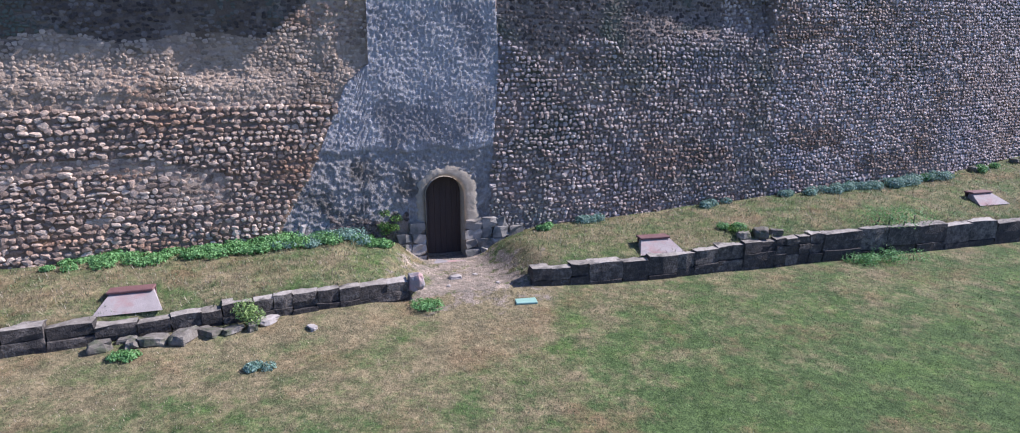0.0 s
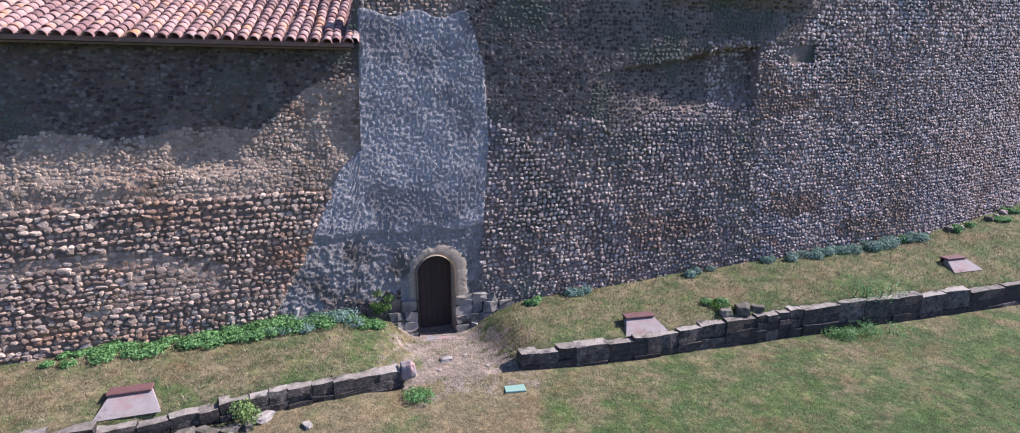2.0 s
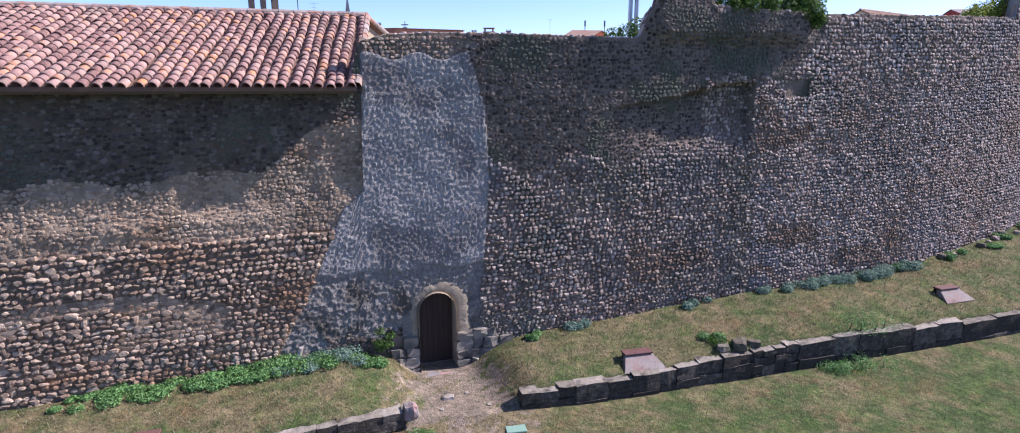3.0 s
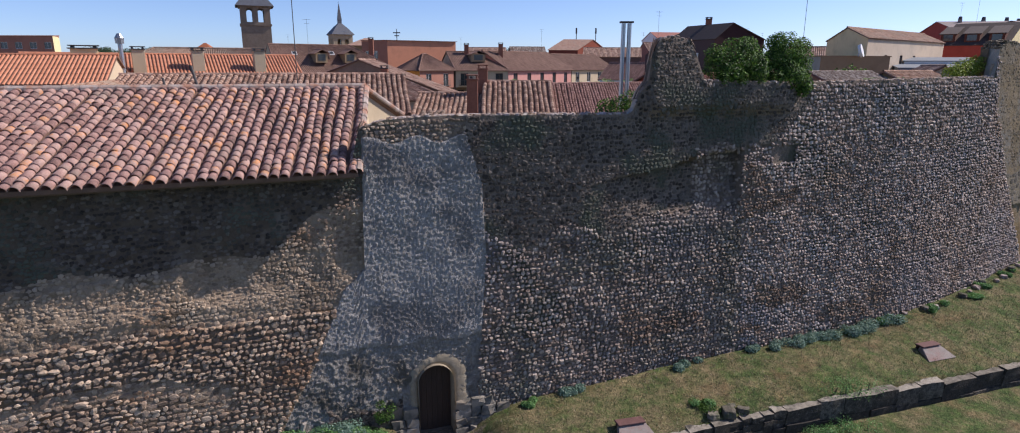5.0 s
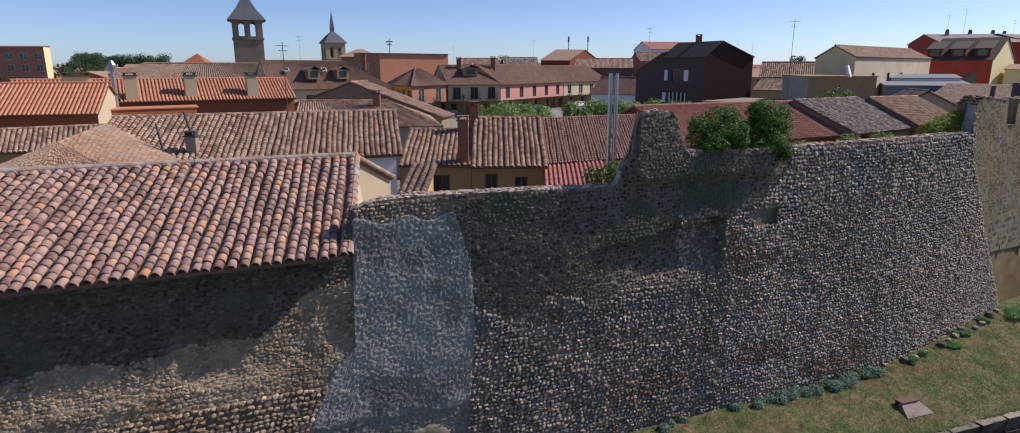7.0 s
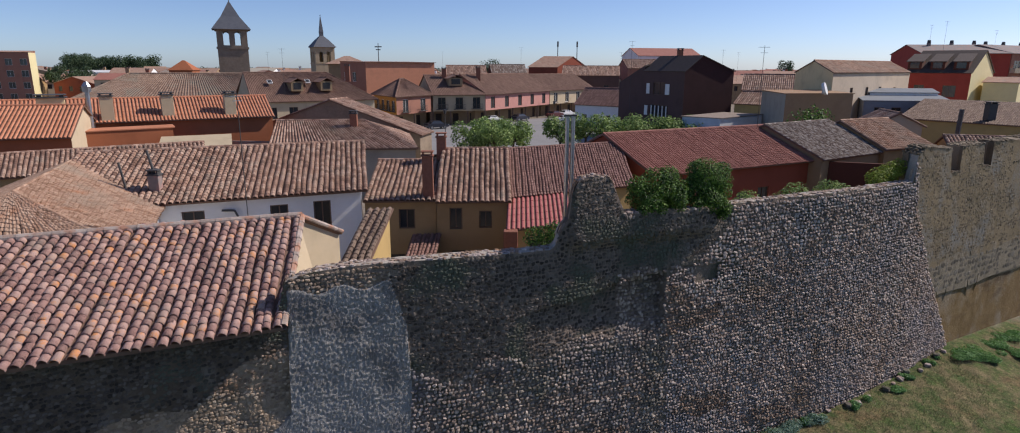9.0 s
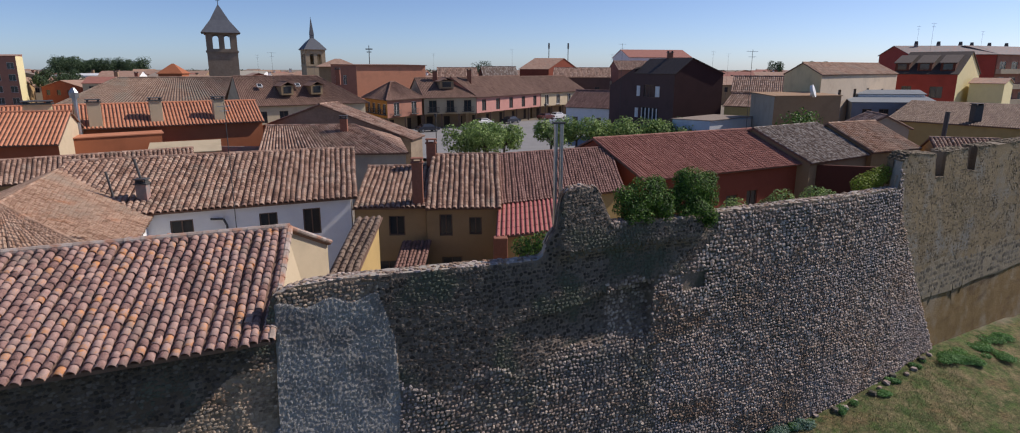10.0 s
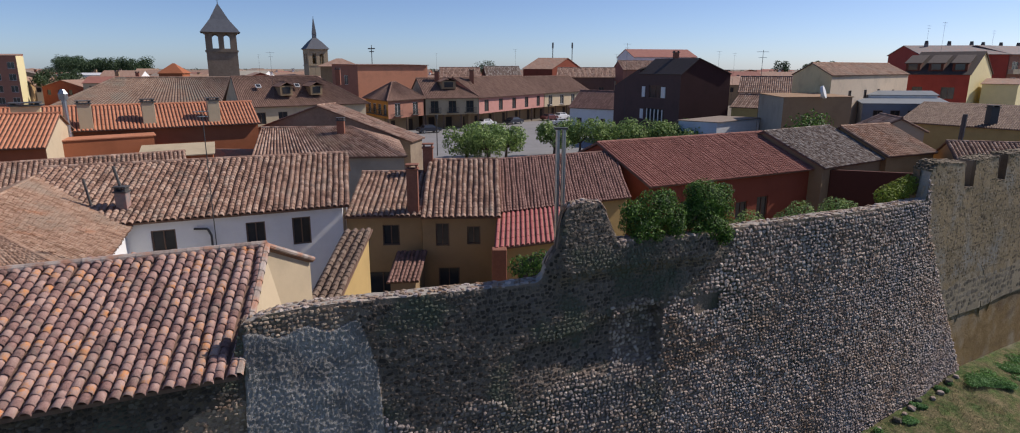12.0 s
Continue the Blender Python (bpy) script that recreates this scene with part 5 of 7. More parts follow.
# ---- houses ----
def facade(s, p0, p1, z0, z1, inward, holes, depth=0.16):
    """A wall face from p0 to p1 with openings (u, z, width, height), each with its reveal."""
    p0, p1 = Vector((*p0, 0)), Vector((*p1, 0))
    span = (p1 - p0).length
    d = (p1 - p0) / span
    inn = Vector((*inward, 0))
    us = sorted({0.0, span, *[h[0] for h in holes], *[h[0] + h[2] for h in holes]})
    zs = sorted({z0, z1, *[h[1] for h in holes], *[h[1] + h[3] for h in holes]})

    def pt(u, z, k=0.0):
        q = p0 + d * u + inn * k
        return (q.x, q.y, z)

    for a, b in zip(us, us[1:]):
        for c, e in zip(zs, zs[1:]):
            um, zm = (a + b) / 2, (c + e) / 2
            if any(h[0] < um < h[0] + h[2] and h[1] < zm < h[1] + h[3] for h in holes):
                continue
            s.add([pt(a, c), pt(b, c), pt(b, e), pt(a, e)], [(0, 1, 2, 3)])
    for u, z, w, h in holes:
        ring = [(u, z), (u + w, z), (u + w, z + h), (u, z + h)]
        for (a, c), (b, e) in zip(ring, ring[1:] + ring[:1]):
            s.add([pt(a, c), pt(b, e), pt(b, e, depth), pt(a, c, depth)], [(0, 1, 2, 3)])


def window(parent, p0, p1, inward, hole, style):
    """A casement in its reveal: frame with bars, pane, and on some a sill or a balcony rail."""
    p0, p1 = Vector((*p0, 0)), Vector((*p1, 0))
    d = (p1 - p0).normalized()
    inn = Vector((*inward, 0))
    u, z, w, h = hole
    m = Matrix((d, inn, Vector((0, 0, 1)))).transposed()
    c = p0 + d * (u + w / 2) + inn * 0.12 + Vector((0, 0, z + h / 2))
    t = 0.07
    s = Shape()
    for off, size in (((-w / 2 + t / 2, 0, 0), (t, 0.06, h)), ((w / 2 - t / 2, 0, 0), (t, 0.06, h)), ((0, 0, h / 2 - t / 2), (w - 2 * t, 0.06, t)), ((0, 0, -h / 2 + t / 2), (w - 2 * t, 0.06, t)), ((0, 0, 0), (t * 0.8, 0.06, h - 2 * t))):
        s.box(c + m @ Vector(off), size, m)
    wn_ = part("window", s, M_FRAME_WHITE if "w" in style else M_FRAME_DARK, parent)
    pane = Shape().box(c + m @ Vector((0, 0.03, 0)), (w - t, 0.02, h - t), m)
    part("pane", pane, M_GLASS_PALE if "b" in style else M_GLASS, wn_)
    if "s" in style:
        part("sill", Shape().box(c + m @ Vector((0, -0.15, -h / 2 - 0.05)), (w + 0.2, 0.22, 0.08), m), M_CONCRETE, wn_)
    if "r" in style:
        balcony = part("balcony", Shape().box(c + m @ Vector((0, -0.42, -h / 2 + 0.02)), (w + 0.7, 0.62, 0.1), m), M_IRON, parent)
        k = int((w + 0.7) / 0.16)
        for i in range(k + 1):
            part("bar", Shape().box(c + m @ Vector((-(w + 0.7) / 2 + i * (w + 0.7) / k, -0.7, -h / 2 + 0.5)), (0.025, 0.025, 0.9), m), M_IRON, balcony)
        part("handrail", Shape().box(c + m @ Vector((0, -0.7, -h / 2 + 0.97)), (w + 0.74, 0.05, 0.05), m), M_IRON, balcony)
    return wn_


def chimney(parent, x, y, z0, z1, w, material, cap=M_IRON, turn=0.0):
    m = Matrix.Rotation(turn, 3, 'Z')
    c = part("chimney", Shape().block((x, y, (z0 + z1) / 2), (w, w * 0.8, z1 - z0), 0.02, m), material, parent)
    s = Shape().block((x, y, z1 + 0.04), (w * 1.2, w, 0.08), 0.01, m)
    for a in (-1, 1):
        s.box((x + a * w * 0.4 * math.cos(turn), y + a * w * 0.4 * math.sin(turn), z1 + 0.16), (w * 0.15, w * 0.7, 0.18), m)
    s.block((x, y, z1 + 0.28), (w * 1.15, w * 0.95, 0.07), 0.01, m)
    part("cowl", s, cap, c)
    return c


def house(label, o, U, V, zg, ze, zr, walls, roof, kind="gable", front=(), right=(), left=(), style="d", over=0.35, tiles=None, category="house", gable_back=True,
          name="house", group="", ridge_at=0.5, side_over=0.2, back=(), sides=None, skew=0.0, hip_left=True):
    """A house on a parallelogram plan: o front left corner, U along the front, V to the back; ridge along U (gable), along V (cross), hipped, or a lean-to."""
    h = thing(name, label, category, group)
    o, U, V = Vector(o), Vector(U), Vector(V)
    a, b, c, d = o, o + U, o + U + V, o + V
    u, v = U.normalized(), V.normalized()
    s = Shape()
    sides = sides or {}
    for key, p, q, inn, holes in (("front", a, b, v, front), ("right", b, c, -u, right), ("back", c, d, -v, back), ("left", d, a, u, left)):
        if key in sides:
            own = Shape()
            facade(own, p, q, zg, ze, inn, holes)
            if kind == "gable" and key in ("left", "right"):
                e = (a if key == "left" else b) + V * ridge_at
                own.add([(p.x, p.y, ze), (q.x, q.y, ze), (e.x, e.y, zr)], [(0, 1, 2)])
            part("wall", own, sides[key], h, fix=False)
        else:
            facade(s, p, q, zg, ze, inn, holes)

    def P(q, z):
        return Vector((q.x, q.y, z))

    so = u * side_over
    if kind == "gable":
        rm = ridge_at
        ra, rb = a + V * rm, b + V * rm - u * skew
        if "left" not in sides:
            s.add([P(a, ze), P(d, ze), P(ra, zr)], [(0, 1, 2)])
        if "right" not in sides and not skew:
            s.add([P(b, ze), P(c, ze), P(rb, zr)], [(0, 1, 2)])
        kf, kb = (zr - ze) / (V.length * rm), (zr - ze) / (V.length * (1 - rm))
        slopes = [(P(a - v * over - so, ze - kf * over), P(b - v * over + so, ze - kf * over), P(ra - so, zr), P(rb + so, zr)),
                  (P(c + v * over + so, ze - kb * over), P(d + v * over - so, ze - kb * over), P(rb + so, zr), P(ra - so, zr))]
        ridges = [(P(ra - so, zr), P(rb + so, zr))]
        if skew:
            slopes.append((P(b - v * over + so, ze - kf * over), P(c + v * over + so, ze - kb * over), P(rb + so, zr), P(rb + so, zr)))
            ridges += [(P(b - v * over + so, ze - kf * over), P(rb + so, zr))]
    elif kind == "cross":
        ra, rb = a + U * 0.5 + v * skew, d + U * 0.5
        if not skew:
            s.add([P(a, ze), P(b, ze), P(ra, zr)], [(0, 1, 2)])
        s.add([P(d, ze), P(c, ze), P(rb, zr)], [(0, 1, 2)])
        k = (zr - ze) / (U.length * 0.5)
        sv = v * side_over
        slopes = [(P(d - u * over + sv, ze - k * over), P(a - u * over - sv, ze - k * over), P(rb + sv, zr), P(ra - sv, zr)),
                  (P(b + u * over - sv, ze - k * over), P(c + u * over + sv, ze - k * over), P(ra - sv, zr), P(rb + sv, zr))]
        ridges = [(P(ra - sv, zr), P(rb + sv, zr))]
        if skew:
            A, B = P(a - u * over - sv, ze - k * over), P(b + u * over - sv, ze - k * over)
            slopes.append((A, B, P(ra - sv, zr), P(ra - sv, zr)))
            ridges += [(A, P(ra - sv, zr)), (B, P(ra - sv, zr))]
    elif kind == "hip":
        ins = min(V.length * 0.5, U.length * 0.45)
        ra, rb = a + V * 0.5 + u * (ins if hip_left else 0), b + V * 0.5 - u * ins
        if not hip_left:
            s.add([P(a, ze), P(d, ze), P(ra, zr)], [(0, 1, 2)])
        k = (zr - ze) / (V.length * 0.5)
        A, B, C, D = (P(q, ze - k * over) for q in (a - v * over - u * over, b - v * over + u * over, c + v * over + u * over, d + v * over - u * over))
        Ra, Rb = P(ra, zr), P(rb, zr)
        slopes = [(A, B, Ra, Rb), (C, D, Rb, Ra), (B, C, Rb, Rb), (D, A, Ra, Ra)]
        ridges = [(Ra, Rb), (A, Ra), (B, Rb), (C, Rb), (D, Ra)]
        if not hip_left:
            slopes.pop()
            ridges = [(Ra, Rb), (B, Rb), (C, Rb)]
    else:
        k = (zr - ze) / V.length
        s.add([P(a, ze), P(d, ze), P(d, zr)], [(0, 1, 2)])
        s.add([P(b, ze), P(c, ze), P(c, zr)], [(0, 1, 2)])
        s.add([P(d, ze), P(c, ze), P(c, zr), P(d, zr)], [(0, 1, 2, 3)])
        slopes = [(P(a - v * over - so, ze - k * over), P(b - v * over + so, ze - k * over), P(d - so, zr), P(c + so, zr))]
        ridges = []
    part("wall", s, walls, h)
    for p, q, inn, holes in ((a, b, v, front), (b, c, -u, right), (c, d, -v, back), (d, a, u, left)):
        for hole in holes:
            window(h, p, q, inn, hole, style)
    deck = Shape()
    for e0, e1, r0, r1 in slopes:
        lift = Vector((0, 0, 0.10))
        poly = [e0 + lift, e1 + lift, r1 + lift, r0 + lift] if (r1 - r0).length > 0.01 else [e0 + lift, e1 + lift, r1 + lift]
        deck.slab(poly, 0.10)
    dk = part("roof", deck, M_UNDER if tiles else roof, h)
    if tiles:
        cover = Shape()
        for i, (e0, e1, r0, r1) in enumerate(slopes):
            lift = Vector((0, 0, 0.10))
            e0, e1, r0, r1 = e0 + lift, e1 + lift, r0 + lift, r1 + lift
            far_side = i == 1 and kind == "gable"
            if tiles[0] == "barrel" and not far_side:
                j, _ = tile_slope(e0, e1, r0, r1, tiles[1], tiles[2], 4, seed=int(abs(o.x * 7 + i)))
                cover.add(j.v, j.f)
            else:
                j = corrugation(e0, e1, r0, r1, tiles[1], tiles[1] * (0.22 if o.y < 80 else 0.12))
                cover.add(j.v, j.f)
        tagged(part("tiles", cover, roof, dk, fix=False, smooth=False), kind="stuff")
        rs = Shape()
        for p, q in ridges:
            up = Vector((0, 0, 0.14))
            n = max(int((q - p).length / 0.42), 1)
            for i in range(n):
                p0, p1 = p.lerp(q, i / n) + up, p.lerp(q, (i + 1.06) / n) + up
                rs.tube(p0, p1, tiles[1] * 0.42, tiles[1] * 0.36, 8, False)
        if rs.v:
            tagged(part("ridge_tiles", rs, roof, dk, fix=False), kind="stuff")
    return h


def grid_holes(u0, du, nu, z0, dz, nz, w, h):
    return [(u0 + du * i, z0 + dz * k, w, h) for i in range(nu) for k in range(nz)]


# The house behind the rampart, its eave resting on the wall
def build_front_house():
    h = thing("house", "old house on the rampart with barrel-tiled roof and cream gable", "house")
    L0, L1 = Vector((-21.0, 9.2, 8.06)), Vector((-3.66, 16.5, 7.82))
    R0, R1 = Vector((-21.7, 14.95, 9.84)), Vector((-4.25, 21.2, 9.84))
    B0, B1 = Vector((-22.2, 20.0, 8.3)), Vector((-3.3, 22.9, 8.85))
    deck = Shape()
    n = 17
    for down in (0.0, 0.1):
        for e, f in ((L0, L1), (R0, R1), (B0, B1)):
            deck.v += [tuple(e.lerp(f, i / (n - 1)) - Vector((0, 0, down))) for i in range(n)]
    for i in range(n - 1):
        for k in (0, 1, 3, 4):
            j = k * n + i
            deck.f.append([j, j + 1, j + n + 1, j + n])
        for k in (0, 2):
            j = k * n + i
            deck.f.append([j, j + 1, j + 3 * n + 1, j + 3 * n])
    for k in (0, 1):
        for i in (0, n - 1):
            j = k * n + i
            deck.f.append([j, j + n, j + 4 * n, j + 3 * n])
    roof = part("roof", deck, M_UNDER, h)
    near = lambda p: p.x > -11.2
    j, single = tile_slope(L0, L1, R0, R1, 0.275, 0.265, 6, seed=4, wob=1.2, pick=near)
    v, f = tile_template(6, 0.275 * 0.455, 0.275 * 0.37, 0.265 * 1.22, 0.02)
    me = Shape().add(v, f).mesh("tile", True)
    me.materials.append(M_TILE_1)
    rest = Shape()
    rest.v, rest.f = j.v, j.f
    # the tiles nearest the gable end are pieces of their own
    single.sort(key=lambda m: -m.translation.x)
    for k, m in enumerate(single):
        if k < 300:
            t = part("tile", me, None, roof)
            t.matrix_basis = m
        else:
            R = np.array(m)
            rest.add((np.array(v) @ R[:3, :3].T + R[:3, 3]).tolist(), f)
    tagged(part("tiles", rest, M_TILE, roof, "weathered clay barrel tiles", smooth=True, fix=False), kind="stuff")
    j, _ = tile_slope(B1, B0, R1, R0, 0.275, 0.265, 4, seed=5)
    tagged(part("tiles", j, M_TILE_OLD, roof, fix=False), kind="stuff")
    rs = Shape()
    n = 42
    for i in range(n):
        rs.tube(R0.lerp(R1, i / n) + Vector((0, 0, 0.05)), R0.lerp(R1, (i + 1.05) / n) + Vector((0, 0, 0.06)), 0.13, 0.11, 10, False)
    for i in range(12):
        rs.tube(R1.lerp(L1, i / 12) + Vector((0, 0, 0.03)), R1.lerp(L1, (i + 1.05) / 12) + Vector((0, 0, 0.03)), 0.11, 0.13, 8, False)
        rs.tube(R1.lerp(B1, i / 12) + Vector((0, 0, 0.02)), R1.lerp(B1, (i + 1.05) / 12) + Vector((0, 0, 0.02)), 0.075, 0.085, 8, False)
    tagged(part("ridge_tiles", rs, M_RIDGE, roof, "pale mortared ridge tiles", fix=False), kind="stuff")
    g = Shape()
    inn = Vector((-0.12, 0, -0.12))
    A, R, B = L1 + Vector((-0.2, 0.6, 0.05)), R1 + inn, B1 + inn
    g.add([A, R, B, (B.x, B.y, TOWN_Z), (A.x, A.y, TOWN_Z)], [(0, 1, 2, 3, 4)])
    off = Vector((-0.3, 0, 0))
    g.add([A + off, R + off, B + off, (B.x - 0.3, B.y, TOWN_Z), (A.x - 0.3, A.y, TOWN_Z)], [(4, 3, 2, 1, 0)])
    g.add([B, B + off, (B.x - 0.3, B.y, TOWN_Z), (B.x, B.y, TOWN_Z)], [(0, 1, 2, 3)])
    part("gable", g, M_CREAM, h, "cream rendered gable wall", fix=False)
    w = Shape()
    w.slab([(B0.x, B0.y - 0.3, TOWN_Z), (B1.x - 0.3, B1.y - 0.3, TOWN_Z), (B1.x - 0.3, B1.y - 0.3, B1.z - 0.15), (B0.x, B0.y - 0.3, B0.z - 0.15)], 0.3)
    part("wall", w, M_CREAM, h)
    ew = Shape()
    a, b = L0 + Vector((0, 0.12, -0.11)), L1 + Vector((-0.1, 0.12, -0.11))
    ew.slab([a, b, b + Vector((-0.3, 0.5, 0.1)), a + Vector((-0.3, 0.5, 0.1))], 0.05)
    part("eave_board", ew, M_FRAME_DARK, h, "dark timber eave")
    return h


build_front_house()

# ---- houses close behind the rampart ----
house("long old house wing under a weathered brown tile roof", (-20.9, 22.7), (9.0, 1.6), (-4.2, 12.2), 2.2, 7.7, 9.55, M_WHITE, M_BROWN_ROOF, "cross", tiles=("barrel", 0.2, 0.24), over=0.3, skew=3.5)
white_house = house("white rendered house with dark windows under an old barrel-tiled roof", (-19.4, 30.9), (14.4, 5.25), (-2.1, 11.7), 2.2, 7.9, 9.85, M_WHITE, M_TILE_OLD, "gable",
                    front=[(6.0, 6.25, 1.1, 1.1), (10.35, 6.2, 0.95, 1.15), (12.65, 5.9, 0.95, 1.5)], style="d", tiles=("barrel", 0.31, 0.29), side_over=0.4)
drain = Shape()
drain.tube((-11.9, 33.5, 7.3), (-11.3, 33.7, 7.25), 0.06)
drain.tube((-11.3, 33.7, 7.25), (-11.15, 33.72, 6.9), 0.06)
drain.tube((-11.15, 33.72, 6.9), (-11.15, 33.72, 5.0), 0.06)
part("drainpipe", drain, M_IRON, white_house)
chimney(white_house, -15.2, 33.6, 8.0, 9.2, 0.55, M_CONCRETE)
part("flue", Shape().tube((-15.2, 33.6, 9.3), (-15.5, 33.7, 10.5), 0.07), M_IRON, white_house)
part("flue", Shape().tube((-16.6, 33.4, 8.3), (-16.9, 33.5, 9.9), 0.06), M_IRON, white_house)
yellow_a = house("ochre rendered house with dark windows and barrel-tiled roof", (-4.85, 36.4), (4.15, 0.05), (0.2, 10.6), 2.2, 7.2, 8.65, M_OCHRE, M_TILE_OLD, "gable",
                 front=[(1.95, 5.45, 0.95, 1.2), (0.9, 2.3, 1.9, 1.6)], tiles=("barrel", 0.30, 0.29), side_over=0.05)
yellow_b = house("ochre rendered house with small windows and barrel-tiled roof", (-0.66, 36.2), (4.35, 0.05), (0.2, 11.0), 2.2, 7.2, 9.4, M_OCHRE, M_TILE_OLD, "gable",
                 front=[(0.75, 5.45, 0.75, 1.3), (2.5, 5.5, 0.75, 1.05), (0.85, 3.0, 1.2, 1.15)], tiles=("barrel", 0.30, 0.29), side_over=0.05)
chimney(yellow_a, -1.15, 36.6, 7.1, 9.75, 0.62, M_BRICK, M_BRICK)
chimney(yellow_b, -0.6, 41.6, 8.8, 10.3, 0.62, M_BRICK, M_BRICK)
house("low brown-tiled house beside the ochre houses", (3.75, 37.4), (8.4, 3.7), (0.2, 11.0), 2.2, 7.15, 9.25, M_YELLOW, M_TILE_DK, "gable", tiles=("barrel", 0.2, 0.29), over=0.3)
house("lean-to with a red corrugated sheet roof", (3.45, 33.0), (3.5, 1.3), (0.3, 4.3), 2.2, 6.2, 7.0, M_YELLOW, M_SHEET_RED, "lean", front=[(1.2, 4.3, 1.6, 1.2)], tiles=("rib", 0.28), category="lean-to", over=0.25)
pier = part("gate_pier", Shape().block((3.5, 32.6, 4.3), (0.75, 0.6, 4.0), 0.03), M_BRICK)
tagged(pier, "square brick pier beside the red lean-to", "pier")
house("long low red rendered house under a red tile roof", (13.9, 42.6), (16.7, 7.6), (-5.0, 9.0), 2.2, 7.6, 9.85, M_RED, M_TILE_RED, "gable",
                  front=[(4.2, 4.6, 1.3, 1.7), (8.4, 2.6, 1.2, 3.0), (10.6, 2.6, 1.2, 3.2)], tiles=("barrel", 0.21, 0.29), over=0.4)
house("low house under a grey lichen-covered roof", (29.2, 48.4), (8.2, 4.9), (-5.5, 9.0), 2.2, 7.75, 10.0, M_TAN, M_TILE_GREY, "gable", tiles=("barrel", 0.21, 0.2), over=0.3)
wallg = part("wall_garden", Shape().slab([(30.2, 49.2, 7.5), (38.5, 47.6, 7.3), (38.5, 47.6, 2.0), (30.2, 49.2, 2.0)], 0.3), M_MAROON)
tagged(wallg, "reddish brown rendered garden wall", "wall", kind="structure")
house("ochre house with a brown sagging roof", (37.1, 52.6), (5.9, 2.4), (-3.2, 8.8), 2.2, 8.0, 10.0, M_OCHRE, M_BROWN_ROOF, "gable", tiles=("barrel", 0.3, 0.31), over=0.3)
house("small outbuilding with a brown tile roof", (43.2, 52.2), (5.0, -1.6), (1.2, 4.6), 2.2, 7.5, 8.9, M_OCHRE, M_TILE_OLD, "gable", tiles=("barrel", 0.3, 0.31), over=0.3)
yo = house("yellow rendered house under a broad brown tile roof", (56.1, 78.8), (12.2, -21.1), (9.0, 8.0), 3.0, 8.6, 10.6, M_YELLOW, M_TILE_UMB, "lean", tiles=("rib", 0.24), over=0.35)
chimney(yo, 62.0, 71.5, 9.0, 10.8, 1.0, M_IRON)
house("small grey shed under a low tile roof", (40.6, 60.0), (4.4, -0.8), (1.6, 5.5), 2.6, 9.4, 10.5, M_GREYW, M_TILE_OLD, "cross", tiles=("rib", 0.32), category="shed")
house("low tiled roof of a back building", (-38.0, 44.5), (16.3, 10.8), (-2.6, 5.4), 2.2, 6.7, 8.0, M_OCHRE, M_TILE_OLD, "gable", tiles=("barrel", 0.32, 0.31), over=0.3)
house("small yellow outbuilding with a tiled lean-to roof", (-3.5, 23.0), (0.75, 0.1), (0.5, 4.8), 2.2, 7.1, 8.5, M_YELLOW, M_TILE_UMB, "lean", tiles=("barrel", 0.25, 0.27), category="outbuilding", over=0.1)
house("low canopy with a barrel-tiled roof in the yard", (-2.2, 33.6), (1.3, 0.1), (0.3, 2.4), 2.2, 4.2, 5.1, M_TAN, M_TILE_DK, "lean", tiles=("barrel", 0.2, 0.27), category="canopy", over=0.1)

# ---- houses of the next row ----
gable_house = house("grey gabled house under a ribbed tile roof", (-17.2, 58.5), (13.2, 0.6), (-2.2, 13.5), 2.6, 7.4, 9.3, M_GREYW, M_TILE_OLD, "gable", tiles=("rib", 0.32), over=0.4, skew=4.8)
house("grey stone gable with a tiled verge roof", (-25.0, 75.2), (20.4, -4.0), (1.0, 4.0), 2.6, 7.3, 11.0, M_TOWER, M_TILE_OLD, "cross", tiles=("rib", 0.32), over=0.3)
orange_row = house("long house under a ribbed orange tile roof", (-41.5, 58.0), (21.0, 12.5), (-3.6, 6.6), 2.6, 9.6, 11.4, M_ORANGE, M_TILE_OR, "gable", tiles=("rib", 0.32), over=0.5)
for k, (x, y) in enumerate(((-33.6, 62.9), (-29.4, 66.0), (-24.3, 68.8))):
    chimney(orange_row, x, y, 9.4, 11.9, 1.1, M_BUFF, turn=0.54)
chimney(orange_row, -36.8, 60.0, 9.6, 11.9, 2.1, M_STRAW, turn=0.54)
part("flue", Shape().tube((-34.1, 61.0, 8.6), (-34.1, 61.0, 12.5), 0.2).tube((-34.1, 61.0, 12.4), (-34.1, 61.0, 12.9), 0.36, 0.4).tube((-34.1, 61.0, 12.9), (-34.1, 61.0, 13.3), 0.4, 0.15), M_METAL, orange_row, "shiny steel flue pipe")
house("orange rendered garage block", (-36.0, 57.0), (8.2, 6.2), (-0.9, 1.5), 2.6, 8.9, 9.0, M_ORANGE, M_TILE_OR, "lean", category="outbuilding", over=0.1)
house("shed with a pale sloping roof panel", (-26.8, 58.2), (5.2, 2.6), (-1.5, 4.0), 2.6, 7.45, 8.05, M_ORANGE, M_BUFF, "lean", category="shed", over=0.1)
gw = part("wall_yard", Shape().slab([(-25.4, 64.0, 7.6), (-19.4, 65.6, 7.3), (-19.4, 65.6, 2.4), (-25.4, 64.0, 2.4)], 0.25), M_CONCRETE)
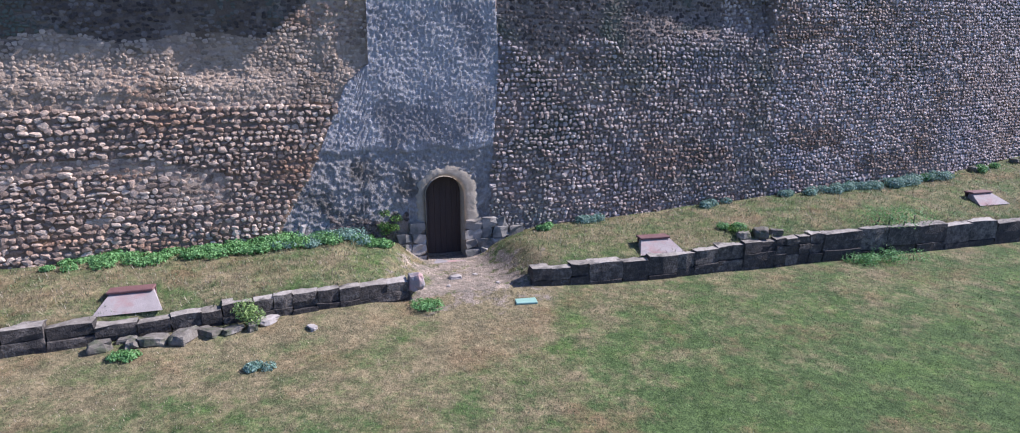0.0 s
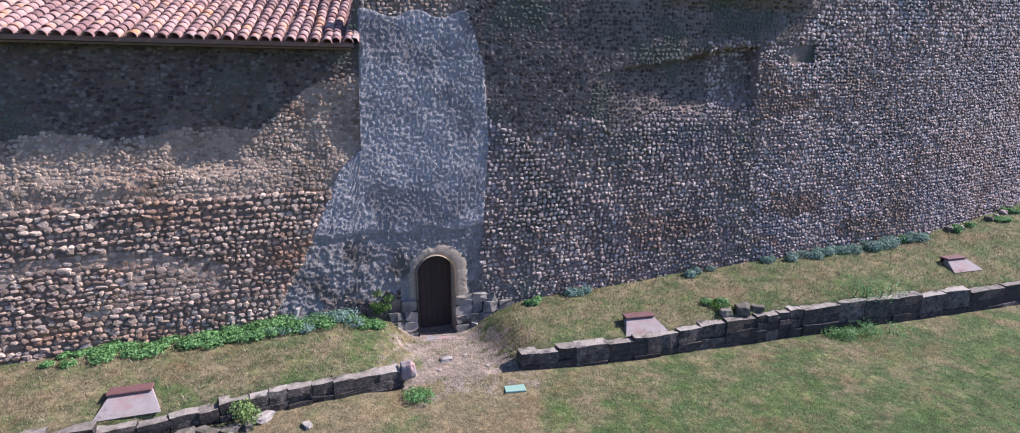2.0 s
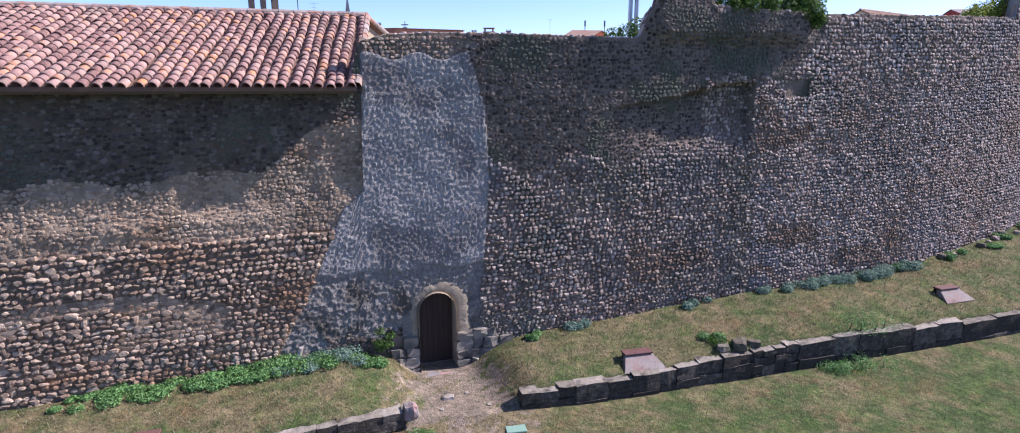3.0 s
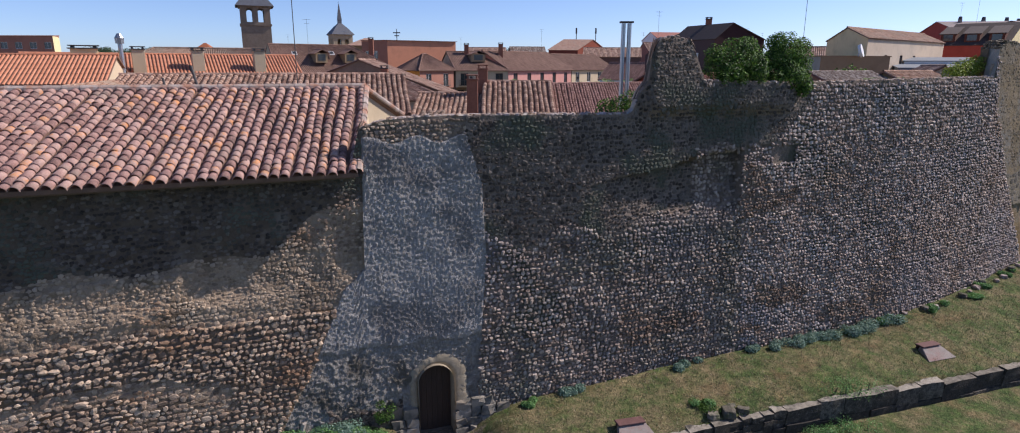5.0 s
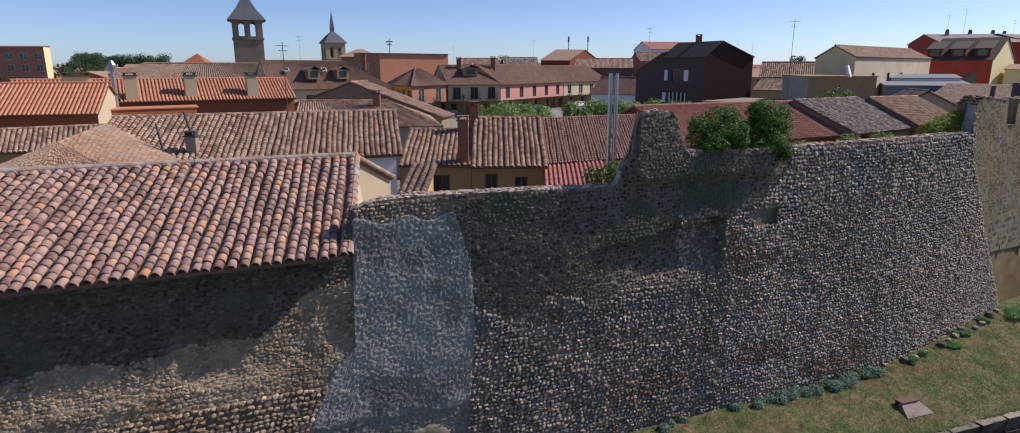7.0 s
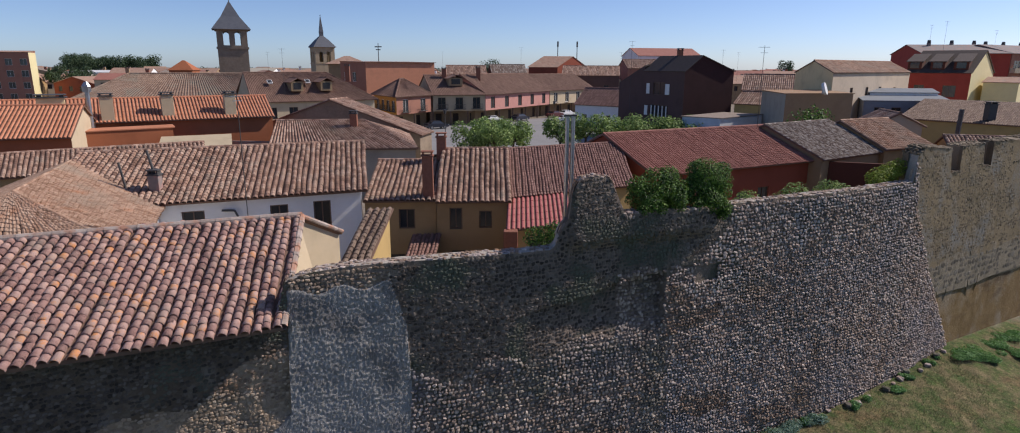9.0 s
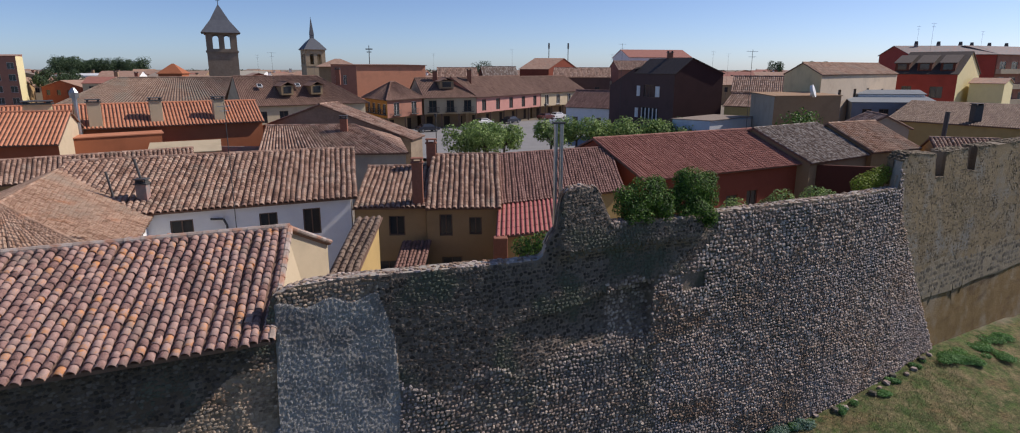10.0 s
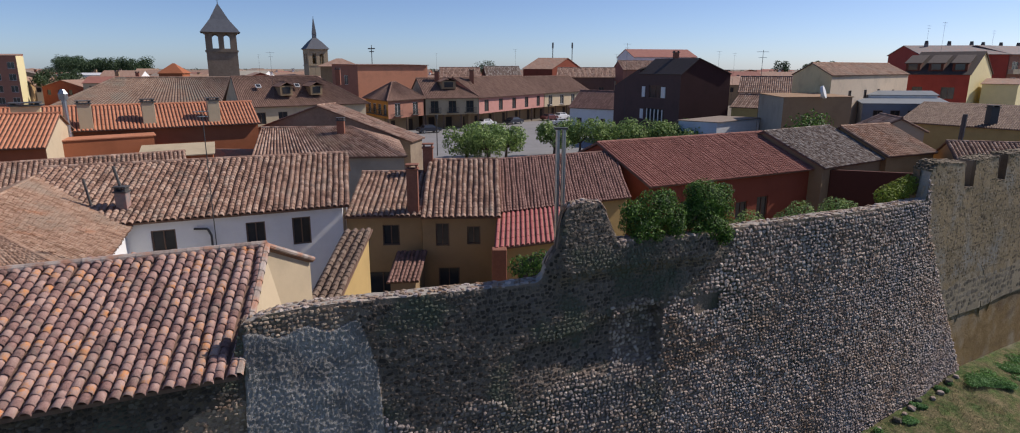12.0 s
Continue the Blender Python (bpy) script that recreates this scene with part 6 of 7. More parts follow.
tagged(gw, "weathered grey concrete yard wall", "wall", kind="structure")
house("orange house with a broad shallow tile roof", (-55.0, 49.0), (22.7, 5.8), (-2.4, 8.2), 2.6, 9.1, 11.2, M_ORANGE, M_TILE_OR, "gable", tiles=("rib", 0.32), over=0.6, sides={"right": M_CREAM})

# ---- the square ----
paving = part("plaza_paving", Shape().slab([(-9, 82, 3.67), (40, 82, 3.67), (62, 170, 3.67), (-20, 118, 3.67)], 0.1), M_ASPHALT)
tagged(paving, "grey paved town square", "pavement", kind="structure")


def arcade_house(label, o, U, V, zr, walls, roof, n, style, kind="gable", sides=None, left=()):
    """A two-storey house on an open ground-floor arcade of posts."""
    ln = Vector(U).length
    step = ln / n
    fr = [(step * (i + 0.5) - 0.75, 6.75, 1.5, 2.25) for i in range(n)]
    h = house(label, o, U, V, 6.4, 9.7, zr, walls, roof, kind, front=fr, style=style, tiles=("rib", 0.32), over=0.6, sides=sides, left=left)
    o, U, V = Vector(o), Vector(U), Vector(V)
    u, v = U.normalized(), V.normalized()
    s = Shape()
    inset = o + v * 2.6
    facade(s, inset, inset + U, 3.6, 6.4, v, [(step * (i + 0.5) - 0.6, 3.7, 1.2, 2.1) for i in range(n)], 0.2)
    for p, q in ((o + V, inset), (inset + U, o + U + V)):
        s.add([(p.x, p.y, 3.6), (q.x, q.y, 3.6), (q.x, q.y, 6.4), (p.x, p.y, 6.4)], [(0, 1, 2, 3)])
    s.add([(q.x, q.y, 6.4) for q in (o, o + U, o + U + V, o + V)], [(0, 1, 2, 3)])
    part("ground_floor", s, M_TAN, h, "shaded shop fronts behind the arcade", fix=False)
    for i in range(n + 1):
        q = o + U * (i / n) + v * 0.2
        part("post", Shape().block((q.x, q.y, 5.0), (0.28, 0.28, 2.8), 0.02), M_FRAME_DARK, h)
    for i in range(n):
        q = inset + U * ((i + 0.5) / n) + v * 0.15
        part("door", Shape().box((q.x, q.y, 4.75), (1.15, 0.06, 2.1), Matrix.Rotation(math.atan2(u.y, u.x), 3, 'Z')), M_DOOR, h)
    return h


arcade_house("orange arcaded corner house with glazed balconies", (-12.3, 113.2), (5.5, 8.6), (-5.6, 11.0), 12.4, M_ROSE, M_TILE_FAR, 2, "wr", "hip", {"left": M_AMBER}, [(1.5 + 2.8 * i, 6.9, 1.6, 1.9) for i in range(4)])
buff = arcade_house("buff arcaded house with dark balconies", (-6.5, 122.4), (10.0, 2.8), (-4.0, 12.0), 13.0, M_BUFF, M_TILE_FAR, 3, "dr")
DORMERS = [(buff, -2.6, 127.0, 11.9, math.atan2(2.8, 10.0), 2.8)]
arcade_house("pink arcaded house with a grey-brown roof", (3.6, 125.2), (15.0, 21.5), (-10.0, 7.0), 13.2, M_PINK, M_TILE_FAR, 5, "d")
arcade_house("cream arcaded house at the corner of the square", (18.8, 147.0), (12.6, 13.5), (-9.0, 8.4), 13.0, M_CREAM, M_TILE_FAR, 4, "ws")
dormer_house = house("cream house with dormers in a broad tiled roof", (-32.4, 100.2), (16.7, 10.3), (-6.4, 10.4), 3.4, 9.5, 13.6, M_CREAM, M_TILE_FAR, "hip", hip_left=False,
                     front=[(1.9 + 3.3 * i, 6.6, 1.4, 1.8) for i in range(5)], tiles=("rib", 0.32), over=0.5)
DORMERS += [(dormer_house, -27.6, 105.6, 11.6, math.atan2(9.8, 15.9), 1.9), (dormer_house, -23.6, 108.3, 11.6, math.atan2(9.8, 15.9), 1.9)]
for ob, x, y, z, turn, w in DORMERS:
    m = Matrix.Rotation(turn, 3, 'Z')
    d = part("dormer", Shape().box((x, y, z), (w, 2.8, 1.5), m), M_TAN, ob)
    q = Vector((x, y, 0)) + m @ Vector((0, -1.42, 0))
    part("pane", Shape().box((q.x, q.y, z + 0.05), (w * 0.62, 0.06, 1.0), m), M_GLASS, d)
    rf = Shape()
    for sg in (-1, 1):
        c = [Vector((x, y, 0)) + m @ Vector(k) for k in ((sg * (w / 2 + 0.35), -1.8, z + 0.65), (0, -1.5, z + 1.3), (0, 2.2, z + 1.3), (sg * (w / 2 + 0.35), 2.2, z + 0.65))]
        rf.slab(c, 0.1)
    part("dormer_roof", rf, M_TILE_FAR, d)
# roof windows between the dormers
m = Matrix.Rotation(math.atan2(9.8, 15.9), 3, 'Z') @ Matrix.Rotation(math.atan2(4.1, 6.1), 3, 'X')
for x, y, z in ((-31.2, 104.5, 12.3), (-26.0, 107.4, 12.35)):
    w = part("roof_window", Shape().block((x, y, z), (0.8, 0.9, 0.16), 0.02, m), M_FRAME_WHITE, dormer_house)
    part("pane", Shape().box(Vector((x, y, z)) + m @ Vector((0, 0, 0.09)), (0.6, 0.7, 0.02), m), M_GLASS, w)

# ---- tall dark building ----
dark = house("tall dark brown brick building with white shutters", (28.5, 101.3), (3.5, -9.4), (8.5, 3.15), 3.4, 14.3, 16.5, M_BROWN, M_ROOF_DK, "gable", ridge_at=0.33,
             front=[(1.9, 7.3, 4.6, 1.9), (2.6, 10.7, 3.0, 1.9)], style="d", over=0.15, sides={"right": M_BROWN_R})
U, V = Vector((3.5, -9.4, 0)).normalized(), Vector((8.5, 3.15, 0)).normalized()
mt = Matrix((U, U.cross(Vector((0, 0, 1))) * -1, Vector((0, 0, 1)))).transposed()
o = Vector((28.5, 101.3, 0)) + U.cross(Vector((0, 0, 1))) * 0.06
for u, z, w, hh in ((1.0, 8.2, 0.8, 1.5), (1.3, 11.6, 0.8, 1.6), (6.2, 11.6, 1.0, 1.6)):
    part("shutter", Shape().box(o + U * u + Vector((0, 0, z)), (w, 0.08, hh), mt), M_FRAME_WHITE, dark, "white window shutter")
for k in range(5):
    part("window_bar", Shape().box(o + U * (2.4 + 0.95 * k) + Vector((0, 0, 8.2)), (0.2, 0.08, 1.7), mt), M_FRAME_WHITE, dark)
# the lower wing, its roof running down from the main ridge
F0, F1 = Vector((28.5, 101.3, 0)), Vector((28.5, 101.3, 0)) - U * 7.0
wing = Shape()
wing.slab([(F1.x, F1.y, 3.4), (F0.x, F0.y, 3.4), (F0.x, F0.y, 15.0), (F1.x, F1.y, 12.2)], 0.3)
part("wing_wall", wing, M_BROWN, dark)
G0, G1 = F0 + V * 6, F1 + V * 6
wing = Shape()
wing.slab([(F1.x, F1.y, 12.3), (F0.x, F0.y, 15.1), (G0.x, G0.y, 16.6), (G1.x, G1.y, 12.3)], 0.2)
part("wing_roof", wing, M_ROOF_DK, dark)
wing = Shape()
wing.slab([(G1.x, G1.y, 3.4), (F1.x, F1.y, 3.4), (F1.x, F1.y, 12.2), (G1.x, G1.y, 12.2)], 0.3)
part("wing_wall", wing, M_BROWN, dark)
house("low pale house at the edge of the square", (20.2, 118.0), (7.4, -6.0), (5.0, 6.0), 3.4, 8.2, 10.9, M_WHITE, M_TILE_DK, "gable", front=[(1.5 + 2.4 * i, 4.9, 1.0, 1.4) for i in range(3)], tiles=("rib", 0.32), over=0.4)
house("flat-roofed tan building before the pale yellow one", (39.9, 77.0), (9.2, 1.0), (2.0, 11.0), 3.0, 11.7, 11.75, M_UMBER, M_UMBER, "lean", over=0.05, sides={"left": M_GREYW})
house("house under a broad brown roof behind the tan building", (47.5, 108.0), (9.5, -5.0), (4.5, 9.0), 3.4, 11.2, 13.6, M_TAN, M_TILE_OLD, "gable", tiles=("rib", 0.32))
house("yellow cottage with a small brown roof", (40.8, 94.5), (4.0, -3.6), (4.5, 5.0), 3.4, 9.6, 11.2, M_YELLOW, M_TILE_OLD, "gable", tiles=("rib", 0.32))
house("blue-grey workshop with a flat pale roof", (57.2, 88.5), (11.5, -2.0), (2.0, 5.5), 3.0, 10.3, 10.9, M_BLUE, M_PALEBLUE, "lean", front=[(1.5 + 2.3 * i, 8.2, 1.3, 1.2) for i in range(4)], category="workshop", over=0.1)
house("workshop with a white sheet roof", (60.8, 93.0), (9.5, -1.5), (1.0, 3.0), 3.0, 11.3, 11.8, M_WHITE, M_PALEBLUE, "lean", category="workshop", over=0.2)
dish = thing("satellite_dish", "white satellite dish on a short mast", "dish")
part("mast", Shape().tube((44.5, 77.0, 11.7), (44.5, 77.0, 12.6), 0.06), M_METAL, dish)
part("reflector", Shape().tube((44.5, 76.9, 12.3), (44.75, 76.7, 12.4), 0.75, 0.8, 16), M_FRAME_WHITE, dish)
house("low garage with a light blue wall and a grey roof", (30.1, 86.0), (3.9, -3.6), (7.5, 4.0), 3.4, 8.25, 8.5, M_SKYBLUE, M_TILE_GREY, "lean", category="garage", over=0.1, sides={"right": M_WHITE})

# ---- further buildings ----
house("long pale yellow building with a shallow roof", (50.5, 85.5), (23.0, 17.5), (0.5, 11.5), 3.4, 14.2, 15.8, M_LILAC, M_BROWN_ROOF, "gable", sides={"left": M_STRAW},
           front=[(6.0, 10.5, 1.0, 1.6), (11.5, 10.5, 1.0, 1.6), (16.5, 10.5, 1.0, 1.6), (22.5, 10.3, 1.0, 1.6)], over=0.3, tiles=("rib", 0.32))
rw = house("red house with a bright yellow gable and dormered dark roof", (79.8, 112.6), (6.4, -7.0), (11.0, 8.5), 3.4, 14.2, 18.0, M_CRIMSON, M_ROOF_DK, "gable", front=[(1.2, 10.2, 1.6, 1.8), (5.6, 10.0, 2.0, 2.0)], style="d", over=0.3, sides={"right": M_GABLE})
U, V = Vector((6.4, -7.0, 0)).normalized(), Vector((11.0, 8.5, 0)).normalized()
for k in (-0.6, 2.9, 6.4):
    q = Vector((79.8, 112.6, 0)) + U * (k + 1.2) + V * 2.0
    ang = math.atan2(U.y, U.x)
    m = Matrix.Rotation(ang, 3, 'Z')
    d = part("dormer", Shape().box((q.x, q.y, 15.3), (2.2, 2.6, 1.7), m), M_MAROON, rw, "dark red dormer")
    part("dormer_roof", Shape().slab([tuple(Vector((q.x, q.y, 0)) + m @ Vector(c)) for c in ((-1.35, -1.6, 16.1), (1.35, -1.6, 16.1), (1.35, 3.4, 17.5), (-1.35, 3.4, 17.5))], 0.14), M_ROOF_DK, d)
    p = Vector((q.x, q.y, 15.4)) + m @ Vector((0, -1.32, 0))
    part("pane", Shape().box(p, (1.4, 0.06, 1.0), m), M_GLASS, d)
house("yellow annex beside the red house", (89.9, 107.2), (3.0, -4.0), (6.0, 5.0), 3.4, 12.6, 13.4, M_GABLE, M_TILE_OLD, "gable")
red_block = house("tall dark red apartment block under a grey roof", (95, 131), (17, -3.0), (4, 16), 3.4, 18.0, 19.9, M_CRIMSON, M_CONCRETE, "gable", category="apartment block", over=0.5)
flats = house("apartment block with brick balconies and pale bands", (112.2, 128.0), (40, 16.0), (-4, 14), 3.4, 18.0, 19.9, M_ROSE, M_CONCRETE, "gable", front=grid_holes(1.2, 4.4, 9, 5.0, 3.2, 4, 2.4, 1.9), style="w", category="apartment block", over=0.5)
u = Vector((40, 16.0, 0)).normalized()
w = u.cross(Vector((0, 0, 1)))
for k in range(4):
    q = Vector((112.2, 128.0, 4.9 + 3.2 * k)) + u * 20 + w * 0.55
    part("balcony", Shape().box(q, (40, 1.0, 1.0), Matrix.Rotation(math.atan2(u.y, u.x), 3, 'Z')), M_CREAM, flats, "pale balcony band")
for k in range(7):
    q = Vector((100.5, 137.0, 19.4)) + Vector((5.6, 0.6 if k < 3 else 1.6, 0)) * k
    c = part("chimney", Shape().block((q.x, q.y, 19.5), (0.6, 0.6, 1.6), 0.03), M_CONCRETE, red_block if k < 3 else flats)
    part("cowl", Shape().tube((q.x, q.y, 20.3), (q.x, q.y, 20.9), 0.4, 0.3, 8), M_IRON, c)
house("brick building with a blank orange side wall", (-21.9, 140.0), (14.2, 8.0), (-7.0, 8.0), 3.4, 15.6, 15.8, M_BRICK_SIDE, M_TILE_FAR, "lean", tiles=None, sides={"left": M_ROSE}, left=[(1.5, 11.5, 1.6, 2.0), (5, 11.5, 1.6, 2.0)], style="w")
house("small tower house with a pyramid roof", (-36.5, 170), (9.5, 1.0), (-1.5, 8.0), 3.4, 15.6, 17.3, M_TAN, M_TILE_OLD, "hip", over=0.8)
house("white warehouse with a pale roof far off", (-79.5, 230), (9.5, 0.5), (0, 12), 3.4, 12.4, 13.8, M_WHITE, M_GREYW, "gable")
house("white house far off with a red roof", (52.5, 200), (21, 3), (-2, 14), 3.4, 18.4, 20.8, M_WHITE, M_TILE_RED, "gable", front=[(3, 12, 1.6, 2), (9, 12, 1.6, 2)], style="d")
house("yellow house with a brown roof behind the arcades", (-6, 172), (10.5, 0.5), (-0.5, 9), 3.4, 12.6, 15.0, M_YELLOW, M_TILE_OLD, "gable", front=[(1 + 3 * i, 9.8, 1.2, 1.6) for i in range(3)], tiles=("rib", 0.32))
house("dark red house with a grey roof behind the arcades", (6.2, 175), (9.5, 1.0), (-1, 9), 3.4, 12.9, 15.3, M_MAROON, M_TILE_GREY, "gable", front=[(1 + 3 * i, 10.0, 1.2, 1.6) for i in range(3)], style="w", tiles=("rib", 0.32))
house("rose house with a low tiled roof before the white one", (46, 186), (17, 1), (-1, 9), 3.4, 14.6, 17.0, M_ROSE, M_TILE_OLD, "gable", front=[(2 + 4 * i, 11.5, 1.3, 1.7) for i in range(4)], tiles=("rib", 0.32))
house("red house with a pale gable", (16.9, 185), (8.5, 1.0), (10, 9), 3.4, 14.8, 17.8, M_RED, M_TILE_OLD, "gable", front=[(1.5, 11, 1.2, 1.6), (5, 11, 1.2, 1.6)])
house("brown house with a wide roof", (24.5, 169), (15, -1), (2, 10), 3.4, 12.7, 15.0, M_BROWN, M_TILE_OLD, "gable", front=[(11, 8, 1.4, 2.2)], tiles=("rib", 0.32))
house("apartment block with yellow side walls and brick balconies", (-139.2, 188), (16.8, -1.0), (-6.6, 13), 3.4, 18.1, 18.7, M_ROSE, M_TILE_OLD, "lean", sides={"right": M_GABLE}, front=grid_holes(1.5, 4.2, 4, 5.0, 3.2, 4, 2.0, 1.8), category="apartment block", style="w")
house("long brown tiled roof of a large barn", (-64, 106), (32, 13), (-5, 15), 3.4, 9.0, 13.2, M_OCHRE, M_TILE_BARN, "hip", tiles=("rib", 0.5), category="barn")
house("nave of a church under a grey-brown roof", (-62, 122), (15, 3), (-2, 9), 3.4, 10.5, 12.6, M_TOWER, M_TILE_GREY, "gable", category="church")
house("orange house with a hipped roof", (-79.3, 175), (5.8, 0.5), (-0.6, 6), 3.4, 13.7, 16.0, M_ORANGE, M_ORANGE, "hip")


for ob, x, y, z0, z1, w in ((buff, -4.6, 128.5, 11.5, 14.4, 0.9), (buff, 2.2, 130.5, 11.8, 14.6, 0.9), (dormer_house, -20.5, 113.0, 12.2, 14.8, 0.8), (dark, 33.2, 98.5, 15.8, 17.4, 0.8),
                            (gable_house, -10.5, 64.0, 8.6, 10.2, 0.7)):
    chimney(ob, x, y, z0, z1, w, M_BRICK)


# ---- church towers ----
def bell_tower(label, x, y, turn, w, zg, z_eave, z_tip, z_string, body, roof_mat, arches, spire):
    t = thing("church_tower", label, "tower")
    m = Matrix.Rotation(radians(turn), 3, 'Z')

    def pt(a, b, z):
        q = m @ Vector((a, b, 0))
        return (x + q.x, y + q.y, z)

    s = Shape()
    k = w / 2
    corners = [(-k, -k), (k, -k), (k, k), (-k, k)]
    holes = []
    bw = w * 0.2
    for sgn in (-1, 1):
        holes.append((k + sgn * w * 0.19 - bw / 2, z_string + 0.5, bw, (z_eave - z_string) * arches))
    for i in range(4):
        p, q = corners[i], corners[(i + 1) % 4]
        P, Q = pt(*p, 0), pt(*q, 0)
        inn = m @ Vector(((0, 1, 0), (-1, 0, 0), (0, -1, 0), (1, 0, 0))[i])
        facade(s, P[:2], Q[:2], zg, z_eave, inn[:2], holes, w * 0.16)
    part("wall", s, body, t)
    for z, g in ((z_string, 0.18), (z_eave - 0.2, 0.3)):
        part("string_course", Shape().box((x, y, z), (w + g * 2, w + g * 2, 0.35), m), body, t)
    for i in range(4):
        p, q = Vector((*corners[i], 0)), Vector((*corners[(i + 1) % 4], 0))
        for h in holes:
            a = Shape()
            c = p.lerp(q, (h[0] + h[2] / 2) / w)
            c0 = c * 0.97
            zt = h[1] + h[3]
            along = (q - p).normalized()
            pts = []
            for j in range(9):
                an = math.pi * j / 8
                e = c0 + along * (math.cos(an) * bw / 2)
                pts.append(pt(e.x, e.y, zt - bw / 2 + math.sin(an) * bw / 2))
            c1, c2 = c0 + along * bw / 2, c0 - along * bw / 2
            a.add(pts[:5] + [pt(c1.x, c1.y, zt)], [(0, 1, 2, 3, 4, 5)])
            a.add(pts[4:] + [pt(c2.x, c2.y, zt)], [(0, 1, 2, 3, 4, 5)])
            part("arch_head", a, body, t, fix=False)
    r = Shape()
    n = 4
    prof = spire
    for (g0, z0), (g1, z1) in zip(prof, prof[1:]):
        for i in range(4):
            a0, b0 = corners[i], corners[(i + 1) % 4]
            r.add([pt(a0[0] * g0, a0[1] * g0, z0), pt(b0[0] * g0, b0[1] * g0, z0), pt(b0[0] * g1, b0[1] * g1, z1), pt(a0[0] * g1, a0[1] * g1, z1)], [(0, 1, 2, 3)])
    part("spire", r, roof_mat, t, "slate-covered spire")
    f = Shape().tube((x, y, z_tip - 0.3), (x, y, z_tip + 1.4), 0.09, 0.04, 6)
    f.box((x, y, z_tip + 0.9), (0.7, 0.08, 0.08))
    part("finial", f, M_IRON, t)
    return t


bell_tower("brown stone bell tower with paired arches and a slate spire", -47.4, 134.5, 20.6, 5.6, 3.4, 21.9, 27.1, 18.2, M_TOWER, M_SLATE, 0.72,
           [(1.28, 21.75), (1.05, 22.6), (0.62, 24.2), (0.04, 27.2)])
bell_tower("pale stone church tower with a slender slate spire", -58.8, 260, 28, 7.6, 3.4, 22.0, 33.0, 15.8, M_TOWER_PALE, M_SLATE, 0.62,
           [(1.18, 21.9), (0.6, 24.6), (0.18, 26.2), (0.18, 27.4), (0.2, 27.5), (0.03, 33.4)])


# ---- trees ----
def tree(x, y, zg, height, spread, material, label, seed, count=2200, leaf=0.3, name="tree", group=""):
    rnd = random.Random(seed)
    t = thing(name, label, "tree", group)
    s = Shape()
    s.tube((x, y, zg - 0.2), (x + 0.1, y, zg + height * 0.4), 0.2, 0.13, 8)
    blobs = []
    for i in range(9):
        a = rnd.uniform(0, 6.28)
        r = spread * math.sqrt(rnd.random()) * 0.75
        b = (x + r * math.cos(a), y + r * math.sin(a), zg + height * rnd.uniform(0.42 if leaf == 0.42 else 0.55, 0.82))
        s.tube((x + 0.1, y, zg + height * 0.38), b, 0.09, 0.03, 5)
        blobs.append((*b, spread * rnd.uniform(0.35, 0.52)))
    part("trunk", s, M_BARK, t)
    part("crown", leaf_cloud(rnd, blobs, count, leaf), material, t, fix=False)
    return t


PLANES = [(1.4, 82.0), (4.0, 78.5), (6.4, 80.8), (4.4, 84.5), (13.0, 84.5), (16.5, 85), (20, 85.5), (23.5, 85), (27, 85.5), (30.5, 85)]
for i, (x, y) in enumerate(PLANES):
    tree(x, y, 3.6, 4.6 if i < 4 else 4.7, 2.9, M_LEAF_TREE, "pollarded plane tree with light green leaves on the square", 100 + i, 2000, 0.42, group="plane trees on the square")


def pine_wood():
    rnd = random.Random(77)
    s = Shape()
    for i in range(150):
        y = 470 + rnd.uniform(0, 60)
        x = y / 480 * rnd.uniform(-292, -229)
        zt = 3.6 + rnd.uniform(13.5, 18) * (0.9 + 0.1 * math.sin((x + 240) * 0.06))
        blobs = [(x + rnd.uniform(-2.5, 2.5), y + rnd.uniform(-2, 2), zt - k * 3.2, rnd.uniform(2.2, 3.8)) for k in range(4)]
        c = leaf_cloud(rnd, blobs, 380, 1.1)
        s.add(c.v, c.f)
    w = part("wood", s, M_PINE, fix=False)
    tagged(w, "dark green pine wood on the horizon", "trees", kind="stuff")


pine_wood()
house("long low white warehouse below the pine wood", (-184, 300), (31, 0), (0, 10), 3.4, 11.4, 12.3, M_WHITE, M_FRAME_WHITE, "lean", category="warehouse")
rnd = random.Random(15)
for i, (x, y, h, sp) in enumerate(((-126.5, 203, 13, 3.8), (-119.5, 204, 11, 3.4), (-123, 212, 12.5, 4), (8, 300, 16, 6), (46, 330, 18, 4), (150, 300, 16, 4), (168, 310, 17, 3), (175, 312, 18, 3), (182, 315, 17, 3), (40.2, 70, 7.2, 3.6))):
    tree(x, y, 3.5, h, sp, M_PINE if i != 9 else M_LEAF, "dark tree among the far houses", 200 + i, 1500, 0.7 if i != 9 else 0.4)


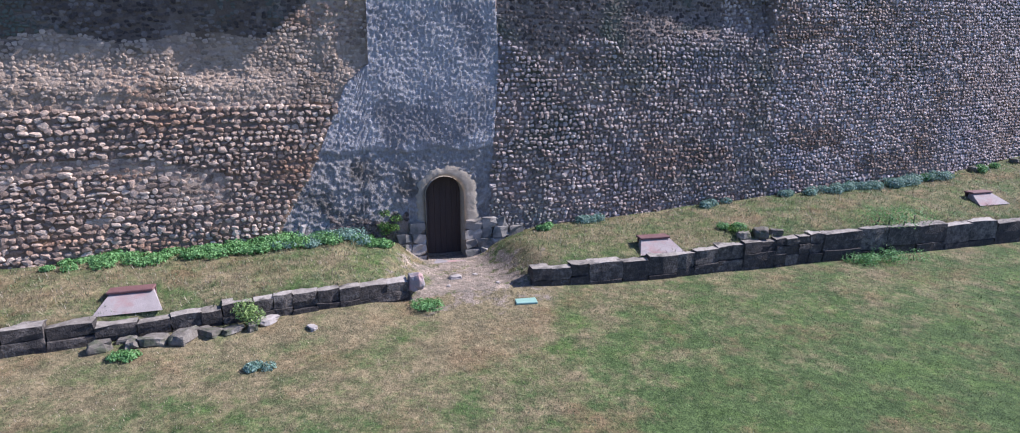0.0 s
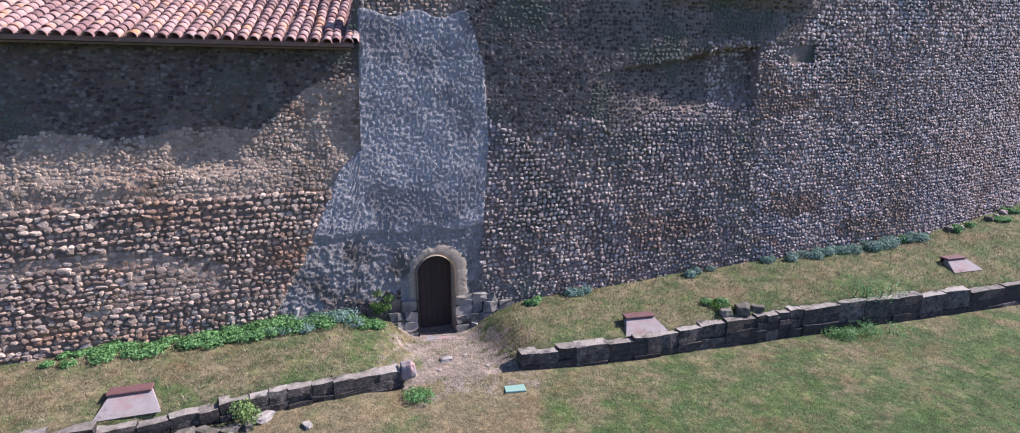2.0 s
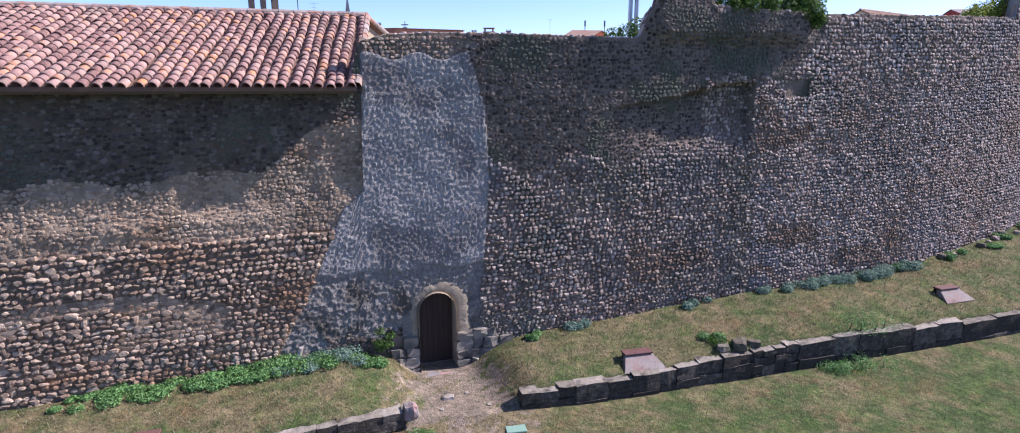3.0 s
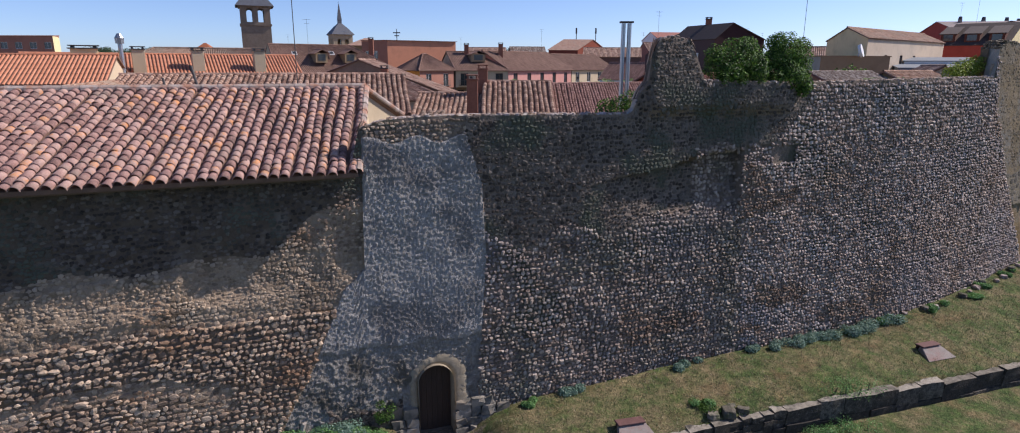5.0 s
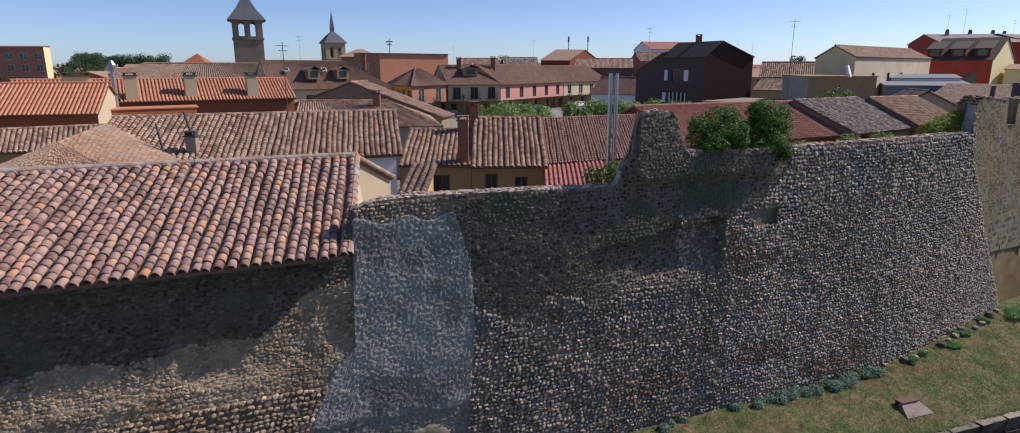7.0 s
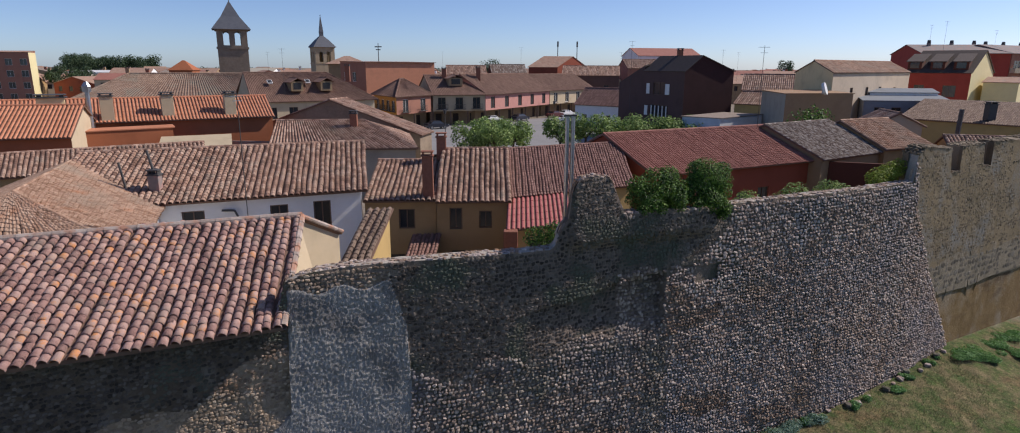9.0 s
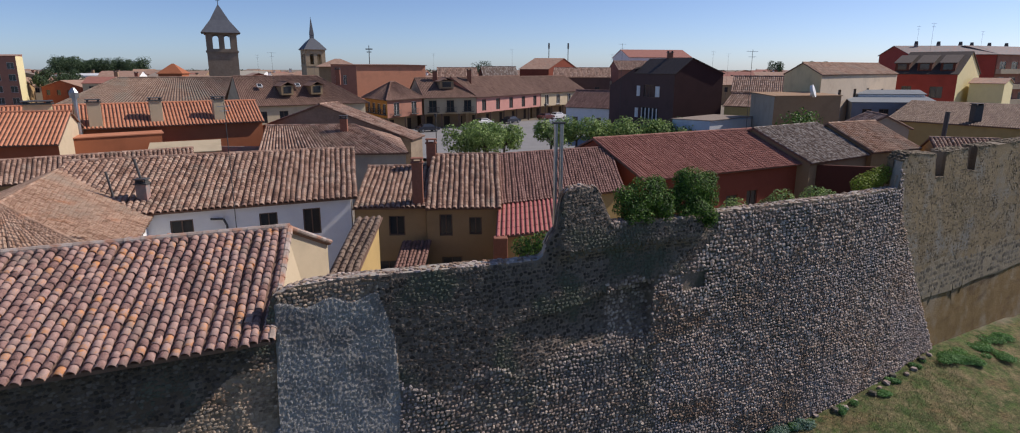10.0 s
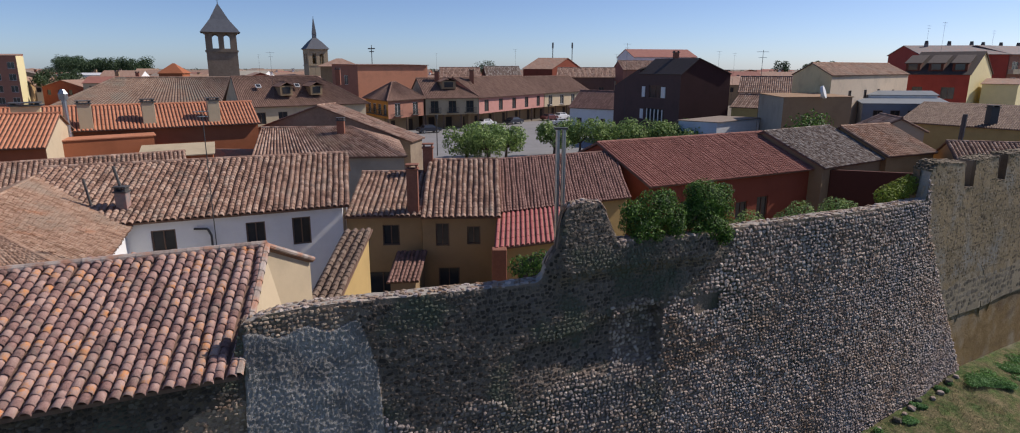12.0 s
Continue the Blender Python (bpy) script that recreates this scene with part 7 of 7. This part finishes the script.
def far_trees():
    """The low uneven line of trees along the horizon."""
    rnd = random.Random(41)
    s = Shape()
    for i in range(420):
        x, y = rnd.uniform(-640, 760), rnd.uniform(690, 760)
        k = noise.noise((x * 0.012, 2, 0)) + 0.4 * noise.noise((x * 0.05, 7, 0))
        if k < -0.25:
            continue
        zt = 6.5 + 6.0 * max(k, 0) + rnd.uniform(0, 3.5)
        c = leaf_cloud(rnd, [(x + rnd.uniform(-4, 4), y, zt - q * 3.0, rnd.uniform(2.5, 4.5)) for q in range(3)], 42, 3.0)
        s.add(c.v, c.f)
    tagged(part("wood", s, M_PINE, fix=False), "dark line of far trees along the horizon", "trees", kind="stuff")


far_trees()


# ---- far houses ----
def far_town():
    rnd = random.Random(31)
    walls = [M_CREAM, M_TAN, M_OCHRE, M_ORANGE, M_WHITE, M_RED, M_GREYW]
    roofs = [M_TILE_OLD, M_TILE_OLD, M_BROWN_ROOF, M_TILE_RED, M_TILE_GREY]
    n = 0
    for y in (165, 190, 220, 255, 300, 350, 420, 500, 600):
        x = -0.75 * y
        while x < 1.0 * y + 20:
            w, d = rnd.uniform(12, 24), rnd.uniform(9, 13)
            px, py = x, y + rnd.uniform(-8, 8)
            if not (-75 < px < -40 and y < 200) and not (px < -78 and y < 185) and not (-40 < px < 62 and y < 190) and not (px > 60 and y < 175):
                a = rnd.uniform(-0.3, 0.5)
                ze = rnd.uniform(8.8, 11.8)
                fh = house("tiled house far off in the town", (px, py), (w * math.cos(a), w * math.sin(a)), (-d * math.sin(a), d * math.cos(a)), 3.3, ze, ze + rnd.uniform(1.6, 2.6),
                      rnd.choice(walls), rnd.choice(roofs), rnd.choice(("gable", "gable", "hip", "cross")), group="far houses",
                      front=[(1.5 + 3.5 * i, ze - 2.3, 1.2, 1.5) for i in range(int((w - 2) / 3.5))] if y < 260 else ())
                if y < 320:
                    for q in range(rnd.randrange(3)):
                        f = rnd.uniform(0.15, 0.85)
                        chimney(fh, px + f * w * math.cos(a) - 0.6 * d * math.sin(a), py + f * w * math.sin(a) + 0.6 * d * math.cos(a), ze, ze + rnd.uniform(2.2, 3.4), rnd.uniform(0.6, 1.0), rnd.choice((M_BRICK, M_TAN, M_WHITE)), turn=a)
                n += 1
            x += w + rnd.uniform(0, 8)


far_town()


# ---- parked cars ----
def car(x, y, turn, paint, label):
    c = thing("car", label, "car", "parked cars")
    z = 3.67
    prof = [(-2.1, 0.35), (-2.15, 0.75), (-1.95, 0.98), (-1.45, 1.05), (-1.0, 1.45), (0.5, 1.48), (1.15, 1.0), (1.95, 0.88), (2.15, 0.65), (2.12, 0.35)]
    s = Shape()
    n = len(prof)
    pts = [(px, sd * (0.86 - (0.16 if pz > 1.2 else 0)), pz) for sd in (-1, 1) for px, pz in prof]
    s.add(pts, [tuple(range(n)), tuple(reversed(range(n, 2 * n)))] + [(i, n + i, n + (i + 1) % n, (i + 1) % n) for i in range(n)])
    part("body", s, paint, c)
    g = Shape()
    for sd in (-1, 1):
        g.add([(-1.2, sd * 0.83, 1.06), (0.85, sd * 0.83, 1.06), (0.4, sd * 0.735, 1.42), (-0.95, sd * 0.735, 1.42)], [(0, 1, 2, 3)])
    g.add([(0.58, -0.66, 1.44), (0.58, 0.66, 1.44), (1.12, 0.74, 1.05), (1.12, -0.74, 1.05)], [(0, 1, 2, 3)])
    g.add([(-1.06, -0.66, 1.43), (-1.06, 0.66, 1.43), (-1.46, 0.74, 1.09), (-1.46, -0.74, 1.09)], [(0, 1, 2, 3)])
    part("glazing", g, M_GLASS, c, fix=False)
    for px in (-1.3, 1.35):
        for sd in (-1, 1):
            w = part("wheel", Shape().tube((px, sd * 0.72, 0.32), (px, sd * 0.9, 0.32), 0.32, n=14), M_IRON, c)
            part("rim", Shape().tube((px, sd * 0.88, 0.32), (px, sd * 0.915, 0.32), 0.2, n=10), M_METAL, w)
    for sd in (-1, 1):
        part("headlight", Shape().box((2.1, sd * 0.6, 0.72), (0.08, 0.3, 0.14)), M_FRAME_WHITE, c)
    c.matrix_basis = Matrix.Translation((x, y, z)) @ Matrix.Rotation(radians(turn), 4, 'Z')
    return c


M_CAR_D = mat("car_dark", [(0.02, 0.025, 0.04), (0.03, 0.035, 0.05)], 1, 0.25, 0, spec=0.6)
M_CAR_W = mat("car_white", [(0.7, 0.7, 0.7), (0.75, 0.75, 0.75)], 1, 0.25, 0, spec=0.6)
M_CAR_R = mat("car_maroon", [(0.10, 0.03, 0.03), (0.13, 0.04, 0.04)], 1, 0.25, 0, spec=0.6)
for x, y, turn, p, lab in ((-5.6, 116.5, 30, M_CAR_D, "dark blue hatchback parked on the square"), (5.0, 129, 40, M_CAR_W, "white car parked by the arcade"), (11.0, 134, 45, M_CAR_D, "dark car parked by the arcade"),
                           (19.5, 143.0, 40, M_CAR_R, "maroon car parked on the square"), (22.6, 146.0, 40, M_CAR_W, "white car parked on the square"), (20.5, 130, 10, M_CAR_W, "pale car parked on the square"), (31.5, 150.0, 40, M_CAR_D, "dark car parked on the square")):
    car(x, y, turn, p, lab)


# ---- masts, pipes and aerials ----
flue = thing("flue_stack", "twin galvanised flue pipes rising behind the rampart", "flue")
for k in (-0.14, 0.14):
    part("pipe", Shape().tube((6.25 + k, 30.5, 2.4), (6.25 + k, 30.5, 12.5), 0.1, n=12), M_METAL, flue)
part("cap", Shape().block((6.25, 30.5, 12.56), (0.62, 0.34, 0.08), 0.01), M_IRON, flue)


def aerial(x, y, z0, z1, label, turn=0.3, size=1.0):
    a = thing("tv_aerial", label, "aerial", "television aerials")
    part("mast", Shape().tube((x, y, 3.0), (x, y, z1), 0.024, 0.018, 6), M_IRON, a)
    m = Matrix.Rotation(turn, 3, 'Z')
    s = Shape().box((x, y, z1 - 0.15), (1.2 * size, 0.03, 0.03), m)
    for i in range(7):
        q = m @ Vector((-0.55 + i * 0.18, 0, 0)) * size
        s.box((x + q.x, y + q.y, z1 - 0.15), (0.02, (0.55 - 0.04 * i) * size, 0.02), m)
    for i in range(3):
        q = m @ Vector((-0.3 + i * 0.3, 0, 0)) * size
        s.box((x + q.x, y + q.y, z1 - 0.75 * size), (0.02, 0.5 * size, 0.02), m)
    s.box((x, y, z1 - 0.75 * size), (0.7 * size, 0.03, 0.03), m)
    part("elements", s, M_METAL, a)
    return a


for x, y, z0, z1 in ((-33, 150, 13, 18), (95, 125, 17.5, 24), (60, 150, 14, 19), (-10, 230, 12, 20), (-28.5, 103, 13, 17.5), (-70, 190, 12, 19.5), (14, 175, 15, 20), (72, 170, 13, 19), (38, 160, 13, 18.5), (27, 104, 16, 19), (110, 150, 18, 25), (128, 152, 18, 24), (-55, 180, 12, 18.5)):
    aerial(x, y, z0, z1, "television aerial on a thin mast above a roof")
for x, y in ((33.5, 250), (41, 250)):
    mast = thing("antenna_mast", "tall slender telecom mast on the horizon", "mast")
    part("pole", Shape().tube((x, y, 3.5), (x, y, 24), 0.2, 0.14, 8), M_IRON, mast)
    part("head", Shape().tube((x, y, 22.3), (x, y, 24.4), 0.32, 0.3, 8), M_IRON, mast)
mast = thing("antenna_mast", "floodlight mast far off behind the houses", "mast")
part("pole", Shape().tube((-32.4, 230, 3.5), (-32.4, 230, 22.6), 0.18, 0.12, 8), M_IRON, mast)
part("head", Shape().box((-32.4, 230, 21.4), (2.4, 0.5, 0.35)).box((-32.4, 230, 20.4), (1.6, 0.4, 0.3)), M_IRON, mast)

aerial(-8.15, 26.95, 8.0, 13.75, "television aerial on a thin mast above the white house", 0.9, 0.45)
aerial(25.8, 53.1, 9.0, 16.66, "tall television aerial behind the red house", 0.1, 0.8)

post = part("post", Shape().tube((46.2, 56.4, 2.4), (46.5, 56.4, 11.2), 0.22, 0.2, 8), M_IRON)
tagged(post, "dark timber post beside the brown roofs", "post")
for x, y, h in ((-2.5, 86.3, 8.6), (16.5, 120.0, 8.0)):
    lamp = thing("street_lamp", "slender lamp post on the square", "lamp", "lamps on the square")
    part("pole", Shape().tube((x, y, 3.6), (x, y, h), 0.07, 0.05, 8), M_IRON, lamp)
    part("lantern", Shape().tube((x, y, h), (x, y, h + 0.5), 0.16, 0.28, 6), M_IRON, lamp)

# ---- single cobbles near the postern ----
_rnd = random.Random(8)
_meshes = []
for _v, _f in COBBLE_SHAPES:
    _me = Shape().add([(p[0], -p[2], p[1]) for p in _v.tolist()], _f).mesh("cobble", False)
    _me.materials.append(M_COB_1)
    _meshes.append(_me)
for x, z, a, b, p, turn, region in NEAR_COBBLES:
    ob = part("cobble", _meshes[_rnd.randrange(24)], None, rampart)
    ob.matrix_basis = wall_matrix(x, z) @ Matrix.Rotation(turn, 4, 'Y') @ Matrix.Diagonal((a, p, b, 1))
